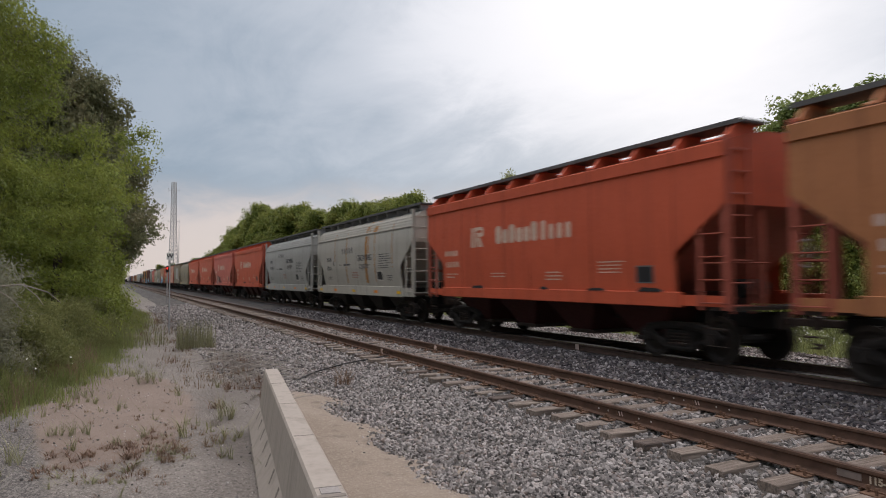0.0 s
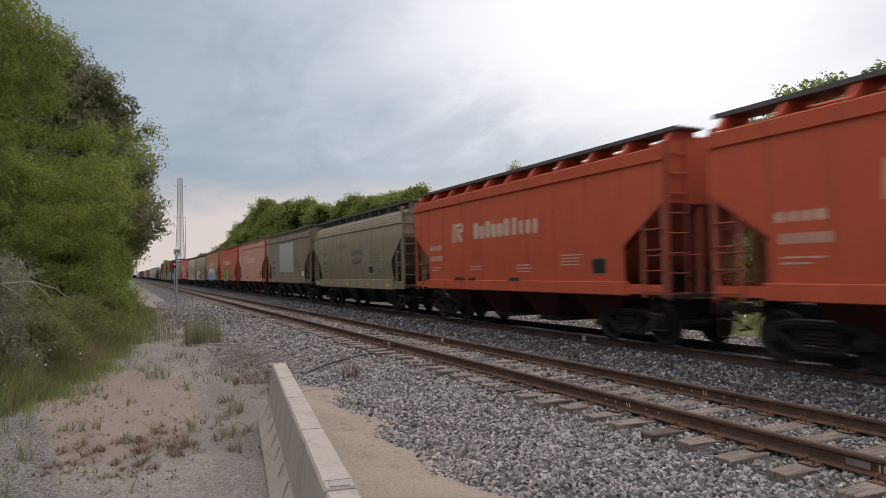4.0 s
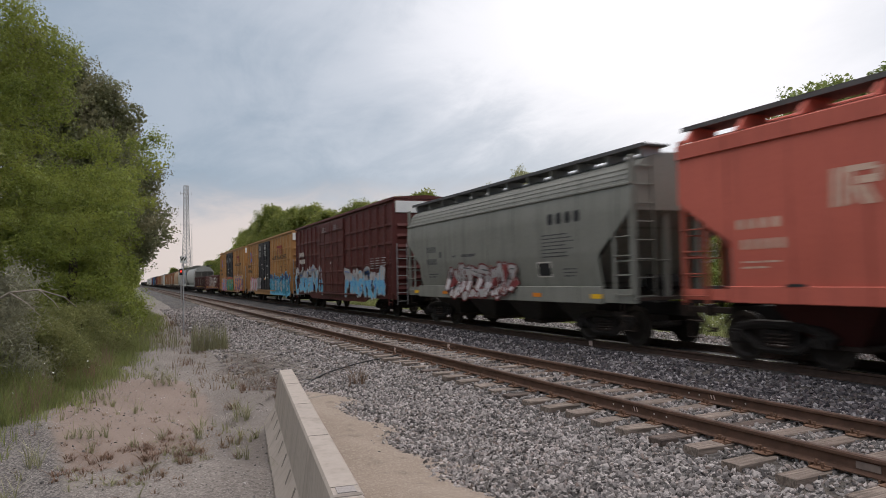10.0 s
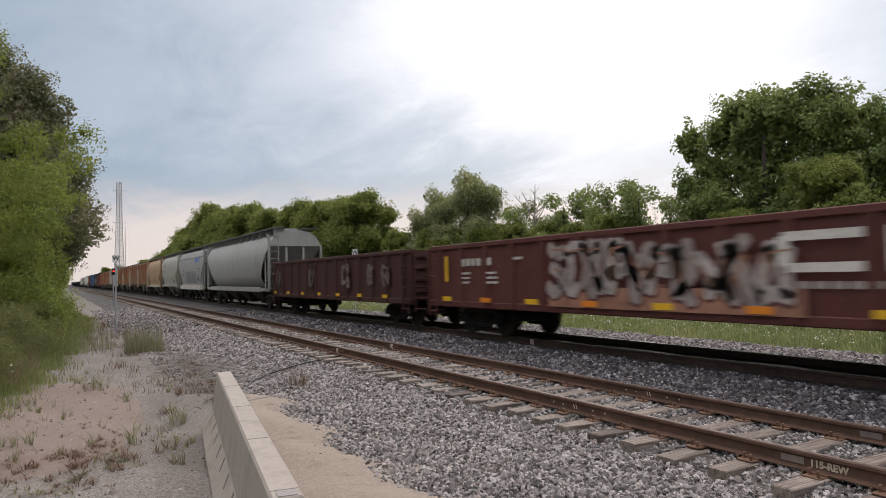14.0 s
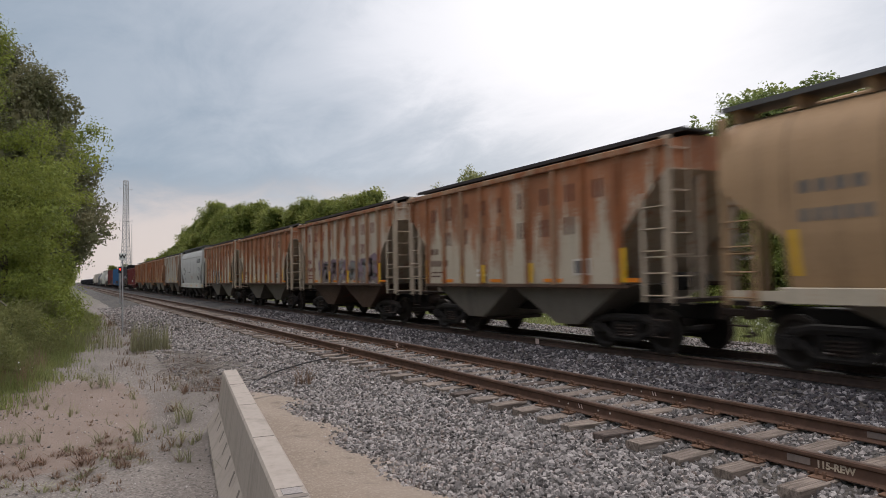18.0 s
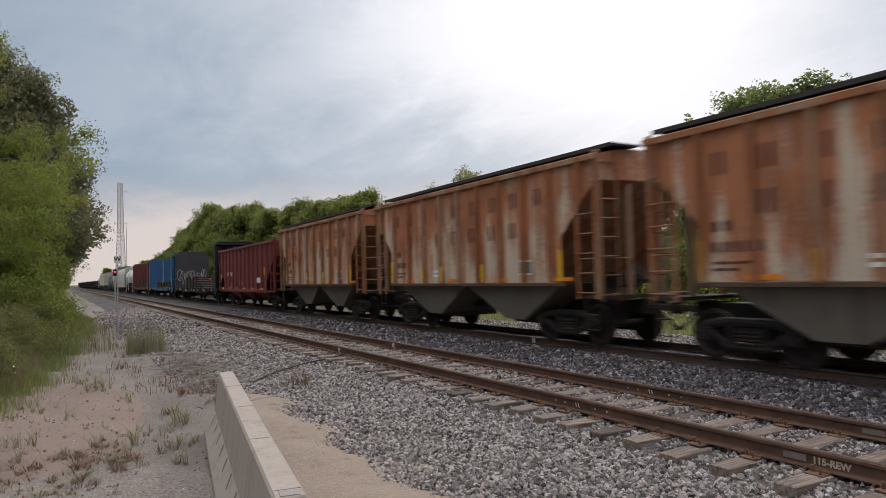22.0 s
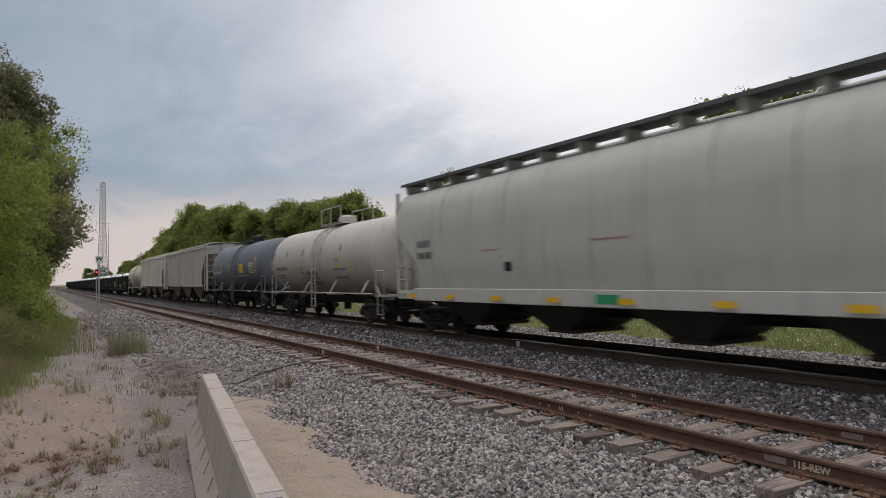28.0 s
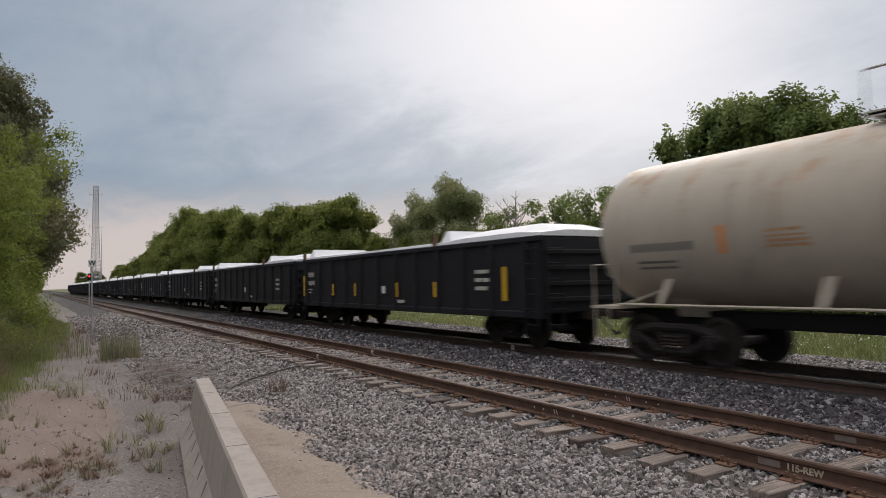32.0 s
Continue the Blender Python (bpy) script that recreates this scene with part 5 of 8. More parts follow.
def weed(seed, cx, cy, r, n, h, mat, name, label, group, lean=0.6):
    """Blades that fan out of a few roots."""
    g = np.random.default_rng(seed)
    roots = max(2, int(n / 9))
    a0, q0 = g.uniform(0, 6.28, roots), r * g.uniform(0, 1, roots) ** 0.7
    V = []
    for ra, rq in zip(a0, q0):
        m = 9
        rx, ry = cx + rq * math.cos(ra), cy + rq * math.sin(ra)
        x, y = rx + g.normal(0, 0.012, m), ry + g.normal(0, 0.012, m)
        V.append(blades(g, x, y, h * g.uniform(0.5, 1.15) * g.uniform(0.45, 1.1, m), lean * 1.5, 0.0045))
    v = np.concatenate(V)
    tip = np.stack([v[:, 3], v[:, 2], v[:, 4], v[:, 4] + 0.001], 1)
    ob = soup(name, np.concatenate([v[:, :4], tip], 1), [(0, 1, 2, 3), (4, 5, 6, 7)], mat)
    return tagged(ob, label, "weed", group)


W = "weeds on the dirt lane"


def reeds(seed, x0, x1, y, n, h, label):
    g = np.random.default_rng(seed)
    x, yy = g.uniform(x0, x1, n), y + g.normal(0, 0.35, n)
    v = blades(g, x, yy, h * g.uniform(0.35, 1.1, n), 0.28, 0.007)
    tip = np.stack([v[:, 3], v[:, 2], v[:, 4], v[:, 4] + 0.001], 1)
    return tagged(soup("reed_clump", np.concatenate([v[:, :4], tip], 1), [(0, 1, 2, 3), (4, 5, 6, 7)], "weed_grey"), label, "reeds", "reed clumps")


reeds(95, 0.25, 1.7, 24.6, 130, 0.95, "thin stand of green reeds rising from pale dirt")
reeds(96, 1.8, 2.9, 23.1, 420, 1.0, "dense clump of green reeds beside the ballast")
for i, (cx, cy, r, n, h) in enumerate(((1.62, 11.4, 0.16, 150, 0.40), (1.45, 9.7, 0.14, 90, 0.26), (0.70, 15.65, 0.20, 140, 0.46), (0.35, 16.9, 0.16, 80, 0.34), (-1.07, 9.7, 0.09, 80, 0.42), (-0.42, 10.9, 0.13, 90, 0.34), (-0.77, 10.9, 0.10, 70, 0.30),
                                       (0.92, 10.3, 0.10, 60, 0.36), (0.40, 10.6, 0.08, 45, 0.30), (1.30, 8.7, 0.10, 70, 0.30), (1.68, 12.4, 0.10, 50, 0.28), (0.05, 12.6, 0.06, 27, 0.28), (-0.30, 13.8, 0.10, 45, 0.3), (1.05, 13.9, 0.12, 50, 0.24),
                                       (-1.15, 8.2, 0.12, 90, 0.34), (0.1, 8.2, 0.12, 70, 0.16), (1.5, 7.6, 0.1, 60, 0.26), (-0.75, 13.0, 0.14, 60, 0.32), (-0.5, 14.6, 0.16, 80, 0.3), (1.9, 14.4, 0.1, 45, 0.25))):
    weed(100 + i, cx, cy, r * 1.25, int(n * 0.6), h, "weed_grey", "weed_clump", "thin green weed clump growing from the dirt", W, 0.75)
gq = np.random.default_rng(62)
for i in range(64):
    a, q = gq.uniform(0, 6.28), gq.uniform(0, 1) ** 0.5
    cx, cy = 0.08 + 0.95 * q * math.cos(a) + 0.22 * q * math.sin(a), 9.5 + 1.35 * q * math.sin(a)
    weed(150 + i, cx, cy, gq.uniform(0.05, 0.2), int(gq.uniform(18, 46)), gq.uniform(0.07, 0.17), "weed_red" if i % 4 else "weed_grey", "dry_weed", "low dry reddish brown weed spreading on the dirt", "dry weeds", 1.3)
for i, (cx, cy, r, n, h) in enumerate(((4.1, 13.0, 0.22, 90, 0.50), (2.6, 13.6, 0.4, 160, 0.22), (2.75, 14.8, 0.4, 160, 0.24), (2.5, 12.6, 0.25, 90, 0.18))):
    weed(250 + i, cx, cy, r, n, h, "weed_red", "dry_weed", "dry reddish brown weed against the ballast", "dry weeds", 0.7)
for i, (cx, cy, r, n, h) in enumerate(((1.45, 11.0, 0.16, 60, 0.22), (1.60, 12.2, 0.14, 50, 0.26), (2.05, 13.9, 0.25, 90, 0.24), (2.45, 15.0, 0.3, 110, 0.26), (2.75, 16.4, 0.3, 100, 0.28), (3.05, 18.0, 0.35, 100, 0.28),
                                       (1.95, 15.6, 0.25, 70, 0.2), (2.3, 17.4, 0.3, 80, 0.22), (1.25, 9.6, 0.14, 50, 0.2), (2.35, 12.7, 0.15, 60, 0.2))):
    weed(300 + i, cx, cy, r, n, h, "weed_red" if i % 3 else "twig_pale", "dry_weed", "tangle of dry brown twigs on the gravel", "dry weeds", 0.9)
gd = np.random.default_rng(61)
n = 280
a = gd.uniform(0, 3.14, n)
x, y = 2.95 + gd.normal(0, 0.42, n), 17.5 + gd.normal(0, 2.0, n)
L = 0.2 + 1.2 * gd.uniform(0, 1, n) ** 2.2
dv = np.stack([np.cos(a), np.sin(a), gd.uniform(-0.1, 0.25, n)], -1) * L[:, None] / 2
pv = np.stack([x, y, np.maximum(ground_z(x, y), bed_z(x, y)) + 0.05], -1)
wv = np.stack([-np.sin(a), np.cos(a), np.zeros(n)], -1) * 0.009
up = np.array([0, 0, 0.018])
kink = np.stack([np.zeros(n), gd.normal(0, 0.04, n), gd.uniform(0.0, 0.04, n)], -1)
soup("dead_twigs", np.concatenate([np.stack([p - wv * s, p + wv * s, p + up * s], 1) for p, s in ((pv - dv, 1.0), (pv + kink, 0.9), (pv + dv, 0.3))], 1),
     [(i + a, i + b, i + 3 + b, i + 3 + a) for i in (0, 3) for a, b in ((0, 1), (1, 2), (2, 0))], "twig_pale", "stuff", "pale dead twigs lying along the ballast", "twigs")


gt = np.random.default_rng(71)
roots = 200
rx, ry = gt.normal(0.25, 0.55, roots), gt.normal(9.6, 0.9, roots)
wide = gt.uniform(size=roots) < 0.25
rx = np.where(wide, gt.uniform(-1.6, 1.3, roots), rx)
ry = np.where(wide, gt.uniform(7.2, 15, roots), ry)
keep = (rx > -2.0) & (rx < 1.4 + 0.045 * (ry - 7)) & (np.sin(rx * 4.1 + 1) * np.sin(ry * 3.3) + gt.normal(0, 0.3, roots) > 0.1)
rx, ry = np.repeat(rx[keep], 12), np.repeat(ry[keep], 12)
k = len(rx)
grass("dry_tufts", gt, rx + gt.normal(0, 0.025, k), ry + gt.normal(0, 0.025, k), gt.uniform(0.03, 0.09, k), "weed_red", "low dry reddish tufts matted over the dirt", 1.6, 0.005)
roots = 55
rx, ry = gt.uniform(-1.9, 1.3, roots), 7.5 + 12 * gt.uniform(0, 1, roots)
rx, ry = np.repeat(rx, 10), np.repeat(ry, 10)
k = len(rx)
grass("green_tufts", gt, rx + gt.normal(0, 0.025, k), ry + gt.normal(0, 0.025, k), gt.uniform(0.05, 0.22, k), "weed_grey", "thin green tufts scattered over the dirt", 0.9, 0.0045)
roots = 150
rx, ry = 1.9 + gt.uniform(-0.9, 0.8, roots), gt.uniform(14, 48, roots)
rx, ry = np.repeat(rx, 14), np.repeat(ry, 14)
k = len(rx)
grass("bank_weeds", gt, rx + gt.normal(0, 0.12, k), ry + gt.normal(0, 0.12, k), gt.uniform(0.04, 0.26, k), "weed_red", "dry brown weeds along the foot of the ballast", 0.7, 0.006)

# ------------------------------------------------------------------ the train: common parts
TRAIN = []            # things that roll, with their place along the line at the start
CACHE = {}


def cached(key, make, smooth=False):
    if key not in CACHE:
        CACHE[key] = make().mesh(key[0] if isinstance(key, tuple) else key, smooth)
    return CACHE[key]


def m_side_frame():
    s = Shape()
    s.tube([(0, -1.12, 0.50), (0, -0.88, 0.63), (0, -0.45, 0.72), (0, 0.45, 0.72), (0, 0.88, 0.63), (0, 1.12, 0.50)], [0.07, 0.1, 0.09, 0.09, 0.1, 0.07], 8)
    s.tube([(0, -0.80, 0.55), (0, -0.40, 0.26), (0, 0.40, 0.26), (0, 0.80, 0.55)], [0.07, 0.075, 0.075, 0.07], 8)
    for y in (-0.34, 0.34):
        s.box(-0.06, 0.06, y - 0.06, y + 0.06, 0.28, 0.72, 0.02)
    for y in (-0.89, 0.89):
        s.box(-0.11, 0.10, y - 0.15, y + 0.15, 0.34, 0.62, 0.03)
        s.disc(-0.16, -0.1, y, 0.46, 0.10, 10)
    return s


def m_springs():
    return Shape().tube([(0.1 * math.cos(a), 0.1 * math.sin(a), 0.30 + 0.011 * a) for a in np.linspace(0, 26, 36)], 0.024, 4)


def m_wheelset():
    s = Shape()
    s.tube([(-0.98, 0, 0), (0.98, 0, 0)], 0.085, 8)
    for q in (-1, 1):
        x = q * GAUGE / 2
        rings = []
        for dx, r in ((-0.07, 0.12), (-0.066, 0.33), (-0.067, 0.40), (-0.07, 0.455), (0.03, 0.462), (0.04, 0.488), (0.065, 0.488), (0.07, 0.40), (0.03, 0.34), (0.04, 0.12)):
            rings.append([(x - q * dx * -1, r * math.cos(2 * math.pi * k / 24), r * math.sin(2 * math.pi * k / 24)) for k in range(24)])
        s.loft(rings)
    return s


def m_bolster():
    return Shape().loft([[(x, -0.2, z0), (x, 0.2, z0), (x, 0.2, z1), (x, -0.2, z1)] for x, z0, z1 in ((-1.05, 0.42, 0.62), (-0.6, 0.36, 0.72), (0, 0.32, 0.78), (0.6, 0.36, 0.72), (1.05, 0.42, 0.62))])


def truck(car, y, mat="truck_black"):
    t = put("truck", cached("bolster", m_bolster), mat, car, at=pose(0, y, 0))
    for sx in (-1, 1):
        put("side_frame", cached("side_frame", m_side_frame), mat, t, at=pose(sx * 1.0, 0, 0, 0, 0, 0 if sx < 0 else 180))
        if sx < 0:
            for dy in (-0.13, 0.13):
                put("spring", cached("spring", m_springs), "truck_brown", t, at=pose(sx * 1.0, dy, 0))
    for dy in (-0.89, 0.89):
        put("wheelset", cached("wheelset", m_wheelset), "wheel_steel", t, at=pose(0, dy, 0.46))
    return t


def m_coupler():
    s = Shape().box(-0.07, 0.07, -0.65, 0.0, 0.80, 0.94, 0.02)
    s.loft([[(-0.12, -0.62, 0.74), (0.10, -0.62, 0.74), (0.10, -0.62, 1.0), (-0.12, -0.62, 1.0)], [(-0.16, -0.80, 0.76), (0.02, -0.80, 0.76), (0.02, -0.80, 0.98), (-0.16, -0.80, 0.98)]])
    s.box(-0.22, 0.22, -0.02, 0.12, 0.70, 1.05, 0.03)
    s.tube([(0.2, -0.05, 0.8), (0.28, -0.35, 0.45), (0.2, -0.62, 0.42)], 0.03, 6)
    return s


def ladder_mesh(z0, z1, w=0.42, step=0.36):
    def make():
        s = Shape()
        for y in (0, w):
            s.box(-0.012, 0.012, y - 0.022, y + 0.022, z0, z1)
        for z in np.arange(z0 + 0.15, z1, step):
            s.tube([(-0.012, 0, z), (-0.012, w, z)], 0.016, 5)
        return s
    return cached(("ladder", round(z0, 2), round(z1, 2), w), make)


def end_ladder_mesh(z0, z1, w=0.45, step=0.36):
    def make():
        s = Shape()
        for x in (0, w):
            s.box(x - 0.022, x + 0.022, -0.012, 0.012, z0, z1)
        for z in np.arange(z0 + 0.15, z1, step):
            s.tube([(0, -0.012, z), (w, -0.012, z)], 0.016, 5)
        return s
    return cached(("end_ladder", round(z0, 2), round(z1, 2), w), make)


def stub_ladder_mesh(z0, z1, w=0.60, step=0.44):
    """Grab rungs from the corner post to a short inner post."""
    def make():
        s = Shape().box(-0.02, 0.02, w - 0.04, w + 0.05, z0, z1)
        for z in np.arange(z0 + 0.14, z1, step):
            s.tube([(-0.03, -0.02, z), (-0.03, w + 0.02, z)], 0.015, 5)
        return s
    return cached(("side_ladder", round(z0, 2), round(z1, 2), w), make)


def m_brake_wheel():
    s = Shape()
    s.tube([(0.28 * math.cos(a), 0, 0.28 * math.sin(a)) for a in np.linspace(0, 2 * math.pi, 15)], 0.016, 5)
    for k in range(4):
        a = math.pi * k / 4
        s.tube([(-0.28 * math.cos(a), 0, -0.28 * math.sin(a)), (0.28 * math.cos(a), 0, 0.28 * math.sin(a))], 0.011, 4)
    return s


class Car:
    """A freight car: its empty, its body length and its side profile. u runs from the rear end towards the front."""

    def __init__(self, name, rear, body, label, category, prof, group="freight cars of the train"):
        self.ob = new(name)
        tagged(self.ob, label, category, group)
        self.L, self.prof, self.sill = body, prof, None
        TRAIN.append((self.ob, rear - body / 2))

    def x(self, z):
        zs, ws = zip(*self.prof)
        if self.sill and z <= self.sill:
            return -1.604
        return -float(np.interp(z, zs, ws))

    def y(self, u):
        return self.L / 2 - u

    def sign(self, name, u, z, w, h, mat, label="", lift=0.006, slant=0.0):
        s = Shape()
        n = max(1, int(h / 0.22))
        for k in range(n):
            f0, f1 = k / n, (k + 1) / n
            za, zb = z + h * f0, z + h * f1
            s.poly([(self.x(za) - lift, self.y(u + slant * f0), za), (self.x(za) - lift, self.y(u + w + slant * f0), za),
                    (self.x(zb) - lift, self.y(u + w + slant * f1), zb), (self.x(zb) - lift, self.y(u + slant * f1), zb)])
        return part(name, s, mat, self.ob, label)

    def word(self, u, z, n, w, h, mat, label="", gap=0.22, strokes=False, name="lettering", tall=()):
        """A word as a row of plain blocks of the letters' size; tall: those that rise higher."""
        s = Shape()
        for i in range(n):
            e = w * (1 - gap) * (0.80 if strokes else 1.0)
            a, zt = u + i * w, z + h * (1.28 if i in tall else 1.0)
            k = min(e, h) * 0.24
            pts = [(a + k, z), (a + e - k, z), (a + e, z + k), (a + e, zt - k), (a + e - k, zt), (a + k, zt), (a, zt - k), (a, z + k)]
            s.poly([(self.x(q) - 0.006, self.y(p), q) for p, q in pts])
        return part(name, s, mat, self.ob, label)

    def lines(self, u, z, w, n, mat, h=0.045, step=0.1, label="small unreadable print", name="small_print", seed=0):
        r = random.Random(seed + int(u * 10))
        s = Shape()
        for i in range(n):
            zz, a, end = z - i * step, u, u + w * r.uniform(0.72, 1.0)
            while a < end - 0.03:
                e = min(end, a + r.uniform(0.07, 0.30))
                s.poly([(self.x(zz) - 0.006, self.y(a), zz), (self.x(zz) - 0.006, self.y(e), zz), (self.x(zz + h) - 0.006, self.y(e), zz + h), (self.x(zz + h) - 0.006, self.y(a), zz + h)])
                a = e + 0.035
        return part(name, s, mat, self.ob, label)

    def text(self, words, u, z, size, mat, label="", bold=0.0, name="lettering"):
        return put(name, text_mesh(words, size, 0.001, bold), mat, self.ob, label, on_side(self.x(z) - 0.006, self.y(u), z))

    def graffiti(self, u, z, w, h, n, outline, fills, inner=None, seed=1, label="", lean=0.0, lift=None, cap=None, drop=None, fat=1.15):
        """Sprayed block shapes: a rim, fat filled strokes, a darker cap, thin inner strokes, as layers of flat shapes."""
        r = random.Random(seed)
        layers = {}
        n = int(n * 1.4) + 1
        lw = w / n
        up = lift if lift is not None else (0.022 if len(self.prof) > 4 else 0.004)

        def add(mat, pts, k):
            layers.setdefault((k, mat), Shape()).poly([(self.x(q) - up - 0.0025 * k, self.y(p), q) for p, q in pts])

        def stroke(p0, p1, t, mat, k, grow=0.0, bend=0.0):
            d = Vector((p1[0] - p0[0], p1[1] - p0[1]))
            d = d.normalized() if d.length > 1e-6 else Vector((0, 1))
            m = Vector((-d.y, d.x)) * (t + grow)
            e = d * (t * 0.55 + grow)
            a, b = Vector(p0), Vector(p1)
            bow = m.normalized() * bend * (b - a).length
            c = (a + b) / 2 + bow
            add(mat, [a + m, a - e + m * 0.5, a - e - m * 0.5, a - m, c - m, c + m], k)
            add(mat, [b - m, b + e - m * 0.5, b + e + m * 0.5, b + m, c + m, c - m], k)

        m = inner or outline
        for i in range(n):
            cu, cz = u + (i + 0.5) * lw, z + h * 0.5
            hh = h * r.uniform(0.34, 0.44)
            j = [r.uniform(-0.2, 0.2) for _ in range(8)]
            fill = fills[i % len(fills)]
            L, R = cu - lw * 0.30, cu + lw * 0.30
            hi, lo, mid = cz + hh * (0.85 + j[3] * 0.5), cz - hh * (0.85 + j[4] * 0.5), cz + hh * j[5]
            forms = (((L, lo), (L + j[0] * lw, hi)), ((R, lo), (R + j[1] * lw, hi)), ((L, hi), (R, hi + j[2] * hh * 0.5)), ((L, mid), (R, mid + j[6] * hh)), ((L, lo), (R, lo + j[7] * hh)),
                     ((L, hi), (R, lo)), ((L, lo), (R, hi)), ((R, mid), (R + j[1] * lw, hi)), ((R, lo), (R, mid)))
            use = [forms[q] for q in r.choice(((0, 1, 3), (0, 2, 4, 1), (0, 2, 3, 7), (5, 6), (0, 5, 1), (2, 0, 4), (2, 3, 4, 8), (0, 6, 5), (0, 4, 2, 3)))]
            t = min(lw * r.uniform(0.15, 0.20), h * 0.13) * fat
            # wild bows and shifted ends: no shape is a letter
            use = [((p0[0] + r.uniform(-0.22, 0.22) * lw, p0[1] + r.uniform(-0.1, 0.1) * h), (p1[0] + r.uniform(-0.22, 0.22) * lw, p1[1] + r.uniform(-0.1, 0.1) * h)) for p0, p1 in use]
            for p0, p1 in use:
                bw = r.uniform(-0.28, 0.28)
                stroke(p0, p1, t, outline, 0, 0.04 + 0.025 * lw, bw)
                if drop:
                    stroke((p0[0] + 0.09, p0[1] - 0.07), (p1[0] + 0.09, p1[1] - 0.07), t, drop, 1, 0.01, bw)
                stroke(p0, p1, t, fill, 2, 0.0, bw)
                if cap:
                    a, b = (p0, p1) if p1[1] > p0[1] else (p1, p0)
                    f = (cz + hh * 0.35 - a[1]) / max(1e-3, b[1] - a[1])
                    if f < 0.9:
                        f = max(0.0, f)
                        stroke((a[0] + (b[0] - a[0]) * f, a[1] + (b[1] - a[1]) * f), b, t * 0.98, cap, 3)
            for p0, p1 in use[:2]:
                o = t * 0.4
                stroke((p0[0] + o, p0[1] * 0.75 + p1[1] * 0.25), (p1[0] + o, p0[1] * 0.3 + p1[1] * 0.7), t * 0.14, m, 4)
            for _ in range(2):
                p = (cu + r.uniform(-0.4, 0.4) * lw, cz + r.uniform(-1, 0.6) * hh)
                stroke(p, (p[0] + r.uniform(-0.1, 0.1) * lw, p[1] + r.uniform(0.05, 0.2) * h), t * r.uniform(0.12, 0.35), r.choice((m, outline, fills[(i + 1) % len(fills)])), 5)
        first = None
        for (k, mat), sh in sorted(layers.items()):
            ob = part("graffiti" if first is None else "graffiti_layer", sh, mat, first or self.ob, label if first is None else "")
            first = first or ob
        return first

    def running_gear(self, inset=2.0, sill="under_black", gear="truck_black"):
        for q in (-1, 1):
            truck(self.ob, q * (self.L / 2 - inset), gear)
            put("coupler", cached("coupler", m_coupler), "truck_brown", self.ob, at=pose(0, q * self.L / 2, 0, 0, 0, 0 if q < 0 else 180))
        part("centre_sill", Shape().box(-0.28, 0.28, -self.L / 2, self.L / 2, 0.72, 1.02, 0.02), sill, self.ob)


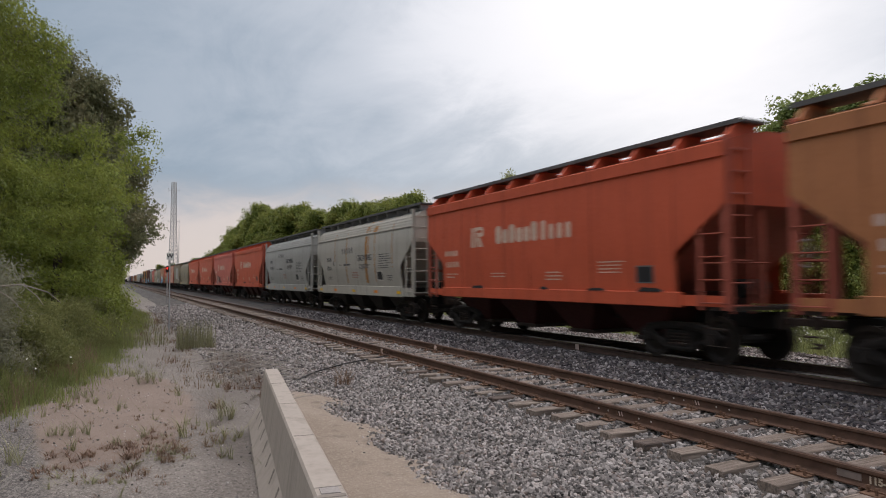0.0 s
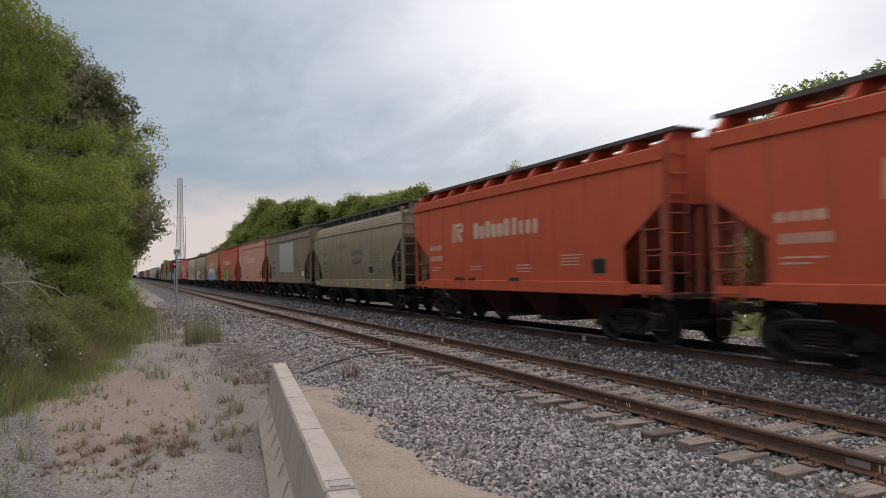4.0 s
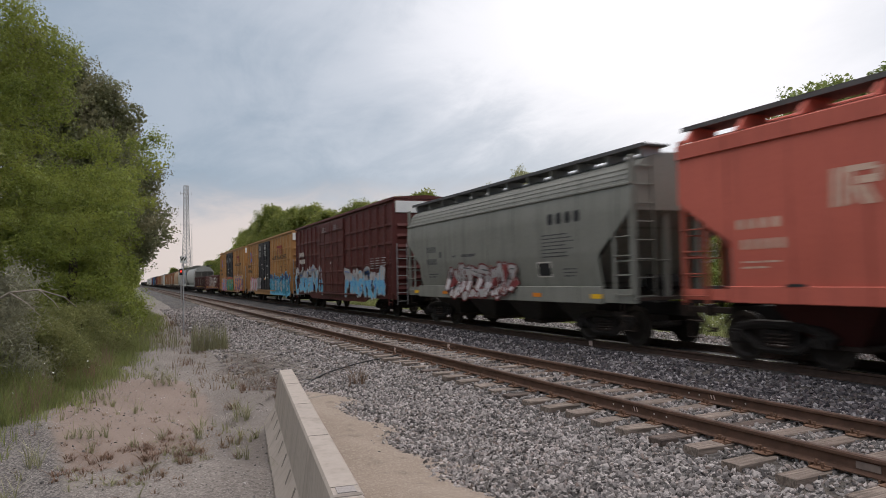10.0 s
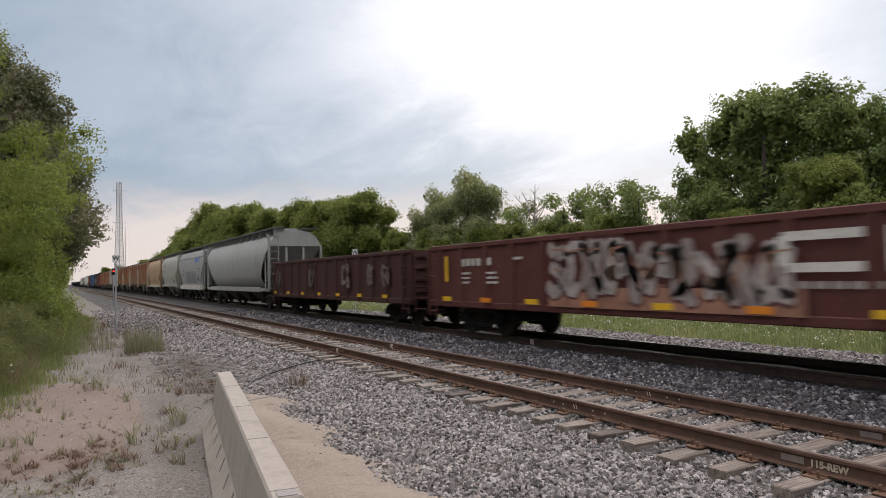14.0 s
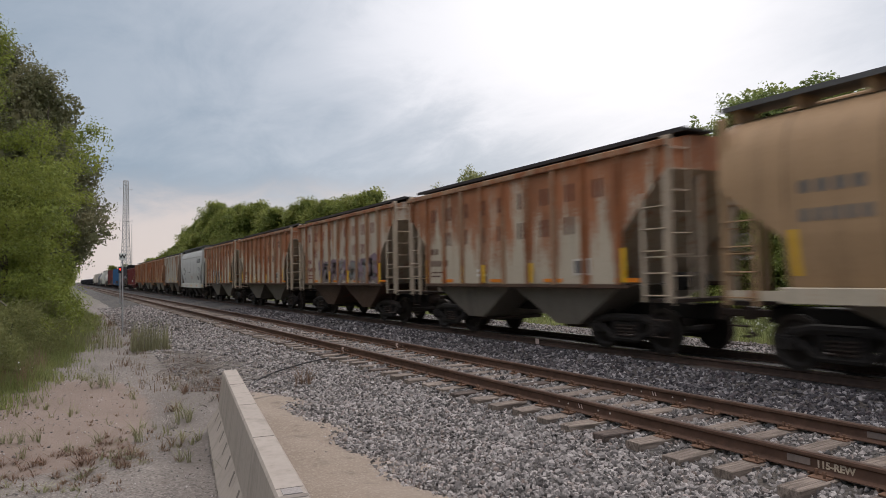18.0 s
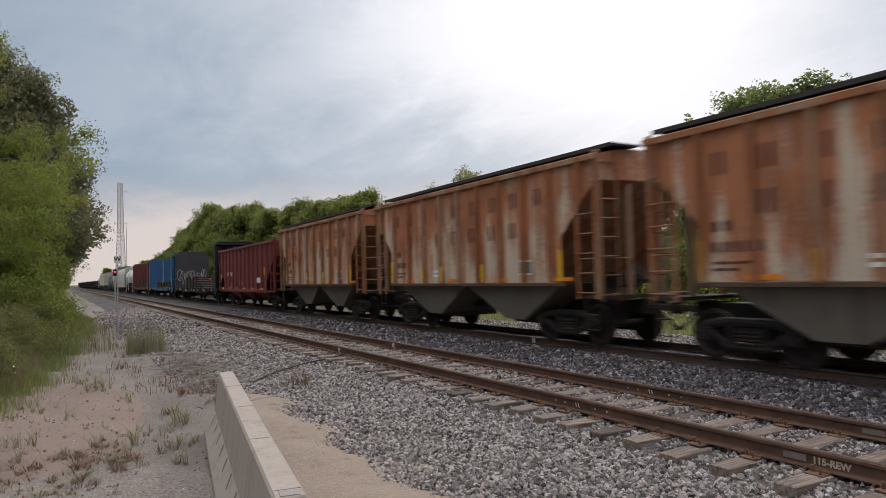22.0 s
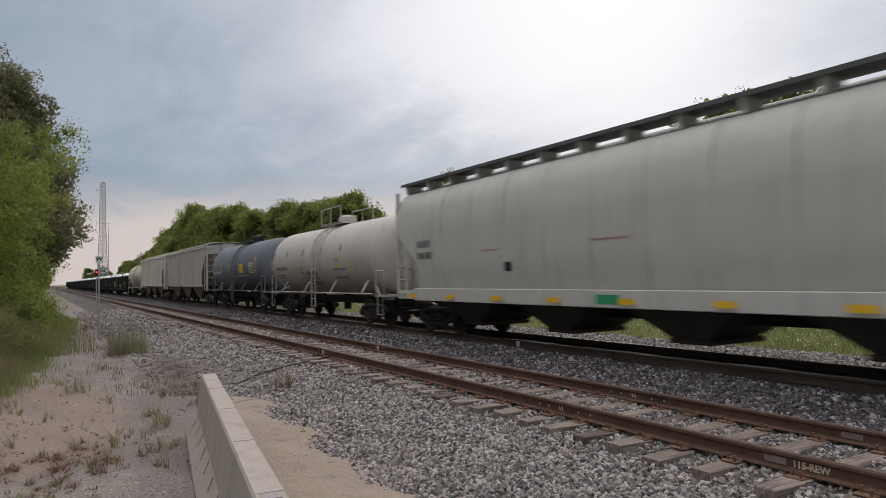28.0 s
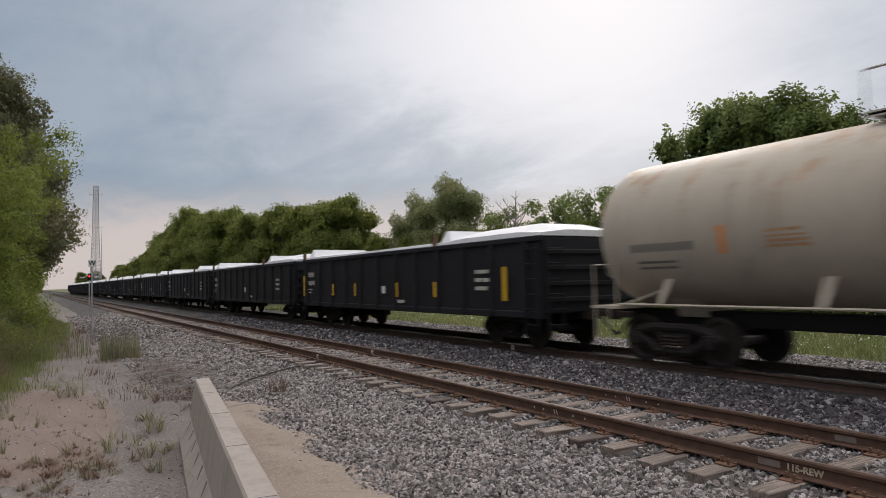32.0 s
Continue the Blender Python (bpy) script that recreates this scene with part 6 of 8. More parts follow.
def hopper(name, rear, body, label, mat, prof, z1, z2, z3, cut, bay_mat, bays=4, ribs=0, sill=(1.13, 1.44), sill_mat=None, roof=True, walkway="walkway_grey", top=None,
           brackets=11, bracket_mat=None, bay_depth=0.42, category="hopper car", walk_z=None, end_mat=None, board=(0.92, 0.36), rib_mat=None, bay_x=0.85, slope_mat=None, gear="truck_black"):
    """A hopper car. prof: (z, half width) from the sill to the ridge; the ends slope in below z3."""
    c = Car(name, rear, body, label, category, prof)
    a = body / 2
    zt = max(z for z, w in prof if w > 1.2)
    zr = prof[-1][0]
    sill_mat = sill_mat or mat
    end_mat = end_mat or mat
    levels = sorted({z for z, _ in prof if z >= z1} | {z1, z2, z3})

    def ext(z):
        return float(np.interp(z, [z1, z2, z3], [a - cut, a - cut, a]))

    s = Shape()
    rows = [(z, -c.x(z), ext(z)) for z in levels]
    for (za, wa, ea), (zb, wb, eb) in zip(rows, rows[1:]):
        if not roof and za >= zt:
            continue
        for q in (-1, 1):
            s.poly([(q * wa, -ea, za), (q * wa, ea, za), (q * wb, eb, zb), (q * wb, -eb, zb)])
            if za >= z3 - 1e-6:
                s.poly([(-wa, q * ea, za), (wa, q * ea, za), (wb, q * eb, zb), (-wb, q * eb, zb)])
    body_ob = part("body", s, mat, c.ob, smooth=True)
    w3, w1 = -c.x(z3), -c.x(z1)
    for q in (-1, 1):
        y1 = a - cut - (z3 - z1) * 0.55
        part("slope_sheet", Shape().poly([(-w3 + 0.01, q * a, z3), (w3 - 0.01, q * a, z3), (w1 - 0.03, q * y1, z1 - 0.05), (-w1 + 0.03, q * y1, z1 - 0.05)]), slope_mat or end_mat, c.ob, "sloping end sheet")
        part("end_platform", Shape().box(-1.5, 1.5, q * a - 0.55 if q > 0 else -a - 0.05, a + 0.05 if q > 0 else -a + 0.55, 1.10, 1.17), "truck_brown", c.ob)
        part("end_post", Shape().box(-0.55, -0.43, q * (a - 0.12) - 0.05, q * (a - 0.12) + 0.05, 1.17, z3), end_mat, c.ob)
        part("end_post", Shape().box(0.43, 0.55, q * (a - 0.12) - 0.05, q * (a - 0.12) + 0.05, 1.17, z3), end_mat, c.ob)
        for sx in (-1, 1):
            part("corner_post", Shape().box(sx * 1.515 - 0.05, sx * 1.515 + 0.05, q * (a - 0.06) - 0.065, q * (a - 0.06) + 0.065, 1.1, (zt + 0.10) if sx < 0 else z3 + 0.05, 0.012), end_mat, c.ob)
        # ladder on the camera's side
        y0 = -a + 0.18 if q < 0 else a - 0.62
        put("side_ladder", stub_ladder_mesh(1.10, min(z3 - 0.35, 3.3)), end_mat, c.ob, at=pose(-1.555, q * (a - 0.05), 0, 0, 0, 0 if q < 0 else 0) @ Matrix.Diagonal((1, -q, 1, 1)))
        put("end_ladder", end_ladder_mesh(1.05, zt + 0.1, 0.5, 0.42), end_mat, c.ob, at=pose(-1.48, q * (a + 0.03), 0))
        part("step", Shape().tube([(-1.5, q * (a - 0.1), 1.1), (-1.5, q * (a - 0.1), 0.42), (-1.5, q * (a - 0.5), 0.42), (-1.5, q * (a - 0.5), 1.1)], 0.02, 5).tube([(-1.5, q * (a - 0.1), 0.75), (-1.5, q * (a - 0.5), 0.75)], 0.018, 5), "truck_brown", c.ob, "grimy dark step")
        part("hand_rail", Shape().tube([(-1.52, q * (a - 0.62), 2.0), (-1.56, q * (a + 0.02), 2.0), (-0.5, q * (a + 0.02), 2.0)], 0.016, 5), end_mat, c.ob)
    put("brake_wheel", cached("brake_wheel", m_brake_wheel), "steel_grey", c.ob, at=pose(0.6, -a - 0.05, 2.2))
    part("air_tank", Shape().tube([(-0.3, -a + 0.9, 1.5), (0.5, -a + 0.9, 1.5)], 0.2, 10), "under_black", c.ob)
    c.sill = sill[1] - 0.005 if sill else None
    for sx in (-1, 1):
        if sill:
            part("side_sill", Shape().box(sx * 1.55 - 0.05, sx * 1.55 + 0.05, -a + cut - 0.1, a - cut + 0.1, sill[0], sill[1], 0.015).box(sx * 1.5 - 0.045, sx * 1.5 + 0.045, -a, a, sill[0] + 0.04, sill[1] - 0.06), sill_mat, c.ob)
    # hopper bays
    n = bays
    y0, y1 = -a + cut + 0.25, a - cut - 0.25
    for k in range(n):
        ya, yb = y0 + (y1 - y0) * k / n, y0 + (y1 - y0) * (k + 1) / n
        m, hw = (ya + yb) / 2, (yb - ya) / 2
        t = min(0.4, hw * 0.45)
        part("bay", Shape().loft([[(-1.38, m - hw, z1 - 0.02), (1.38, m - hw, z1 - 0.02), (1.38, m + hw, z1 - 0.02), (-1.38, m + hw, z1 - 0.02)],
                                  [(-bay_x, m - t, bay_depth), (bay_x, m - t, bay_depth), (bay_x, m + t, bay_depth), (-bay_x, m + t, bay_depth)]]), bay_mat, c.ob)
        part("outlet_gate", Shape().box(-0.85, 0.85, m - t - 0.12, m + t + 0.12, bay_depth - 0.1, bay_depth, 0.02), "truck_brown", c.ob)
    if ribs:
        zs = [z for z, w in prof]
        for k in range(ribs):
            y = (k - (ribs - 1) / 2) * 1.06 if ribs == 11 else -a + 0.28 + (2 * a - 0.56) * k / (ribs - 1)
            lo = z1 if abs(y) < a - cut else float(np.interp(a - abs(y), [0, cut], [z3, z2]))
            w = -c.x((lo + zt) / 2)
            for sx in (-1,):
                part("side_post", Shape().loft([[(sx * w, y - 0.06, lo), (sx * (w + 0.09), y - 0.04, lo), (sx * (w + 0.09), y + 0.04, lo), (sx * w, y + 0.06, lo)],
                                                [(sx * w, y - 0.06, zt - 0.03), (sx * (w + 0.09), y - 0.04, zt - 0.06), (sx * (w + 0.09), y + 0.04, zt - 0.06), (sx * w, y + 0.06, zt - 0.03)]]), rib_mat or mat, c.ob)
        part("top_chord", Shape().box(-w - 0.085, -w + 0.02, -a - 0.02, a + 0.02, zt - 0.12, zt + 0.02, 0.015), top or mat, c.ob)
    if roof:
        wz = walk_z or zr + 0.10
        for sx in (-1, 1):
            part("running_board", Shape().box(sx * board[0] - board[1], sx * board[0] + board[1], -a - 0.15, a + 0.15, wz, wz + 0.045).box(sx * (board[0] + board[1]) - 0.015, sx * (board[0] + board[1]) + 0.015, -a - 0.15, a + 0.15, wz - 0.03, wz + 0.06), walkway, c.ob)
        part("hatch_cover", Shape().box(-0.33, 0.33, -a + 0.5, a - 0.5, zr - 0.01, zr + 0.13, 0.03), bracket_mat or mat, c.ob)
        for k in range(brackets):
            y = -a + 0.1 + (2 * a - 0.2) * k / max(1, brackets - 1)
            wtop = -c.x(zt)
            part("roof_bracket", Shape().loft([[(-wtop * 0.95, y - 0.05, zt + 0.05), (-wtop * 0.95, y + 0.05, zt + 0.05), (-1.22, y + 0.05, wz), (-1.22, y - 0.05, wz)],
                                               [(-0.62, y - 0.05, zr - 0.06), (-0.62, y + 0.05, zr - 0.06), (-0.62, y + 0.05, wz), (-0.62, y - 0.05, wz)]]), bracket_mat or mat, c.ob)
    c.running_gear(1.75, gear=gear)
    return c


POTASH = [(1.44, 1.55), (2.3, 1.59), (3.1, 1.60), (3.98, 1.58), (4.29, 1.56), (4.50, 0.85), (4.56, 0.30)]
ROUND = [(1.39, 1.44), (1.8, 1.53), (2.3, 1.59), (3.2, 1.60), (3.75, 1.56), (4.10, 1.42), (4.30, 1.22), (4.44, 0.85), (4.50, 0.30)]
FLAT = [(1.45, 1.57), (3.0, 1.57), (4.28, 1.57), (4.42, 0.95), (4.46, 0.30)]


def potash(rear, mat, body=13.15, label="", letters="peach_letter"):
    c = hopper("covered_hopper", rear, body, label or "red covered hopper car with white lettering and sloping ends", mat, POTASH, 1.44, 2.25, 3.1, 1.25, "bay_red_shaded", 4, 0, bracket_mat=mat, slope_mat="potash_end_shaded", end_mat="potash_end_shaded")
    part("top_band", Shape().box(-1.625, -1.575, -body / 2, body / 2, 3.99, 4.28, 0.012), mat, c.ob)
    for k, (u0, w0, z0, h0, sl) in enumerate(((3.28, 0.11, 2.70, 0.62, 0.03), (3.44, 0.09, 2.70, 0.60, 0.03), (3.58, 0.07, 2.72, 0.58, 0.03), (3.50, 0.52, 3.22, 0.10, 0.0), (3.72, 0.34, 3.02, 0.12, 0.0), (3.98, 0.10, 3.04, 0.22, 0.03), (3.80, 0.12, 2.70, 0.30, -0.16), (3.96, 0.09, 2.70, 0.30, -0.16))):
        c.sign("logo", u0, z0, w0, h0, letters, "plain emblem bars", 0.006 + 0.0006 * k, slant=sl)
    c.word(4.82, 2.74, 6, 0.375, 0.41, letters, "bold lettering as plain blocks", 0.16, tall=(0, 2, 5))
    pale = letters
    c.word(7.18, 2.74, 4, 0.36, 0.40, pale, "thin worn lettering as plain blocks", 0.30, True, tall=(0,))
    c.word(1.43, 2.47, 4, 0.25, 0.19, letters, "white letters as plain bars", 0.25, True)
    c.word(1.50, 2.10, 5, 0.20, 0.19, letters, "white figures as plain bars", 0.25, True)
    c.lines(1.5, 1.86, 0.8, 2, pale, 0.035, 0.1)
    c.lines(4.5, 1.86, 1.0, 2, pale, 0.035, 0.09)
    c.lines(7.35, 1.86, 0.8, 3, pale, 0.035, 0.09)
    c.lines(9.5, 2.08, 0.95, 4, pale, 0.03, 0.08)
    c.sign("placard_frame", 10.74, 1.61, 0.52, 0.38, "grey_letter", "grey placard frame")
    c.sign("placard", 10.77, 1.64, 0.46, 0.32, "black_mark", "small dark placard", 0.010)
    # dark lumps of dirt along the sill
    r = random.Random(int(rear))
    for k in range(4):
        u0 = 1.8 + r.uniform(0, 9.0)
        w0, h0 = r.uniform(0.3, 0.9), r.uniform(0.05, 0.12)
        part("dirt_lump", Shape().loft([[(-1.61, c.y(u0 + w0 * f), 1.435), (-1.53, c.y(u0 + w0 * f), 1.435), (-1.53, c.y(u0 + w0 * f), 1.44 + h0 * g), (-1.59, c.y(u0 + w0 * f), 1.44 + h0 * g)]
                                        for f, g in ((0, 0.15), (0.2, r.uniform(0.5, 1)), (0.5, r.uniform(0.6, 1)), (0.8, r.uniform(0.4, 1)), (1, 0.15))]), "under_black", c.ob, "dark caked dirt")
    return c


def agrium(rear, mat, body, label, dark="dark_letter", sill_mat=None, marks=True, zoff=0.0, brand=True, second="grey_letter"):
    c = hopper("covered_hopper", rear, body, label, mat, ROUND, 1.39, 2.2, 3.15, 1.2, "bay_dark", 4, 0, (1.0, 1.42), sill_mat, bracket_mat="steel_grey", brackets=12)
    for z in (3.86, 3.98, 4.10):
        part("roof_bead", Shape().box(c.x(z) - 0.008, c.x(z) + 0.01, -body / 2, body / 2, z, z + 0.022), mat, c.ob)
    dz = zoff
    if brand:
        c.word(4.55, 2.96 + dz, 5, 0.36, 0.28, "soft_letter", "brand name as plain bars", 0.3, True)
        c.text("GROWING", 7.85, 2.68 + dz, 0.39, dark, "dark printed word", 0.008)
        c.text("together", 7.85, 2.34 + dz, 0.42, second, "thin printed word", 0.003)
    c.word(1.95, 2.62 + dz, 4, 0.21, 0.22, dark, "dark letters as plain bars", 0.25, True)
    c.word(1.95, 2.18 + dz, 5, 0.18, 0.22, dark, "dark figures as plain bars", 0.25, True)
    c.lines(2.0, 1.82, 0.8, 2, dark, 0.035, 0.1)
    c.sign("small_plate", 3.05, 2.42, 0.16, 0.22, dark, "small dark plate")
    c.lines(4.1, 2.40, 0.3, 1, dark, 0.06)
    c.lines(4.8, 2.38, 1.2, 1, dark, 0.09)
    c.lines(6.0, 2.02, 1.05, 4, "faint_red", 0.035, 0.075)
    c.lines(9.7, 2.76, 1.5, 7, dark, 0.03, 0.095)
    c.sign("placard_frame", 9.4, 1.66, 0.66, 0.42, "white_letter", "pale placard frame")
    c.sign("placard", 9.45, 1.70, 0.56, 0.34, "black_mark", "small dark placard", 0.010)
    c.lines(10.6, 1.85, 0.6, 3, dark, 0.03, 0.09)
    part("top_lip", Shape().box(c.x(3.75) - 0.035, c.x(3.75) + 0.03, -body / 2, body / 2, 3.72, 3.78, 0.01), mat, c.ob)
    if marks:
        for k, u in enumerate((0.7, 3.3, 6.2, 9.2, 11.8)):
            c.sign("reflector", u, 1.13, 0.42, 0.11, "yellow_mark" if k % 2 == 0 else "orange_mark", "yellow reflector strip", 0.006)
    return c


def rib_hopper(rear, mat, body, label, bay, ribs=11, bays=2, letters="maroon_letter", words=True, yellow=True, seed=0):
    ends = {"wc_pale": "end_rust", "wc_rust_more": "wc_rib"}.get(mat, "end_pale") if words else None
    c = hopper("covered_hopper", rear, body, label, mat, FLAT, 1.45, 2.55, 3.75, 1.2 if words else 1.55, bay, bays, ribs, (1.37, 1.47), "bay_rusty" if words else mat, bracket_mat="walkway_grey", brackets=0, top="wc_rib" if mat.startswith(("wc_rust", "wc_patchy")) else mat, bay_depth=0.50, board=(0.75, 0.42), walk_z=4.50, walkway="walkway_dark" if words else mat, bay_x=1.2, slope_mat=ends, end_mat=ends, gear="truck_black" if words else "truck_grey_brown", rib_mat="wc_rib" if mat.startswith(("wc_rust", "wc_patchy")) else None)
    if words:
        for i in range(9):
            c.word(1.55 + i * (7.5 * body / 89.0), 3.36, 2, 0.20, 0.42, letters, "worn lettering as plain bars", 0.42, True)
        for i in range(7):
            c.word(2.45 + i * (7.5 * body / 89.0), 2.60, 2, 0.20, 0.42, letters, "worn lettering as plain bars", 0.42, True)
    c.word(1.5, 2.35, 2, 0.26, 0.20, letters, "worn figures as plain bars", 0.2, True)
    c.word(1.5, 1.98, 5, 0.22, 0.20, letters, "worn figures as plain bars", 0.2, True)
    c.lines(1.5, 1.78, 0.8, 2, letters, 0.05, 0.12)
    c.lines(4.2, 1.80, 0.5, 2, "white_mark", 0.07, 0.13)
    k = body / 11.2
    if words:
        c.sign("placard_frame", 8.40 * k, 1.66, 0.56, 0.38, "white_letter", "pale placard frame", 0.01)
        c.sign("placard", 8.45 * k, 1.71, 0.46, 0.28, "grey_letter", "small dark placard", 0.014)
    if yellow:
        for u in (1.25, 3.4, 4.6, 6.8, 10.0):
            c.sign("reflector", u * body / 11.2, 1.50, 0.13, 0.72 if u < 2 or u > 9 else 0.48, "yellow_mark", "yellow reflector strip", 0.08)
        for u in (2.2, 5.0, 7.4, 9.9):
            c.sign("reflector", u * body / 11.4, 1.50, 0.7, 0.09, "orange_mark", "orange reflector strip", 0.012)
    return c


def boxcar(rear, mat, body, door_mat, label, rails=True, top="white_mark", posts=19):
    prof = [(0.95, 1.55), (4.9, 1.55)]
    c = Car("boxcar", rear, body, label, "boxcar", prof)
    a = body / 2
    part("body", Shape().box(-1.55, 1.55, -a, a, 1.0, 5.12, 0.02), mat, c.ob)
    part("roof", Shape().loft([[(-1.6, y, 5.125), (1.6, y, 5.125), (1.6, y, 5.19), (0, y, 5.30), (-1.6, y, 5.19)] for y in (-a - 0.02, a + 0.02)]), mat, c.ob)
    part("top_rail", Shape().box(-1.645, -1.56, -a - 0.02, a + 0.02, 5.05, 5.16, 0.015), mat, c.ob)
    d0, d1 = body * 0.335, body * 0.335 + 5.0      # door opening, counted from the rear
    for k in range(posts):
        u = 0.12 + (body - 0.24) * k / (posts - 1)
        if d0 - 0.2 < u < d1 + 0.2:
            continue
        part("side_post", Shape().loft([[(-1.55, c.y(u) - 0.1, z), (-1.63, c.y(u) - 0.065, z), (-1.63, c.y(u) + 0.065, z), (-1.55, c.y(u) + 0.1, z)] for z in (1.02, 4.94)]), mat, c.ob)
    if rails:
        for z in (2.35, 3.25, 4.05):
            for u0, u1 in ((0.1, d0), (d1, body - 0.1)):
                part("side_rail", Shape().box(-1.605, -1.55, c.y(u1), c.y(u0), z - 0.05, z + 0.05, 0.012), mat, c.ob)
    for k in range(2):
        u0 = d0 + 0.04 + k * 2.5
        dr = part("door", Shape().box(-1.66, -1.56, c.y(u0 + 2.42), c.y(u0), 1.02, 4.92, 0.02), door_mat, c.ob, "sliding plug door")
        for z in (1.5, 2.15, 3.0, 3.75, 4.4):
            part("door_ridge", Shape().box(-1.70, -1.655, c.y(u0 + 2.36), c.y(u0 + 0.06), z - 0.05, z + 0.05, 0.015), door_mat, dr)
        for u in (0.5, 1.5):
            part("lock_rod", Shape().tube([(-1.71, c.y(u0 + u), 1.1), (-1.71, c.y(u0 + u), 4.7)], 0.025, 6), door_mat, dr)
    part("side_sill", Shape().loft([[(-1.58, y, z), (-1.48, y, z), (-1.48, y, 1.03), (-1.58, y, 1.03)] for y, z in ((-a, 0.82), (-a + 3.4, 0.82), (-a + 4.2, 0.62), (a - 4.2, 0.62), (a - 3.4, 0.82), (a, 0.82))]), mat, c.ob)
    part("door_track", Shape().box(-1.70, -1.56, c.y(d1 + 2.4), c.y(d0 - 0.1), 0.92, 1.0, 0.01), mat, c.ob)
    for q in (-1, 1):
        for k in range(7):
            z = 1.25 + k * 0.45
            part("end_corrugation", Shape().loft([[(x, q * a, z - 0.12), (x, q * (a + 0.09), z), (x, q * a, z + 0.12)] for x in (-1.42, 1.42)]), mat, c.ob)
        part("end_panel", Shape().box(-1.5, 1.5, min(q * a, q * (a + 0.05)), max(q * a, q * (a + 0.05)), 4.52, 5.02, 0.01), top, c.ob, "pale panel across the top of the end")
        put("end_ladder", end_ladder_mesh(0.6, 3.2), "steel_grey", c.ob, at=pose(-1.5, q * (a + 0.12), 0))
        put("side_ladder", ladder_mesh(0.55, 3.0), mat, c.ob, at=pose(-1.66, -a + 0.1 if q < 0 else a - 0.52, 0))
        part("platform", Shape().box(-1.0, 1.0, min(q * a, q * (a + 0.42)), max(q * a, q * (a + 0.42)), 1.1, 1.15), "walkway_grey", c.ob)
    put("brake_wheel", cached("brake_wheel", m_brake_wheel), "steel_grey", c.ob, at=pose(0.6, -a - 0.2, 2.4))
    c.prof = [(0.6, 1.64), (5.0, 1.64)]
    c.running_gear(2.75)
    return c


def gondola(rear, mat, body, label, top=2.62, bottom=0.80, ribs=13, name="gondola"):
    prof = [(bottom, 1.53), (top, 1.53)]
    c = Car(name, rear, body, label, "gondola", prof)
    a = body / 2
    for sx in (-1, 1):
        part("side_wall", Shape().box(sx * 1.53 - 0.03, sx * 1.53 + 0.03, -a, a, bottom + 0.1, top - 0.06), mat, c.ob)
        part("top_chord", Shape().box(sx * 1.55 - 0.07, sx * 1.55 + 0.07, -a - 0.02, a + 0.02, top - 0.12, top + 0.02, 0.02), mat, c.ob)
        part("side_sill", Shape().box(sx * 1.53 - 0.07, sx * 1.53 + 0.07, -a, a, bottom, bottom + 0.18, 0.02), mat, c.ob)
    for q in (-1, 1):
        part("end_wall", Shape().box(-1.5, 1.5, q * a - 0.04, q * a + 0.04, bottom + 0.15, top - 0.02), mat, c.ob)
        for k in range(4):
            z = bottom + 0.45 + k * 0.38
            part("end_rib", Shape().box(-1.48, 1.48, min(q * (a + 0.03), q * (a + 0.12)), max(q * (a + 0.03), q * (a + 0.12)), z - 0.06, z + 0.06, 0.02), mat, c.ob)
        put("end_ladder", end_ladder_mesh(0.5, top - 0.1), mat, c.ob, at=pose(-1.5, q * (a + 0.16), 0))
        put("side_ladder", ladder_mesh(0.5, top - 0.2), mat, c.ob, at=pose(-1.66, -a + 0.05 if q < 0 else a - 0.47, 0))
    for k in range(ribs):
        y = -a + 0.6 + (2 * a - 1.2) * k / (ribs - 1)
        part("side_post", Shape().loft([[(-1.56, y - 0.1, z), (-1.65, y - 0.06, z), (-1.65, y + 0.06, z), (-1.56, y + 0.1, z)] for z in (bottom + 0.05, top - 0.1)]), mat, c.ob)
    part("floor", Shape().box(-1.5, 1.5, -a, a, bottom + 0.12, bottom + 0.22), "under_black", c.ob)
    put("brake_wheel", cached("brake_wheel", m_brake_wheel), "steel_grey", c.ob, at=pose(0.6, -a - 0.2, 2.0))
    c.prof = [(0.5, 1.60), (3.0, 1.60)]
    c.running_gear(2.0)
    return c


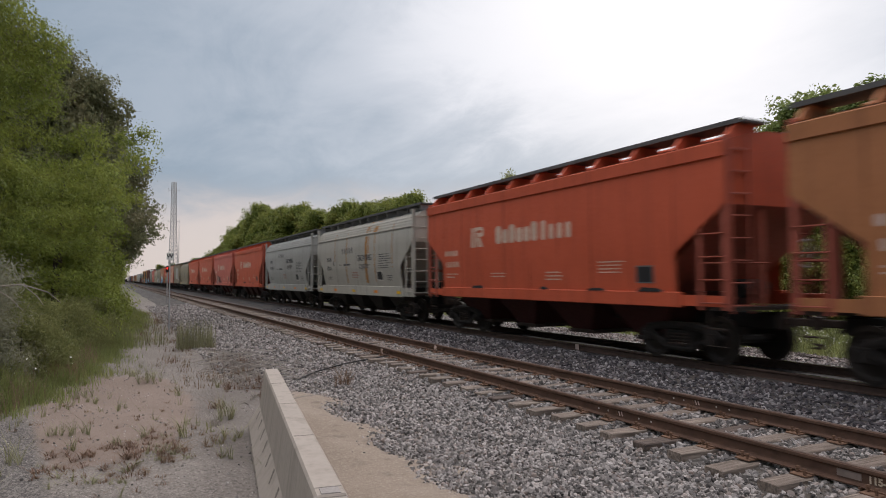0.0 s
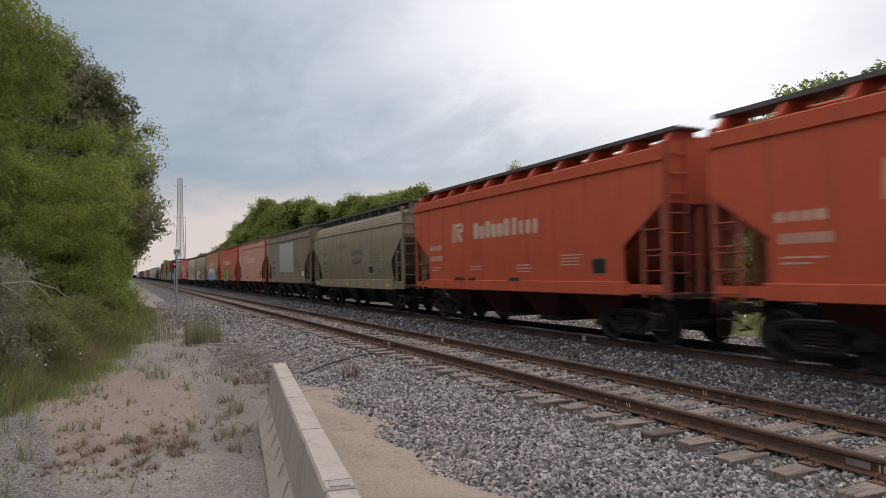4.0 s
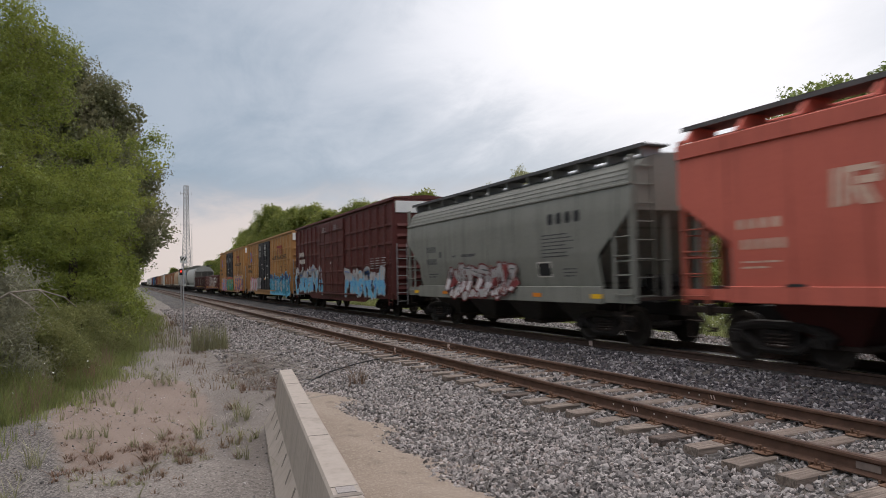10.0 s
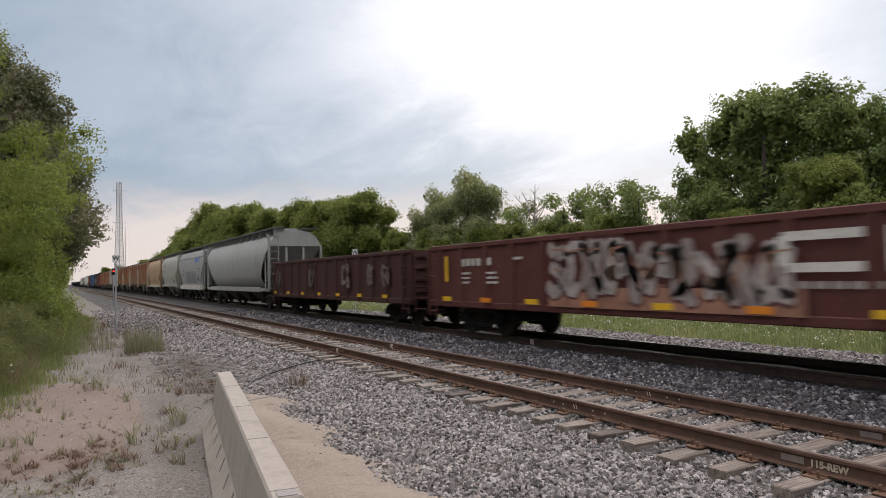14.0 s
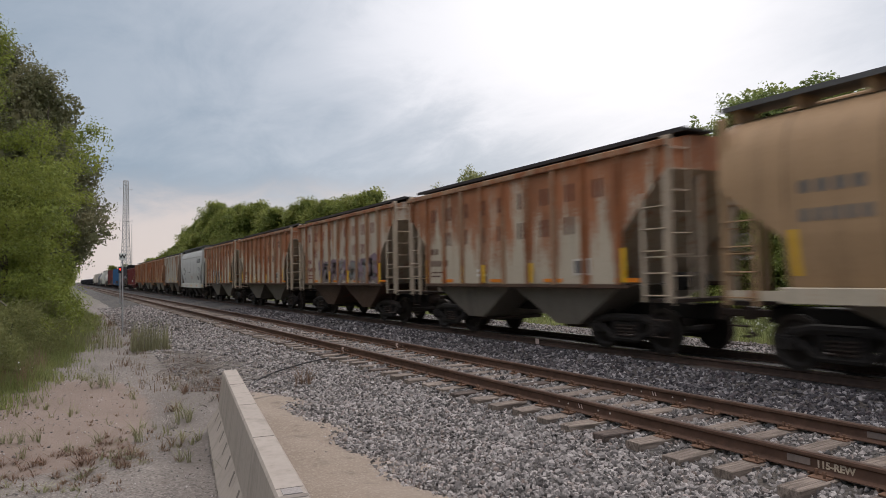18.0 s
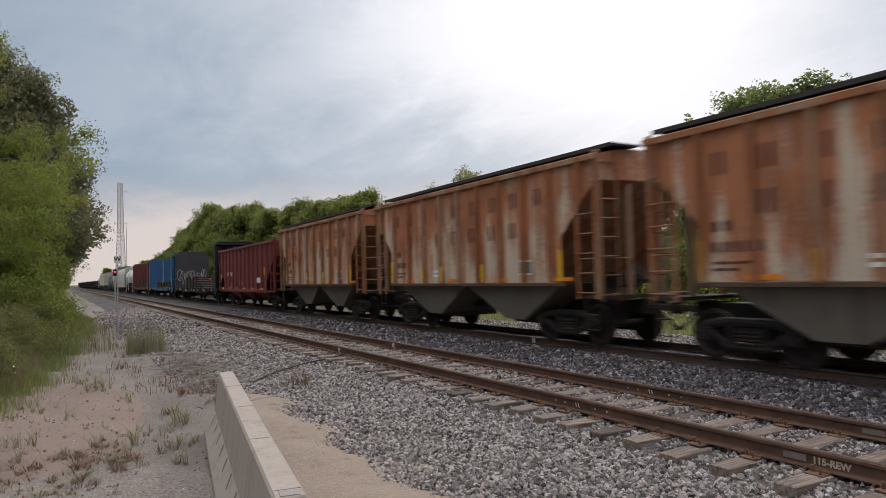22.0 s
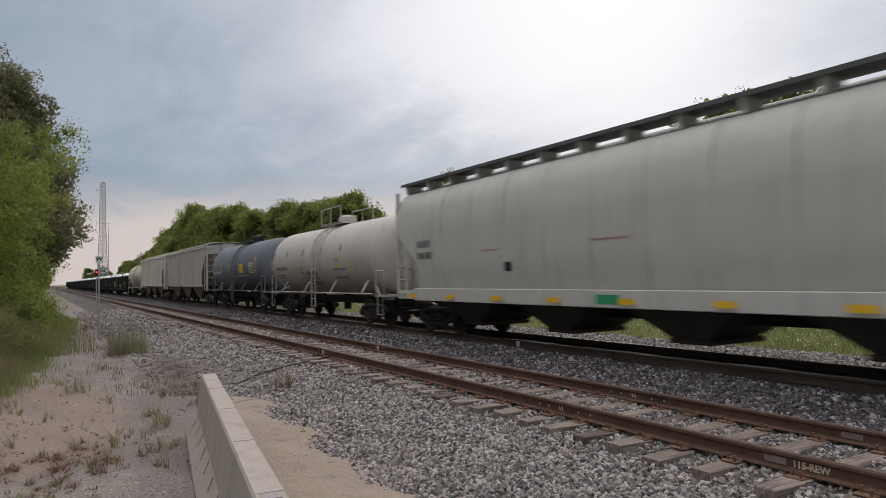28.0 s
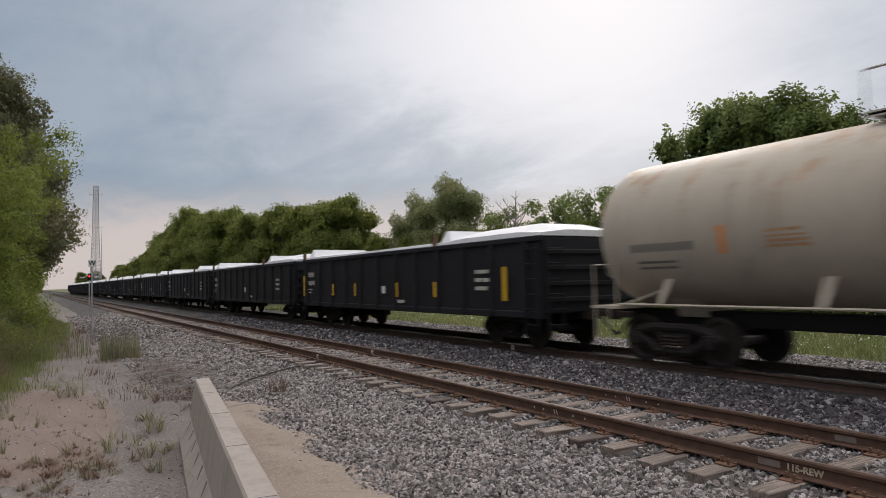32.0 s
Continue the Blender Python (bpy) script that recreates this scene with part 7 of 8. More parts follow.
def tank(rear, mat, body, label, r=1.52, zc=2.62, lower=None, platform="tank_white"):
    prof = [(zc + r * math.sin(t), r * math.cos(t)) for t in np.linspace(-1.4, 1.5, 16)]
    c = Car("tank_car", rear, body, label, "tank car", prof)
    a = body / 2 - 0.45
    f, g = a - 0.25, a + 0.50      # the shell sits nearer to the rear end
    ys = [(-f, 0.30), (-f + 0.05, 0.62), (-f + 0.18, 0.82), (-f + 0.36, 0.94), (-f + 0.58, 1.0), (g - 0.58, 1.0), (g - 0.36, 0.94), (g - 0.18, 0.82), (g - 0.05, 0.62), (g, 0.30)]
    part("tank_shell", Shape().loft([[(k * r * math.cos(t), y, zc + k * r * math.sin(t)) for t in np.linspace(0, 2 * math.pi, 40, endpoint=False)] for y, k in ys]), mat, c.ob, smooth=True)
    if lower:
        lo = []
        for y in (-f + 0.5, g - 0.5):
            lo.append([((r + 0.012) * math.cos(t), y, zc + (r + 0.012) * math.sin(t)) for t in np.linspace(math.pi * 1.188, math.pi * 1.812, 22)])
        part("lower_jacket", Shape().loft(lo, False, False), lower, c.ob, "dark painted underside", True)
    for y in (-0.55, 0.55):
        part("band", Shape().tube([((r + 0.02) * math.cos(t), y, zc + (r + 0.02) * math.sin(t)) for t in np.linspace(-0.3, math.pi + 0.3, 22)], 0.035, 5), mat, c.ob)
    part("manway", Shape().loft([[(0.36 * k * math.cos(t), 0.36 * k * math.sin(t), z) for t in np.linspace(0, 6.283, 16, endpoint=False)] for z, k in ((zc + r - 0.1, 1), (zc + r + 0.32, 1), (zc + r + 0.40, 0.8), (zc + r + 0.44, 0.3))]), platform, c.ob)
    part("platform", Shape().box(-0.78, 0.78, -1.15, 1.15, zc + r - 0.01, zc + r + 0.03).box(-0.78, -0.74, -1.15, 1.15, zc + r - 0.04, zc + r + 0.06), "walkway_grey" if platform == "tank_black" else platform, c.ob)
    for x in (-0.76, 0.76):
        rail = Shape().tube([(x, -1.13, zc + r + 0.0), (x, -1.13, zc + r + 0.72), (x, 1.13, zc + r + 0.72), (x, 1.13, zc + r + 0.0)], 0.022, 6)
        rail.tube([(x, 0, zc + r), (x, 0, zc + r + 0.72)], 0.018, 5)
        part("hand_rail", rail, platform, c.ob)
    for dy in (0.95, -0.35):
        part("valve", Shape().tube([(0.2, dy, zc + r), (0.2, dy, zc + r + 0.4)], 0.12, 8), platform, c.ob)
    # curved side ladder
    ld = Shape()
    for y in (-0.25, 0.2):
        ld.tube([(-(r + 0.09) * math.cos(t), y, zc + (r + 0.09) * math.sin(t)) for t in np.linspace(0.0, 1.2, 8)] , 0.022, 5)
        ld.tube([(-r - 0.09, y, zc), (-r - 0.09, y, 0.55)], 0.022, 5)
    for z in np.arange(0.6, zc, 0.32):
        ld.tube([(-r - 0.09, -0.25, z), (-r - 0.09, 0.2, z)], 0.016, 5)
    for t in (0.2, 0.45, 0.7, 0.95):
        ld.tube([(-(r + 0.09) * math.cos(t), -0.25, zc + (r + 0.09) * math.sin(t)), (-(r + 0.09) * math.cos(t), 0.2, zc + (r + 0.09) * math.sin(t))], 0.016, 5)
    part("ladder", ld, mat, c.ob)
    under = lower or mat
    part("side_rail", Shape().tube([(-1.5, -a + 0.4, 1.18), (-1.5, a - 0.4, 1.18)], 0.028, 6), under, c.ob)
    for k in range(4):
        y = -a + 1.4 + (2 * a - 2.8) * k / 3
        part("rail_bracket", Shape().loft([[(-1.5, y - 0.05, 1.16), (-1.5, y + 0.05, 1.16), (-1.46, y + 0.05, 1.2), (-1.46, y - 0.05, 1.2)], [(-1.18, y - 0.09, 1.68), (-1.18, y + 0.09, 1.68), (-1.12, y + 0.09, 1.72), (-1.12, y - 0.09, 1.72)]]), under, c.ob)
    for q in (-1, 1):
        e = body / 2
        part("saddle", Shape().loft([[(-w, q * (a - 1.6), z), (w, q * (a - 1.6), z), (w, q * (a - 1.0), z), (-w, q * (a - 1.0), z)] for w, z in ((1.15, 1.75), (0.5, 1.05), (0.4, 0.9))]), under, c.ob)
        part("end_platform", Shape().box(-1.45, 1.45, min(q * (e - 0.75), q * e), max(q * (e - 0.75), q * e), 1.08, 1.14), mat, c.ob)
        part("end_rail", Shape().tube([(-1.42, q * (e - 0.7), 1.14), (-1.42, q * (e - 0.7), 2.0), (-1.42, q * (e - 0.05), 2.0), (-1.42, q * (e - 0.05), 1.14)], 0.022, 5), mat, c.ob)
        part("end_rail", Shape().tube([(1.42, q * (e - 0.7), 1.14), (1.42, q * (e - 0.7), 2.0), (1.42, q * (e - 0.05), 2.0), (1.42, q * (e - 0.05), 1.14)], 0.022, 5), mat, c.ob)
        part("step", Shape().tube([(-1.45, q * (e - 0.1), 1.1), (-1.45, q * (e - 0.1), 0.45), (-1.45, q * (e - 0.5), 0.45), (-1.45, q * (e - 0.5), 1.1)], 0.02, 5), mat, c.ob)
        part("diagonal_brace", Shape().tube([(-1.3, q * (e - 0.6), 1.1), (-0.9, q * (e - 1.8), 1.55)], 0.03, 5), under, c.ob)
    part("brake_cylinder", Shape().tube([(-0.3, -e + 2.9, 0.62), (-0.3, -e + 3.6, 0.62)], 0.17, 10), "under_black", c.ob)
    part("outlet_valve", Shape().tube([(0, 0, zc - r), (0, 0, 0.42)], 0.16, 10), "under_black", c.ob)
    c.prof = [(z, w) for z, w in prof]
    c.running_gear(1.75)
    return c


def bulkhead_flat(rear, mat, body, label, board, loads):
    c = Car("bulkhead_flat_car", rear, body, label, "flat car", [(0.5, 1.56), (5, 1.56)])
    a = body / 2
    part("deck", Shape().box(-1.5, 1.5, -a, a, 1.08, 1.16), "dark_timber", c.ob, "worn timber deck")
    for sx in (-1, 1):
        part("side_sill", Shape().loft([[(sx * 1.56, y, z), (sx * 1.44, y, z), (sx * 1.44, y, 1.19), (sx * 1.56, y, 1.19)] for y, z in ((-a, 0.93), (-a + 3.2, 0.93), (-a + 5.0, 0.80), (a - 5.0, 0.80), (a - 3.2, 0.93), (a, 0.93))]), mat, c.ob)
    part("centre_sill", Shape().loft([[(-0.32, y, z), (0.32, y, z), (0.32, y, 1.07), (-0.32, y, 1.07)] for y, z in ((-a, 0.80), (-a + 3.4, 0.80), (-a + 5.2, 0.50), (a - 5.2, 0.50), (a - 3.4, 0.80), (a, 0.80))]), "under_black", c.ob, "deep dark centre sill")
    for k in range(15):
        y = -a + 1.3 + (2 * a - 2.6) * k / 14
        part("stake_pocket", Shape().box(-1.63, -1.565, y - 0.08, y + 0.08, 0.94, 1.17, 0.015), "under_black" if k % 2 else mat, c.ob)
    for q in (-1, 1):
        def yy(d):
            return q * (a - d - 0.10)
        bh = part("bulkhead", Shape().loft([[(x, yy(1.0), 1.16), (x, yy(0.93), 1.16), (x, yy(0.93), z), (x, yy(1.0), z)] for x, z in ((-1.56, 4.36), (-1.25, 4.74), (1.25, 4.74), (1.56, 4.36))]), board, c.ob, "tall smooth end board")
        def slab(x0, x1, d0, d1, z0, z1, e=0.012):
            return Shape().box(x0, x1, min(yy(d0), yy(d1)), max(yy(d0), yy(d1)), z0, z1, e)
        for x in (-1.546, 1.546):
            part("side_plate", Shape().loft([[(x - 0.04, yy(0.925), z), (x + 0.04, yy(0.925), z), (x + 0.04, yy(d), z), (x - 0.04, yy(d), z)] for d, z in ((0.10, 0.72), (0.16, 1.2), (0.28, 4.39))]), mat, bh)
            part("jamb", slab(x - 0.02 if x < 0 else x - 0.20, x + 0.20 if x < 0 else x + 0.02, 0.34, 0.28, 1.17, 4.26), mat, bh)
            for z in (1.55, 2.0, 2.45, 2.9):
                part("grab_iron", Shape().tube([(x * 1.03, yy(0.85), z), (x * 1.06, yy(0.82), z), (x * 1.06, yy(0.36), z), (x * 1.03, yy(0.33), z)], 0.012, 6), "steel_grey", bh)
        for x in (-0.72, -0.05, 0.28, 0.80):
            part("stiffener", slab(x - 0.06, x + 0.06, 0.92, 0.30, 1.17, 4.30), "flat_worn" if mat == "flat_black" and abs(x) < 0.5 else mat, bh)
        for x0, x1, zs in ((-1.47, -0.79, (2.0, 2.75, 3.5)), (0.87, 1.47, (1.9, 2.6, 3.25, 3.85))):
            for z in zs:
                part("cross_rib", slab(x0, x1, 0.92, 0.45, z - 0.09, z + 0.09), mat, bh)
        part("head_band", slab(-1.47, 1.47, 0.92, 0.28, 4.42, 4.58), mat, bh)
        part("top_cap", slab(-1.24, 1.24, 0.92, 0.50, 4.585, 4.72), mat, bh)
        put("end_ladder", end_ladder_mesh(1.2, 4.2), mat, c.ob, at=pose(-1.12, yy(0.22), 0))
        for z in (2.05, 2.12):
            part("rail_bar", Shape().tube([(-1.3, yy(0.20), z), (1.3, yy(0.20), z)], 0.014, 6), "steel_grey", bh)
    for k in range(7):
        c.sign("reflector", 1.2 + k * (body - 3.0) / 6, 0.97, 0.34, 0.11, "yellow_mark", "yellow reflector strip", 0.075)
    for k in range(4):
        c.lines(2.4 + k * 4.2, 1.02, 0.9, 2, "white_letter", 0.05, 0.1)
    c.running_gear(2.3)
    # steel bar stock stacked on the deck, a thing of its own
    for i, (u0, u1, rows, side) in enumerate(loads):
        st = new("steel_stack")
        tagged(st, "stack of dark rusty steel bars banded on a flat car", "steel load", "steel loads of the flat cars")
        TRAIN.append((st, rear - body / 2))
        y0, y1 = c.y(u1), c.y(u0)
        r = random.Random(int(rear) + i)
        z = 1.165
        for k in range(rows):
            for y in np.linspace(y0 + 0.8, y1 - 0.8, 5):
                part("spacer", Shape().box(-1.3, 1.3, y - 0.05, y + 0.05, z, z + 0.05), "old_timber", st)
            z += 0.052
            o0, o1 = r.uniform(0, 0.3) + 0.28 * k, r.uniform(0, 0.5)
            for j in range(6 if side < -1 else 4):
                x = side + j * 0.43
                part("bar", Shape().box(x, x + 0.36, y0 + o0 + r.uniform(0, 0.15), y1 - o1 - r.uniform(0, 0.15), z, z + 0.10, 0.01), "steel_stock", st)
            z += 0.102
        for y in np.linspace(y0 + 1.6, y1 - 1.6, 4):
            part("strap", Shape().box(side - 0.04, side - 0.005, y - 0.05, y + 0.05, 1.17, z + 0.02).box(side - 0.04, 1.3, y - 0.05, y + 0.05, z + 0.0, z + 0.02), "under_black", st)
        for k in range(3):
            yp = y0 - 2.6 + r.uniform(-0.2, 0.1)
            part("plank", Shape().box(side + 0.1 + k * 0.8, side + 0.36 + k * 0.8, yp, yp + 2.3, 1.165, 1.22, 0.008), "old_timber", st, "loose pale timber plank")
        for k in range(2):
            y = y1 - 0.6 - k * (y1 - y0) * 0.45
            part("tag", Shape().poly([(side - 0.1, y, z - 0.16), (side - 0.1, y - 0.6, z - 0.06), (side - 0.1, y - 0.66, z + 0.1), (side - 0.1, y - 0.1, z + 0.02)]), "safety_red", st, "bright red warning tag")
    return c

plain("rust_stain", (0.36, 0.16, 0.035), 0.85, 0, 0.35, 5)
plain("safety_red", (0.95, 0.06, 0.02), 0.5, 0, 0.05)
plain("patch_white", (0.37, 0.36, 0.335), 0.7, 0, 0.06)
plain("smear_pink", (0.30, 0.15, 0.10), 0.8, 0, 0.4, 4)
plain("wc_letter", (0.085, 0.035, 0.028), 0.75, 0, 0.35, 5)
plain("mauve_mark", (0.22, 0.16, 0.20), 0.7, 0, 0.3, 4)
plain("door_print", (0.36, 0.36, 0.35), 0.7)
plain("graffiti_dull", (0.27, 0.225, 0.205), 0.7, 0, 0.35, 5)
plain("graffiti_pale", (0.36, 0.31, 0.285), 0.7, 0, 0.35, 5)
plain("dark_green_mark", (0.012, 0.09, 0.05), 0.6, 0, 0.2, 6)
plain("tan_mark", (0.50, 0.36, 0.14), 0.6, 0, 0.2, 6)
plain("smear_red", (0.30, 0.08, 0.045), 0.7, 0, 0.3, 5)
plain("brand_red", (0.22, 0.028, 0.026), 0.7, 0, 0.12)
plain("teal_mark", (0.02, 0.26, 0.40), 0.55, 0, 0.2, 6)
plain("navy_mark", (0.03, 0.06, 0.18), 0.55, 0, 0.2, 6)
plain("patch_grey", (0.22, 0.22, 0.22), 0.7, 0, 0.08)
plain("panel_grey", (0.37, 0.352, 0.310), 0.7, 0, 0.1)

# ------------------------------------------------------------------ the train, front to rear
potash(7.52, "potash_orange", label="faded orange covered hopper car with sloping ends", letters="faded_letter")
potash(21.97, "potash_red")
c = agrium(36.72, "hopper_grey_rusty", 13.3, "light grey covered hopper car with orange rust runs")
for u, w, z0, h in ((5.2, 0.10, 1.55, 2.6), (7.95, 0.26, 1.55, 2.75), (8.35, 0.10, 2.9, 1.4), (8.9, 0.5, 3.78, 0.5), (9.15, 0.08, 1.6, 2.4), (3.3, 0.07, 2.6, 1.4), (11.2, 0.06, 2.2, 1.8)):
    c.sign("rust_run", u, z0, w, h, "rust_stain", "orange rust run down the side", 0.004, slant=0.02)
agrium(51.23, "hopper_grey", 13.1, "light grey covered hopper car with dark lettering", zoff=0.22)
potash(65.57, "potash_red")
c = potash(80.26, "potash_rose", label="faded rose red covered hopper car with white lettering")
c.graffiti(2.66, 1.14, 1.35, 1.05, 2, "dark_letter", ["faded_letter", "potash_rose"], seed=3, label="dark scrawled graffiti", lift=0.05)
c.graffiti(4.0, 1.5, 1.15, 0.5, 3, "dark_letter", ["maroon_letter"], seed=4, label="small dark graffiti tag")
potash(95.13, "potash_red")
potash(109.5, "potash_red")
agrium(124.46, "hopper_olive", 13.6, "olive grey covered hopper car", "grey_letter")
c = hopper("covered_hopper", 138.57, 12.9, "rust-stained tan covered hopper car with a pale paint patch", "hopper_brown_tan", POTASH, 1.44, 2.25, 3.1, 1.25, "bay_dark", 4, 0)
part("top_band", Shape().box(-1.625, -1.575, -6.45, 6.45, 3.99, 4.28, 0.012), "hopper_brown_tan", c.ob)
c.sign("paint_patch", 4.4, 1.84, 4.3, 2.0, "patch_white", "pale repainted rectangle")
c.word(1.75, 2.45, 4, 0.27, 0.22, "dark_letter", "dark letters as plain bars", 0.2, True)
c.word(1.75, 2.05, 5, 0.23, 0.22, "dark_letter", "dark figures as plain bars", 0.2, True)
c.lines(1.8, 1.8, 1.1, 2, "dark_letter")
c.lines(5.0, 1.72, 0.8, 2, "dark_letter")
c.lines(9.2, 2.6, 1.1, 5, "dark_letter", 0.03, 0.1)
c.sign("placard", 10.85, 1.58, 0.49, 0.30, "white_mark", "small white placard")
potash(152.75, "potash_pink", 12.9, "faded pink covered hopper car streaked with rust")
c = potash(167.11, "potash_red", 13.0, "red covered hopper car with yellow-green graffiti")
c.graffiti(3.7, 1.12, 5.1, 1.2, 4, "black_mark", ["lime_mark"], "black_mark", 5, "large yellow-green bubble graffiti", lift=0.055, drop="purple_mark", fat=1.5)
c = potash(181.32, "potash_salmon", 12.9, "faded salmon covered hopper car with blue graffiti")
c.graffiti(3.5, 1.15, 6.2, 1.35, 4, "lightblue_mark", ["blue_mark", "lightblue_mark"], "white_mark", 6, "large blue and white graffiti", lift=0.055, cap="white_mark")
c.graffiti(0.6, 3.1, 0.9, 0.7, 3, "dark_letter", ["potash_salmon"], seed=7, label="dark scrawled graffiti")
c = agrium(195.93, "hopper_olive", 13.2, "olive tan covered hopper car with black and white graffiti", zoff=-0.08)
c.graffiti(3.1, 1.0, 4.7, 1.4, 4, "black_mark", ["white_mark", "silver_mark"], "black_mark", 8, "black and white graffiti", lift=0.075)
agrium(210.29, "hopper_tan", 13.1, "tan covered hopper car with dark lettering", second="leaf_letter")
potash(224.60, "potash_rose", 13.0, "rose red covered hopper car with white lettering")
c = agrium(239.33, "hopper_green_grey", 13.3, "dark green-grey covered hopper car with graffiti", marks=True, brand=False)
c.word(10.0, 3.04, 4, 0.39, 0.30, "black_mark", "brand name as plain bars", 0.2, True)
c.graffiti(3.8, 1.05, 4.55, 1.05, 5, "maroon_letter", ["silver_mark"], "dark_letter", 9, "silver and maroon graffiti", lift=0.075)

c = boxcar(259.22, "box_brown", 18.35, "box_brown", "dark brown high boxcar with light blue graffiti")
c.graffiti(0.35, 0.85, 6.5, 1.7, 5, "silver_mark", ["lightblue_mark"], "blue_mark", 10, "light blue graffiti", lift=0.03, cap="silver_mark")
c.graffiti(11.4, 0.8, 6.0, 1.45, 5, "silver_mark", ["lightblue_mark"], "blue_mark", 11, "light blue graffiti", lift=0.03, cap="silver_mark")
c.prof = [(0.6, 1.71), (5.0, 1.71)]
for u in (7.6, 10.0):
    c.lines(u - 0.4, 4.62, 0.9, 3, "door_print", 0.035, 0.1)
c.prof = [(0.6, 1.64), (5.0, 1.64)]
for u in (15.4, 16.15, 16.95):
    c.lines(u, 2.62, 0.55, 5, "door_print", 0.035, 0.11)
c.word(1.2, 3.2, 4, 0.32, 0.3, "white_letter", "white letters as plain bars", 0.2, True)
c.word(1.2, 2.75, 6, 0.25, 0.3, "white_letter", "white figures as plain bars", 0.2, True)
c.lines(8.6, 2.6, 0.5, 2, "white_letter", 0.12, 0.3)


def pool_boxcar(rear, rails, label):
    c = boxcar(rear, "box_yellow", 19.2, "door_black", label, rails)
    # brand as plain bars: one long bar over three uprights
    z = 3.80
    c.sign("brand_bar", 14.4, z + 0.36, 1.85, 0.16, "brand_red", "red brand bar")
    for u, w in ((14.64, 0.17), (15.26, 0.17), (15.80, 0.32)):
        c.sign("brand_bar", u, z - 0.10, w, 0.47, "brand_red", "red brand bar", 0.007)
    if rails:
        c.text("RAILCAR POOLING EXPERTS", 15.2, 3.45, 0.40, "brown_letter", "dark printed words", 0.006)
    else:
        c.text("Railcar Pooling Experts", 15.4, 3.49, 0.44, "brown_letter", "dark printed words", 0.006)
    e, f = 2.15, 3.42
    c.sign("emblem", e - 0.04, f, 0.30, 0.95, "red_mark", "crossed bar emblem", 0.016, slant=0.75)
    c.sign("emblem", e + 0.70, f, 0.30, 0.95, "blue_mark", "crossed bar emblem", 0.013, slant=-0.75)
    c.sign("emblem", e + 0.06, f + 0.02, 0.09, 0.90, "blue_mark", "crossed bar emblem", 0.019, slant=0.75)
    c.prof = [(0.6, 1.71), (5.0, 1.71)]
    for u in (7.6, 10.0):
        if rails:
            c.lines(u - 0.6, 4.62, 1.1, 5, "door_print", 0.045, 0.085, seed=2)
            c.lines(u - 0.6, 4.10, 1.1, 5, "door_print", 0.045, 0.085, seed=4)
        else:
            c.lines(u - 0.5, 4.25, 1.0, 5, "door_print", 0.045, 0.085, seed=6)
    c.lines(8.3, 3.05, 0.45, 2, "white_letter", 0.10, 0.32)
    c.lines(8.9, 2.62, 0.35, 1, "white_letter", 0.14)
    c.lines(9.7, 3.35, 0.35, 2, "white_letter", 0.05, 0.16)
    c.lines(10.4, 2.95, 0.8, 2, "door_print", 0.05, 0.1)
    c.sign("door_label", 9.9, 1.85, 0.32, 0.22, "white_mark", "white label", 0.02)
    c.sign("door_label", 9.5, 1.78, 0.18, 0.2, "orange_mark", "orange label", 0.02)
    c.lines(10.7, 2.2, 0.5, 2, "door_print", 0.07, 0.25)
    c.prof = [(0.6, 1.64), (5.0, 1.64)]
    c.word(0.9, 2.95, 4, 0.42, 0.26, "brown_letter", "dark letters as plain bars", 0.2, True)
    c.word(0.9, 2.5, 6, 0.36, 0.26, "brown_letter", "dark figures as plain bars", 0.2, True)
    c.lines(0.9, 4.15, 0.5, 2, "grey_letter", 0.07, 0.2)
    c.lines(3.9, 4.25, 0.55, 2, "grey_letter", 0.07, 0.2)
    c.lines(15.6, 2.75, 0.7, 5, "brown_letter", 0.025, 0.1)
    c.lines(17.1, 2.85, 0.9, 4, "brown_letter", 0.03, 0.12)
    part("roof_plate", Shape().box(-1.66, -1.62, c.y(3.9), c.y(3.2), 4.62, 4.80, 0.01), "box_yellow", c.ob)
    return c


c = pool_boxcar(279.89, True, "mustard yellow boxcar with black doors and blue graffiti")
c.graffiti(2.1, 0.85, 3.9, 1.25, 5, "maroon_letter", ["silver_mark", "pink_mark"], "white_mark", 12, "silver and pink graffiti", lift=0.03, drop="silver_mark")
c.graffiti(6.0, 0.95, 2.1, 1.1, 3, "grey_letter", ["silver_mark", "patch_grey"], "grey_letter", 32, "grey scrawled graffiti", lift=0.085)
c.sign("sprayed_band", 11.7, 0.66, 7.3, 0.36, "lightblue_mark", "light blue sprayed band", 0.026)
c.graffiti(11.7, 0.62, 7.2, 1.6, 5, "lightblue_mark", ["teal_mark"], "black_mark", 13, "large blue and teal graffiti", lift=0.03, cap="navy_mark", drop="lightblue_mark")
c.graffiti(12.2, 1.0, 6.2, 0.8, 8, "teal_mark", ["teal_mark", "lightblue_mark", "teal_mark", "silver_mark"], "white_letter", 33, "teal graffiti fill", lift=0.046)
c = pool_boxcar(301.03, False, "mustard yellow boxcar with black doors covered in bright graffiti")
c.sign("sprayed_band", 2.3, 0.75, 4.6, 0.5, "purple_mark", "purple sprayed band", 0.026)
c.graffiti(2.3, 0.65, 4.7, 1.65, 4, "purple_mark", ["orange_mark", "pink_mark"], "blue_mark", 14, "orange and purple graffiti", lift=0.03, cap="yellow_mark")
c.graffiti(2.4, 0.75, 4.5, 1.4, 6, "blue_mark", ["purple_mark", "orange_mark", "lightblue_mark"], "pink_mark", 51, "fine purple and orange graffiti", lift=0.047)
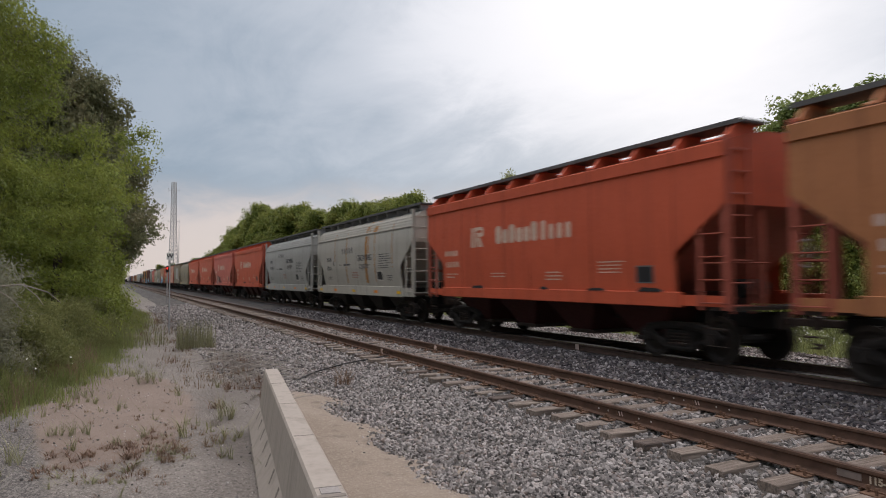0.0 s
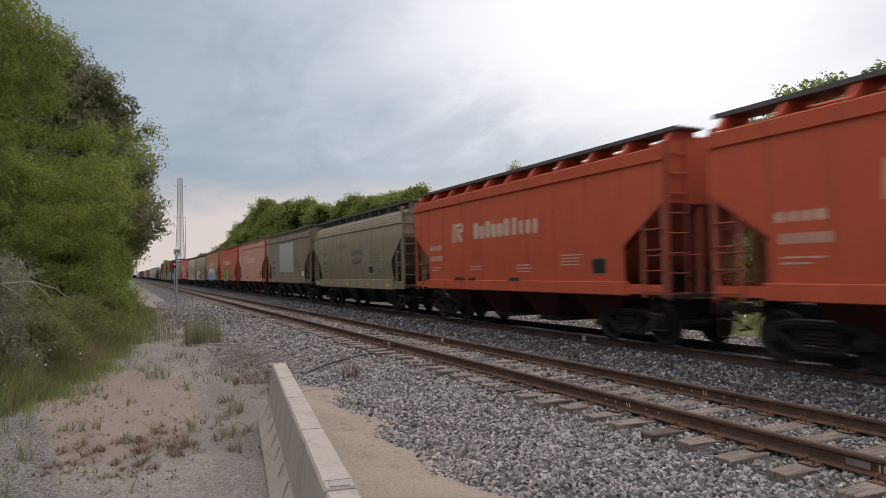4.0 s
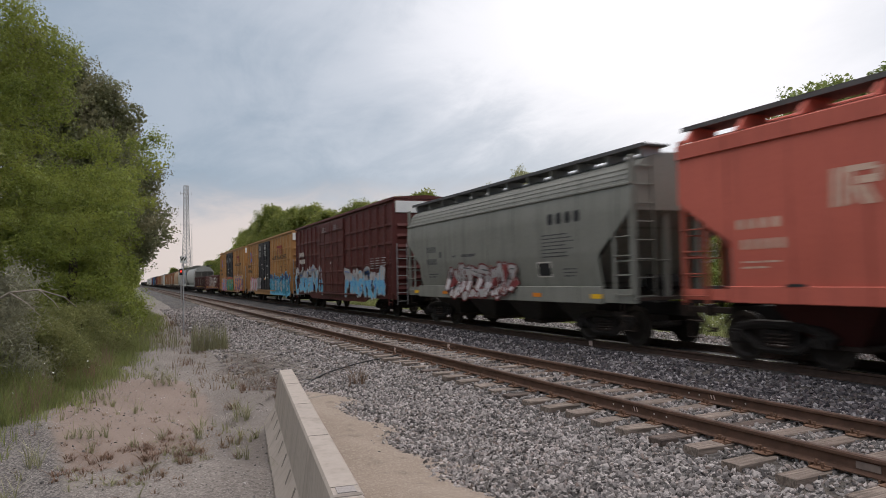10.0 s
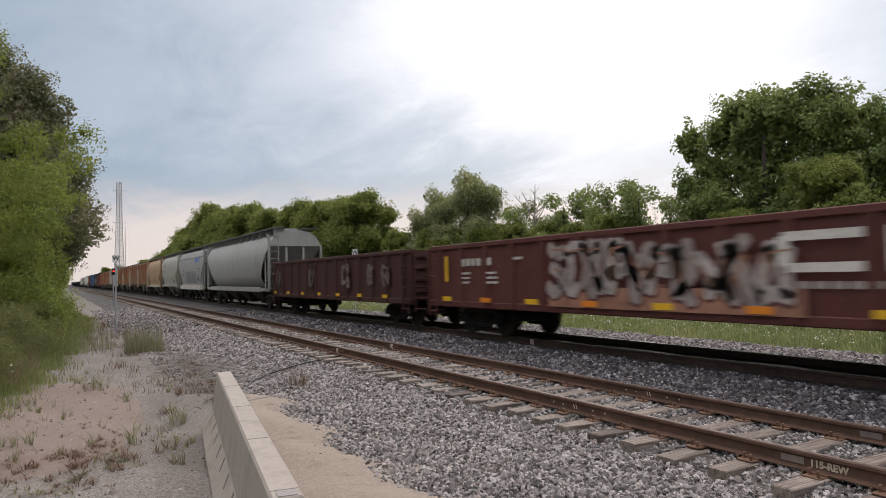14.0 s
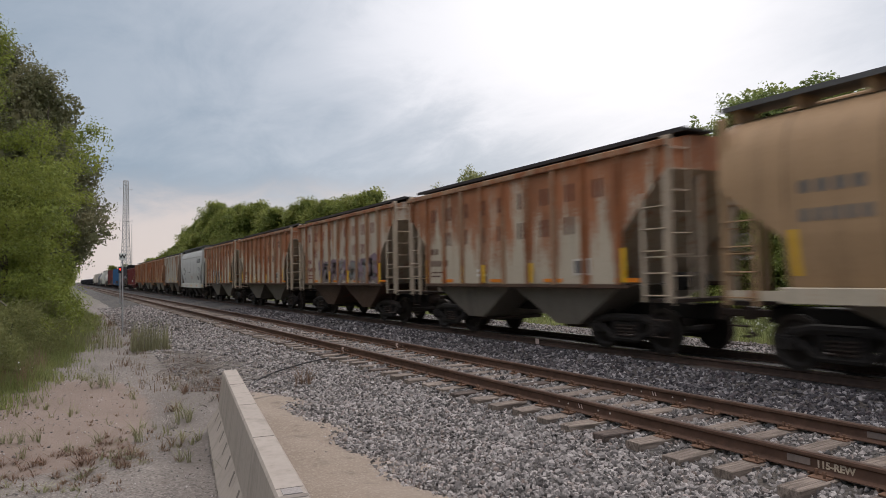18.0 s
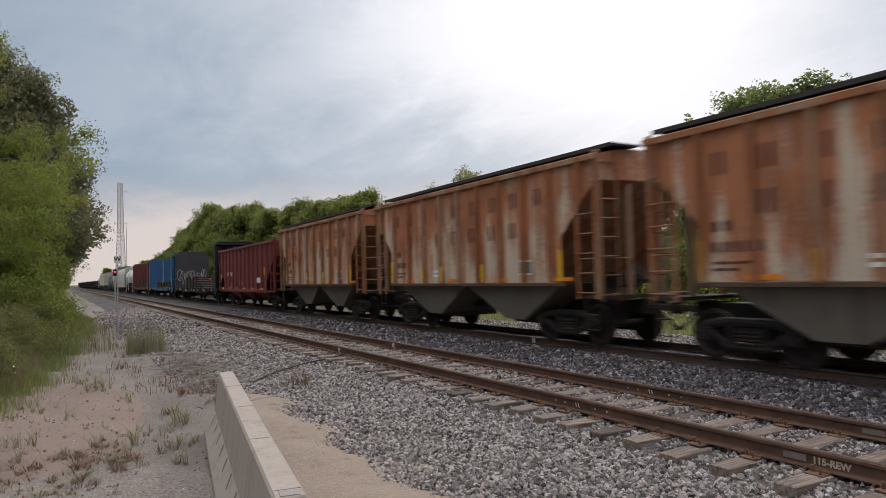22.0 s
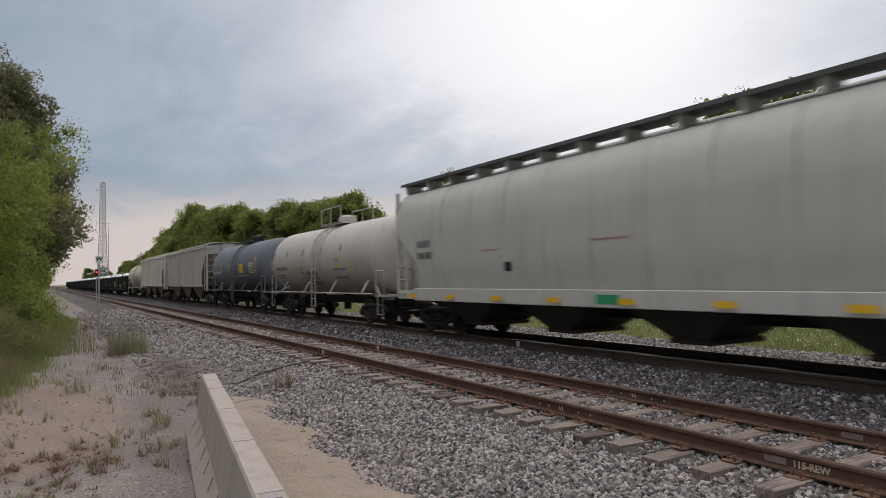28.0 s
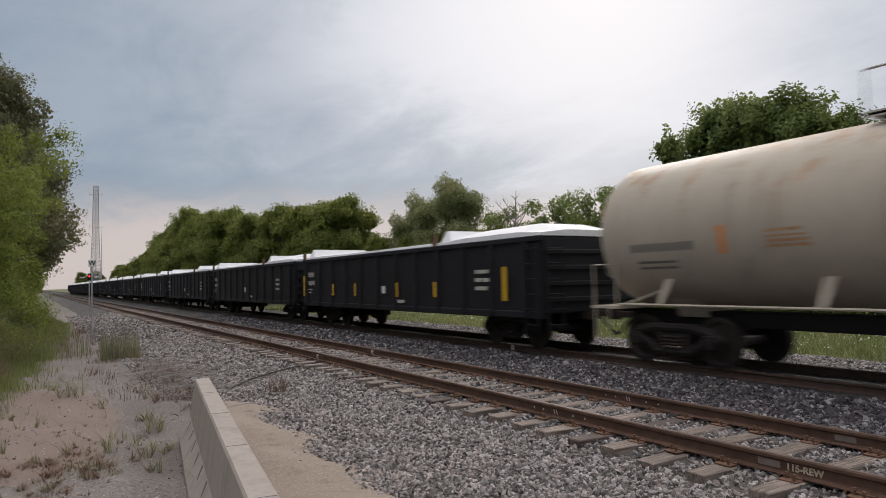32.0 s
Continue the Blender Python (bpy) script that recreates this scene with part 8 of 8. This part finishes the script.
c.sign("sprayed_band", 7.25, 0.78, 5.0, 0.75, "green_mark", "green sprayed band", 0.074)
c.sign("sprayed_band", 7.3, 1.5, 4.8, 0.62, "dark_green_mark", "dark green sprayed band", 0.074)
c.graffiti(7.2, 0.76, 5.2, 1.6, 4, "dark_green_mark", ["green_mark", "lime_mark"], "black_mark", 15, "green graffiti", lift=0.085, cap="red_mark")
c.graffiti(7.3, 0.85, 5.0, 1.2, 8, "green_mark", ["lime_mark", "teal_mark", "green_mark"], "white_letter", 52, "fine green graffiti", lift=0.102)
c.sign("sprayed_band", 12.5, 0.78, 6.2, 0.55, "smear_red", "reddish sprayed band", 0.026)
c.sign("sprayed_band", 12.45, 1.3, 6.0, 0.95, "purple_mark", "purple sprayed band", 0.026)
c.graffiti(12.4, 0.8, 6.2, 1.65, 5, "purple_mark", ["orange_mark", "tan_mark"], "navy_mark", 16, "orange, yellow and purple graffiti", lift=0.03, cap="tan_mark")
c.graffiti(12.6, 0.85, 5.9, 1.2, 8, "purple_mark", ["orange_mark", "tan_mark", "navy_mark"], "smear_red", 53, "fine orange and yellow graffiti", lift=0.047)

c = gondola(318.59, "gondola_brown", 16.3, "rusty brown gondola with white lettering and graffiti")
# brand as plain bars: two long ones joined by uprights
for u, z, w, h in ((11.75, 1.74, 0.22, 0.50), (11.85, 2.16, 1.25, 0.15), (11.85, 1.66, 1.25, 0.15), (13.45, 1.66, 0.22, 0.65), (13.65, 1.70, 0.22, 0.60), (14.6, 1.66, 0.22, 0.65)):
    c.sign("brand_bar", u, z, w, h, "white_letter", "white brand bar", 0.066 if h < 0.3 else 0.068)
c.word(11.75, 1.40, 6, 0.28, 0.12, "graffiti_pale", "small worn bars", 0.25)
c.sign("paint_smear", 5.9, 0.95, 6.3, 0.45, "smear_pink", "pale smeared paint", 0.056)
c.graffiti(5.9, 1.15, 3.2, 1.25, 3, "gondola_brown", ["graffiti_dull", "graffiti_pale"], "smear_pink", 17, "worn silver and grey graffiti", lift=0.06, fat=1.35)
c.graffiti(9.0, 1.1, 3.0, 1.2, 3, "gondola_brown", ["graffiti_pale", "graffiti_dull"], "smear_pink", 27, "worn silver and grey graffiti", lift=0.06, fat=1.35)
c.sign("reflector", 1.05, 1.55, 0.16, 0.75, "yellow_mark", "yellow reflector strip", 0.06)
c.word(1.9, 1.98, 6, 0.27, 0.22, "white_letter", "white figures as plain bars", 0.2, True)
c.lines(1.9, 1.75, 0.5, 3, "white_letter", 0.06, 0.13)
c.lines(3.2, 1.75, 0.6, 3, "white_letter", 0.06, 0.13)
c.lines(4.3, 2.1, 0.7, 1, "white_letter", 0.07)
for k in range(8):
    c.sign("reflector", 0.9 + k * 2.05, 0.98, 0.5, 0.13, "orange_mark" if k % 2 else "yellow_mark", "yellow reflector strip", 0.07)
c = gondola(336.26, "gondola_dark", 16.3, "dark rusty gondola with faded marks")
for k in range(7):
    c.sign("reflector", 0.4 + k * 2.3, 0.98, 0.4, 0.13, "yellow_mark", "yellow reflector strip", 0.07)
for u, w in ((1.0, 0.5), (6.2, 0.7), (10.3, 0.8), (12.9, 0.5), (14.2, 0.6)):
    c.graffiti(u, 1.4, w, 0.85, 1, "gondola_dark", ["tag_dull"], "gondola_dark", int(u * 10), "faded pale graffiti tag", lift=0.06)

SMOOTH = [(1.1, 0.9), (1.35, 1.2), (1.8, 1.45), (2.4, 1.57), (3.0, 1.6), (3.6, 1.52), (4.1, 1.25), (4.4, 0.85), (4.5, 0.3)]
c = hopper("covered_hopper", 354.96, 17.6, "smooth pale grey covered hopper car with rounded sides", "hopper_grey", SMOOTH, 1.1, 1.9, 3.6, 1.9, "bay_dark", 4, 0, (1.02, 1.3), brackets=12, end_mat="hopper_grey")
c = agrium(368.74, "hopper_grey", 12.4, "two-tone grey covered hopper car with blue brand bars", "grey_letter", "hopper_white", brand=False)
c.word(8.6, 3.3, 4, 0.55, 0.42, "blue_mark", "blue brand name as plain bars", 0.2, True)
c.sign("paint_patch", 3.75, 1.55, 5.05, 1.05, "patch_grey", "darker grey painted panel")
c = hopper("covered_hopper", 381.11, 11.2, "light putty grey covered hopper car", "hopper_putty", ROUND, 1.39, 2.2, 3.15, 1.2, "bay_grey", 2, 0, (1.22, 1.42), brackets=11, walkway="walkway_grey")
c.word(1.57, 3.30, 4, 0.35, 0.24, "grey_letter", "dark letters as plain bars", 0.2, True)
c.word(1.57, 2.72, 5, 0.28, 0.24, "grey_letter", "dark figures as plain bars", 0.2, True)
c.lines(6.7, 2.2, 0.75, 5, "faint_red", 0.03, 0.08)
c.lines(9.3, 2.5, 0.9, 5, "grey_letter", 0.03, 0.1)
c.sign("placard_frame", 8.35, 1.58, 0.6, 0.42, "white_letter", "pale placard frame")
c.sign("placard", 8.4, 1.62, 0.5, 0.34, "black_mark", "small dark placard", 0.010)
for u, hh in ((3.3, 0.36), (6.0, 0.42), (8.0, 0.5), (10.35, 0.95)):
    c.sign("rust_patch", u, 1.5, 0.14, hh, "smear_pink", "brown rubbed patch", 0.008, slant=-0.05)
c = hopper("covered_hopper", 394.26, 11.8, "yellow tan covered hopper car with rust stains", "hopper_yellow_tan", ROUND, 1.39, 2.2, 3.15, 1.2, "bay_grey", 2, 0, (1.15, 1.42), "wc_rust", brackets=11)
c.lines(6.3, 1.98, 1.1, 4, "faint_red", 0.035, 0.08)
c.word(1.5, 2.9, 4, 0.28, 0.22, "grey_letter", "dark letters as plain bars", 0.2, True)
c.word(1.5, 2.45, 5, 0.24, 0.22, "grey_letter", "dark figures as plain bars", 0.2, True)
for u in (1.3, 10.3):
    c.sign("reflector", u, 1.6, 0.14, 0.75, "yellow_mark", "yellow reflector strip")
WC = "rust-streaked ribbed covered hopper car with worn lettering"
rib_hopper(406.56, "wc_rust", 11.1, WC, "bay_grey", letters="wc_letter")
c = rib_hopper(418.92, "wc_patchy", 11.1, "pale ribbed covered hopper car with rust patches and graffiti", "bay_rusty", letters="maroon_letter")
c.graffiti(3.1, 1.48, 6.6, 1.0, 6, "mauve_mark", ["mauve_mark", "patch_grey"], "tag_dull", 19, "faded purple graffiti", lift=0.012, drop="tag_dull")
rib_hopper(432.24, "wc_rust", 11.9, WC, "bay_grey", letters="wc_letter")
c = rib_hopper(444.61, "wc_rust", 11.1, "rust-streaked ribbed covered hopper car with black graffiti", "bay_grey", letters="wc_letter")
c.graffiti(3.3, 1.5, 3.5, 0.95, 4, "black_mark", ["silver_mark"], "black_mark", 20, "black and silver graffiti", lift=0.012)
c = agrium(457.91, "hopper_white_stained", 12.0, "dirty white covered hopper car with dark brand bars", "grey_letter", "hopper_white", brand=False)
c.word(9.4, 3.15, 4, 0.42, 0.40, "black_mark", "dark brand name as plain bars", 0.2, True)
rib_hopper(470.30, "wc_pale", 11.2, "pale ribbed covered hopper car with dark lettering", "bay_brown", letters="worn_letter")
rib_hopper(482.55, "wc_rust_more", 11.1, WC, "bay_grey", letters="wc_letter")
rib_hopper(495.60, "wc_rust_more", 11.6, WC, "bay_grey", letters="wc_letter")
rib_hopper(508.19, "wc_rust_more", 11.2, WC, "bay_grey", letters="wc_letter")
OPEN = [(1.10, 1.53), (2.5, 1.53), (3.88, 1.53)]
c = hopper("open_hopper", 523.82, 14.4, "maroon ribbed open-top hopper car", "ore_maroon", OPEN, 1.10, 1.7, 3.0, 1.6, "ore_maroon", 3, 14, (0.98, 1.16), roof=False, bay_depth=0.5)
c.word(2.1, 2.05, 4, 0.27, 0.26, "white_letter", "white letters as plain bars", 0.2, True)
c.word(3.3, 2.05, 5, 0.22, 0.26, "white_letter", "white figures as plain bars", 0.2, True)
c.lines(6.2, 1.7, 0.7, 3, "white_letter", 0.04, 0.1)
c.sign("placard", 11.0, 1.56, 0.8, 0.30, "white_mark", "white placard", 0.1)
for u, z, w, h in ((0.9, 1.75, 0.16, 0.5), (12.6, 1.95, 0.18, 0.5), (4.3, 1.25, 0.12, 0.3)):
    c.sign("reflector", u, z, w, h, "yellow_mark", "yellow reflector strip", 0.1)
for k in range(6):
    c.sign("reflector", 1.2 + k * 2.1, 1.16, 0.5, 0.1, "yellow_mark", "yellow reflector strip", 0.08)
c = bulkhead_flat(545.76, "flat_black", 20.9, "black bulkhead flat car loaded with steel bars", "board_black", ((4.2, 12.4, 6, -1.25), (12.5, 17.2, 5, -0.5)))
tag = Shape()
rr = random.Random(5)
for k in range(13):
    x0, z0, hh = -1.25 + k * 0.2 + rr.uniform(-0.08, 0.08), rr.uniform(1.8, 2.6), rr.uniform(0.25, 0.65)
    pts = [(x0 + 0.17 * math.cos(t) * rr.uniform(0.6, 1.4), 20.9 / 2 - 1.112, z0 + hh * math.sin(t * (1 + 0.4 * (k % 3)))) for t in np.linspace(0, 6.0, 12)]
    tag.tube(pts, rr.choice((0.010, 0.014, 0.026)), 4)
part("graffiti", tag, "silver_mark", c.ob, "silver scrawl on the end board")
c = bulkhead_flat(568.05, "flat_blue", 20.7, "blue bulkhead flat car loaded with steel bars", "flat_blue", ((5.2, 16.6, 4, -1.25),))
part("board_seam", Shape().box(-0.03, 0.03, 20.7 / 2 - 1.12, 20.7 / 2 - 1.105, 1.2, 4.6), "silver_mark", c.ob, "pale seam of the end board")
bulkhead_flat(590.60, "flat_maroon", 21.2, "dark red bulkhead flat car loaded with steel bars", "flat_maroon", ((5.2, 16.8, 5, -1.25),))

c = tank(604.73, "tank_clean", 12.9, "white tank car with blue stripes and black underside", lower="tank_black", zc=2.66)
for z in (2.56, 2.71):
    s = Shape()
    s.poly([(c.x(z) - 0.008, -5.4, z), (c.x(z) - 0.008, 5.4, z), (c.x(z + 0.07) - 0.008, 5.4, z + 0.07), (c.x(z + 0.07) - 0.008, -5.4, z + 0.07)])
    part("stripe", s, "blue_mark", c.ob, "blue stripe along the tank")
c.word(0.95, 2.22, 4, 0.23, 0.22, "grey_letter", "dark letters as plain bars", 0.2, True)
c.word(2.0, 2.22, 6, 0.185, 0.22, "grey_letter", "dark figures as plain bars", 0.2, True)
for u in (1.0, 1.65, 2.3):
    c.lines(u, 2.04, 0.5, 2, "grey_letter", 0.05, 0.11)
c.lines(3.5, 2.10, 1.0, 5, "grey_letter", 0.035, 0.085)
c.lines(9.0, 2.35, 1.0, 5, "grey_letter", 0.035, 0.085)
for u in (3.1, 4.7, 9.9):
    c.sign("reflector", u, 2.16, 0.13, 0.44, "orange_mark", "orange reflector strip", 0.012)
c = hopper("covered_hopper", 624.30, 18.3, "long white covered hopper car with white sills", "hopper_white", [(z if z < 3 else 3 + (z - 3) * 1.11, w) for z, w in ROUND], 1.39, 2.3, 3.2, 1.3, "bay_dark", 4, 0, (1.02, 1.40), brackets=14, bracket_mat="hopper_white", walk_z=4.79)
c.word(1.5, 2.65, 4, 0.2, 0.22, "grey_letter", "dark letters as plain bars")
c.lines(1.5, 2.3, 0.9, 1, "grey_letter", 0.2)
c.lines(5.0, 2.4, 1.0, 1, "faint_red", 0.04)
c.lines(9.2, 2.45, 1.3, 1, "faint_red", 0.05)
c.sign("placard", 6.0, 1.85, 0.3, 0.24, "black_mark", "small dark placard")
c.sign("logo", 9.3, 1.1, 0.7, 0.2, "green_mark", "green emblem stripes", 0.006)
for k in range(8):
    c.sign("reflector", 1.0 + k * 2.25, 1.1, 0.45, 0.12, "yellow_mark", "yellow reflector strip", 0.06)
c = tank(638.76, "tank_white", 13.2, "dirty white tank car with patches and yellow markers")
for u in (0.6, 2.6, 4.85, 7.1, 9.3):
    c.sign("patch", u, 2.84, 0.22, 0.28, "patch_grey", "small grey patch", 0.012)
c.word(0.95, 2.2, 9, 0.2, 0.2, "grey_letter", "grey letters as plain bars", 0.2, True)
c.lines(1.0, 1.95, 1.2, 2, "grey_letter", 0.05, 0.12)
c.sign("spec_panel", 5.2, 1.5, 1.4, 0.6, "patch_grey", "grey data panel", 0.016)
c.lines(5.3, 1.95, 1.2, 4, "grey_letter", 0.03, 0.1)
c.sign("spec_panel", 8.5, 1.75, 1.3, 0.42, "patch_grey", "grey data panel", 0.014)
c.sign("spec_panel", 8.65, 2.24, 0.85, 0.42, "pale_yellow", "pale yellow data panel", 0.012)
c.lines(8.75, 2.55, 0.65, 4, "grey_letter", 0.03, 0.09)
for u in (0.25, 10.2):
    c.sign("reflector", u, 1.95, 0.13, 0.75, "yellow_mark", "yellow reflector strip", 0.014)
c.sign("reflector", 3.35, 2.1, 0.12, 0.5, "yellow_mark", "yellow reflector strip", 0.012)
for k in range(6):
    c.lines(4.50 + 0.055 * k, 2.27 - 0.12 * k, 0.34, 1, "red_mark", 0.065, 0.1, "slanting red scrawl", "mark", k)
c.sign("reflector", 6.3, 2.15, 0.14, 0.5, "yellow_mark", "yellow reflector strip", 0.018)
c = tank(652.69, "tank_blue", 12.7, "dark blue-grey tank car with yellow placard", platform="tank_black")
c.sign("placard", 7.6, 2.2, 0.85, 0.55, "yellow_mark", "yellow placard", 0.014)
c.lines(7.7, 2.55, 0.6, 3, "black_mark", 0.05, 0.13)
c.word(0.9, 2.22, 9, 0.215, 0.2, "white_letter", "white letters as plain bars", 0.2, True)
c.lines(1.0, 2.02, 1.2, 2, "grey_letter", 0.05, 0.1)
c.lines(5.4, 2.02, 4.0, 1, "white_letter", 0.05)
c.lines(9.7, 2.75, 1.1, 8, "white_letter", 0.05, 0.08)
for u, z, h in ((0.6, 2.1, 0.5), (2.85, 2.35, 0.5), (5.0, 2.35, 0.5), (10.95, 2.18, 0.85)):
    c.sign("reflector", u, z, 0.12, h, "yellow_mark", "yellow reflector strip", 0.012)
c = rib_hopper(671.49, "wc_grey", 17.5, "long grey ribbed covered hopper car", "bay_brown", 25, 3, "grey_letter", False, False)
c.sign("reflector", 15.3, 1.85, 0.11, 0.7, "stencil_orange", "orange reflector strip", 0.094)
c = rib_hopper(689.69, "wc_white", 16.9, "pale ribbed covered hopper car with a grey painted panel", "bay_rusty", 20, 3, "grey_letter", False, False)
c.sign("paint_patch", 10.9, 2.7, 3.7, 0.7, "panel_grey", "grey repainted panel", 0.012)
c.lines(11.1, 1.95, 0.32, 2, "yellow_mark", 0.035, 0.11, "small orange scrawl", "mark")
for k in range(20):
    u = 8.45 + (k - 9.5) * 16.34 / 19
    if 10.95 < u < 14.5:
        c.sign("paint_patch", u - 0.045, 2.7, 0.09, 0.7, "panel_grey", "grey repainted rib", 0.094)
for u in (1.1, 14.6):
    c.sign("reflector", u, 1.8, 0.14, 0.45, "orange_mark", "orange reflector strip", 0.08)
c = tank(703.89, "tank_cream", 13.0, "cream tank car with rust stains and faint graffiti")
c.word(1.2, 2.2, 7, 0.215, 0.2, "grey_letter", "grey letters as plain bars", 0.2, True)
c.lines(1.3, 1.98, 1.2, 2, "grey_letter", 0.05, 0.11)
c.sign("reflector", 3.2, 2.1, 0.12, 0.5, "orange_mark", "orange reflector strip", 0.012)
c.lines(4.1, 2.42, 0.75, 4, "stencil_orange", 0.05, 0.085, "orange stencilled marks", "mark")
c.lines(8.4, 2.6, 1.2, 6, "grey_letter", 0.04, 0.1)
c.graffiti(6.6, 1.75, 2.6, 0.75, 3, "lightblue_mark", ["tank_cream"], "dark_letter", 23, "faint blue graffiti", lift=0.05)


def covered_gondola(rear, k):
    c = gondola(rear, "gondola_black", 16.1, "black gondola with white cover and yellow markers" if k == 0 else "black ribbed gondola with white fitted cover", 2.74, 0.78, 12)
    a = c.L / 2
    cover = part("cover", Shape().loft([[(-1.52, y, 2.76), (1.52, y, 2.76), (1.50, y, 2.80 + h * 0.3), (0.7, y, 2.82 + h), (-0.7, y, 2.82 + h), (-1.50, y, 2.80 + h * 0.3)]
                                        for y, h in ((-a + 0.05, 0.10), (-a + 1.0, 0.32), (-a + 3.4, 0.30), (-a + 4.6, 0.12), (a - 4.4, 0.10), (a - 1.4, 0.16), (a - 0.05, 0.12))]), "cover_white", c.ob, "white fitted cover")
    for y in (-a + 4.7, a - 0.3):
        part("cover_rib", Shape().loft([[(-1.4, y - 0.5, 2.85), (1.4, y - 0.5, 2.85), (1.4, y + 0.05, 2.85), (-1.4, y + 0.05, 2.85)], [(-1.2, y - 0.1, 3.2), (1.2, y - 0.1, 3.2), (1.2, y + 0.05, 3.2), (-1.2, y + 0.05, 3.2)]]), "cover_white", cover)
        part("cover_bracket", Shape().box(-1.62, -1.5, y + 0.1, y + 0.22, 2.7, 3.05, 0.02), "plate_rust", c.ob, "rusty cover bracket")
    for u in (3.5, 5.6, 8.9, 11.3) if k == 0 else ():
        c.sign("reflector", u, 1.25, 0.12, 0.45, "yellow_mark", "yellow reflector strip", 0.06)
    for u in (0.25, 14.7) if k == 0 else ():
        c.sign("reflector", u, 1.2, 0.16, 0.85, "yellow_mark", "yellow reflector strip", 0.07)
    c.word(0.6, 2.0, 4, 0.2, 0.2, "white_letter", "white letters as plain bars", 0.2, True)
    c.word(0.6, 1.65, 5, 0.17, 0.2, "white_letter", "white figures as plain bars", 0.2, True)
    c.lines(0.6, 1.45, 0.6, 2, "white_letter", 0.05, 0.12)
    c.sign("emblem", 7.8, 1.35, 0.24, 0.24, "white_mark", "small white diamond", 0.02)
    c.lines(13.4, 1.9, 0.7, 3, "white_letter", 0.10, 0.22)
    c.lines(8.9, 1.05, 0.6, 1, "white_letter", 0.1)
    return c


for k in range(14):
    covered_gondola(721.5 + 17.25 * k, k)


# ------------------------------------------------------------------ what moves
def travelled(t):
    """Metres that the train has rolled since the start."""
    return 21.4768 * t - 0.0092916 * t * t + 0.00047266 * t ** 3


def motions():
    for ob, start in TRAIN:
        walk(ob, [(t, pose(C2, start - travelled(t), 0.0)) for t in (0, 4, 8, 12, 16, 20, 24, 28, 32)])


motions()
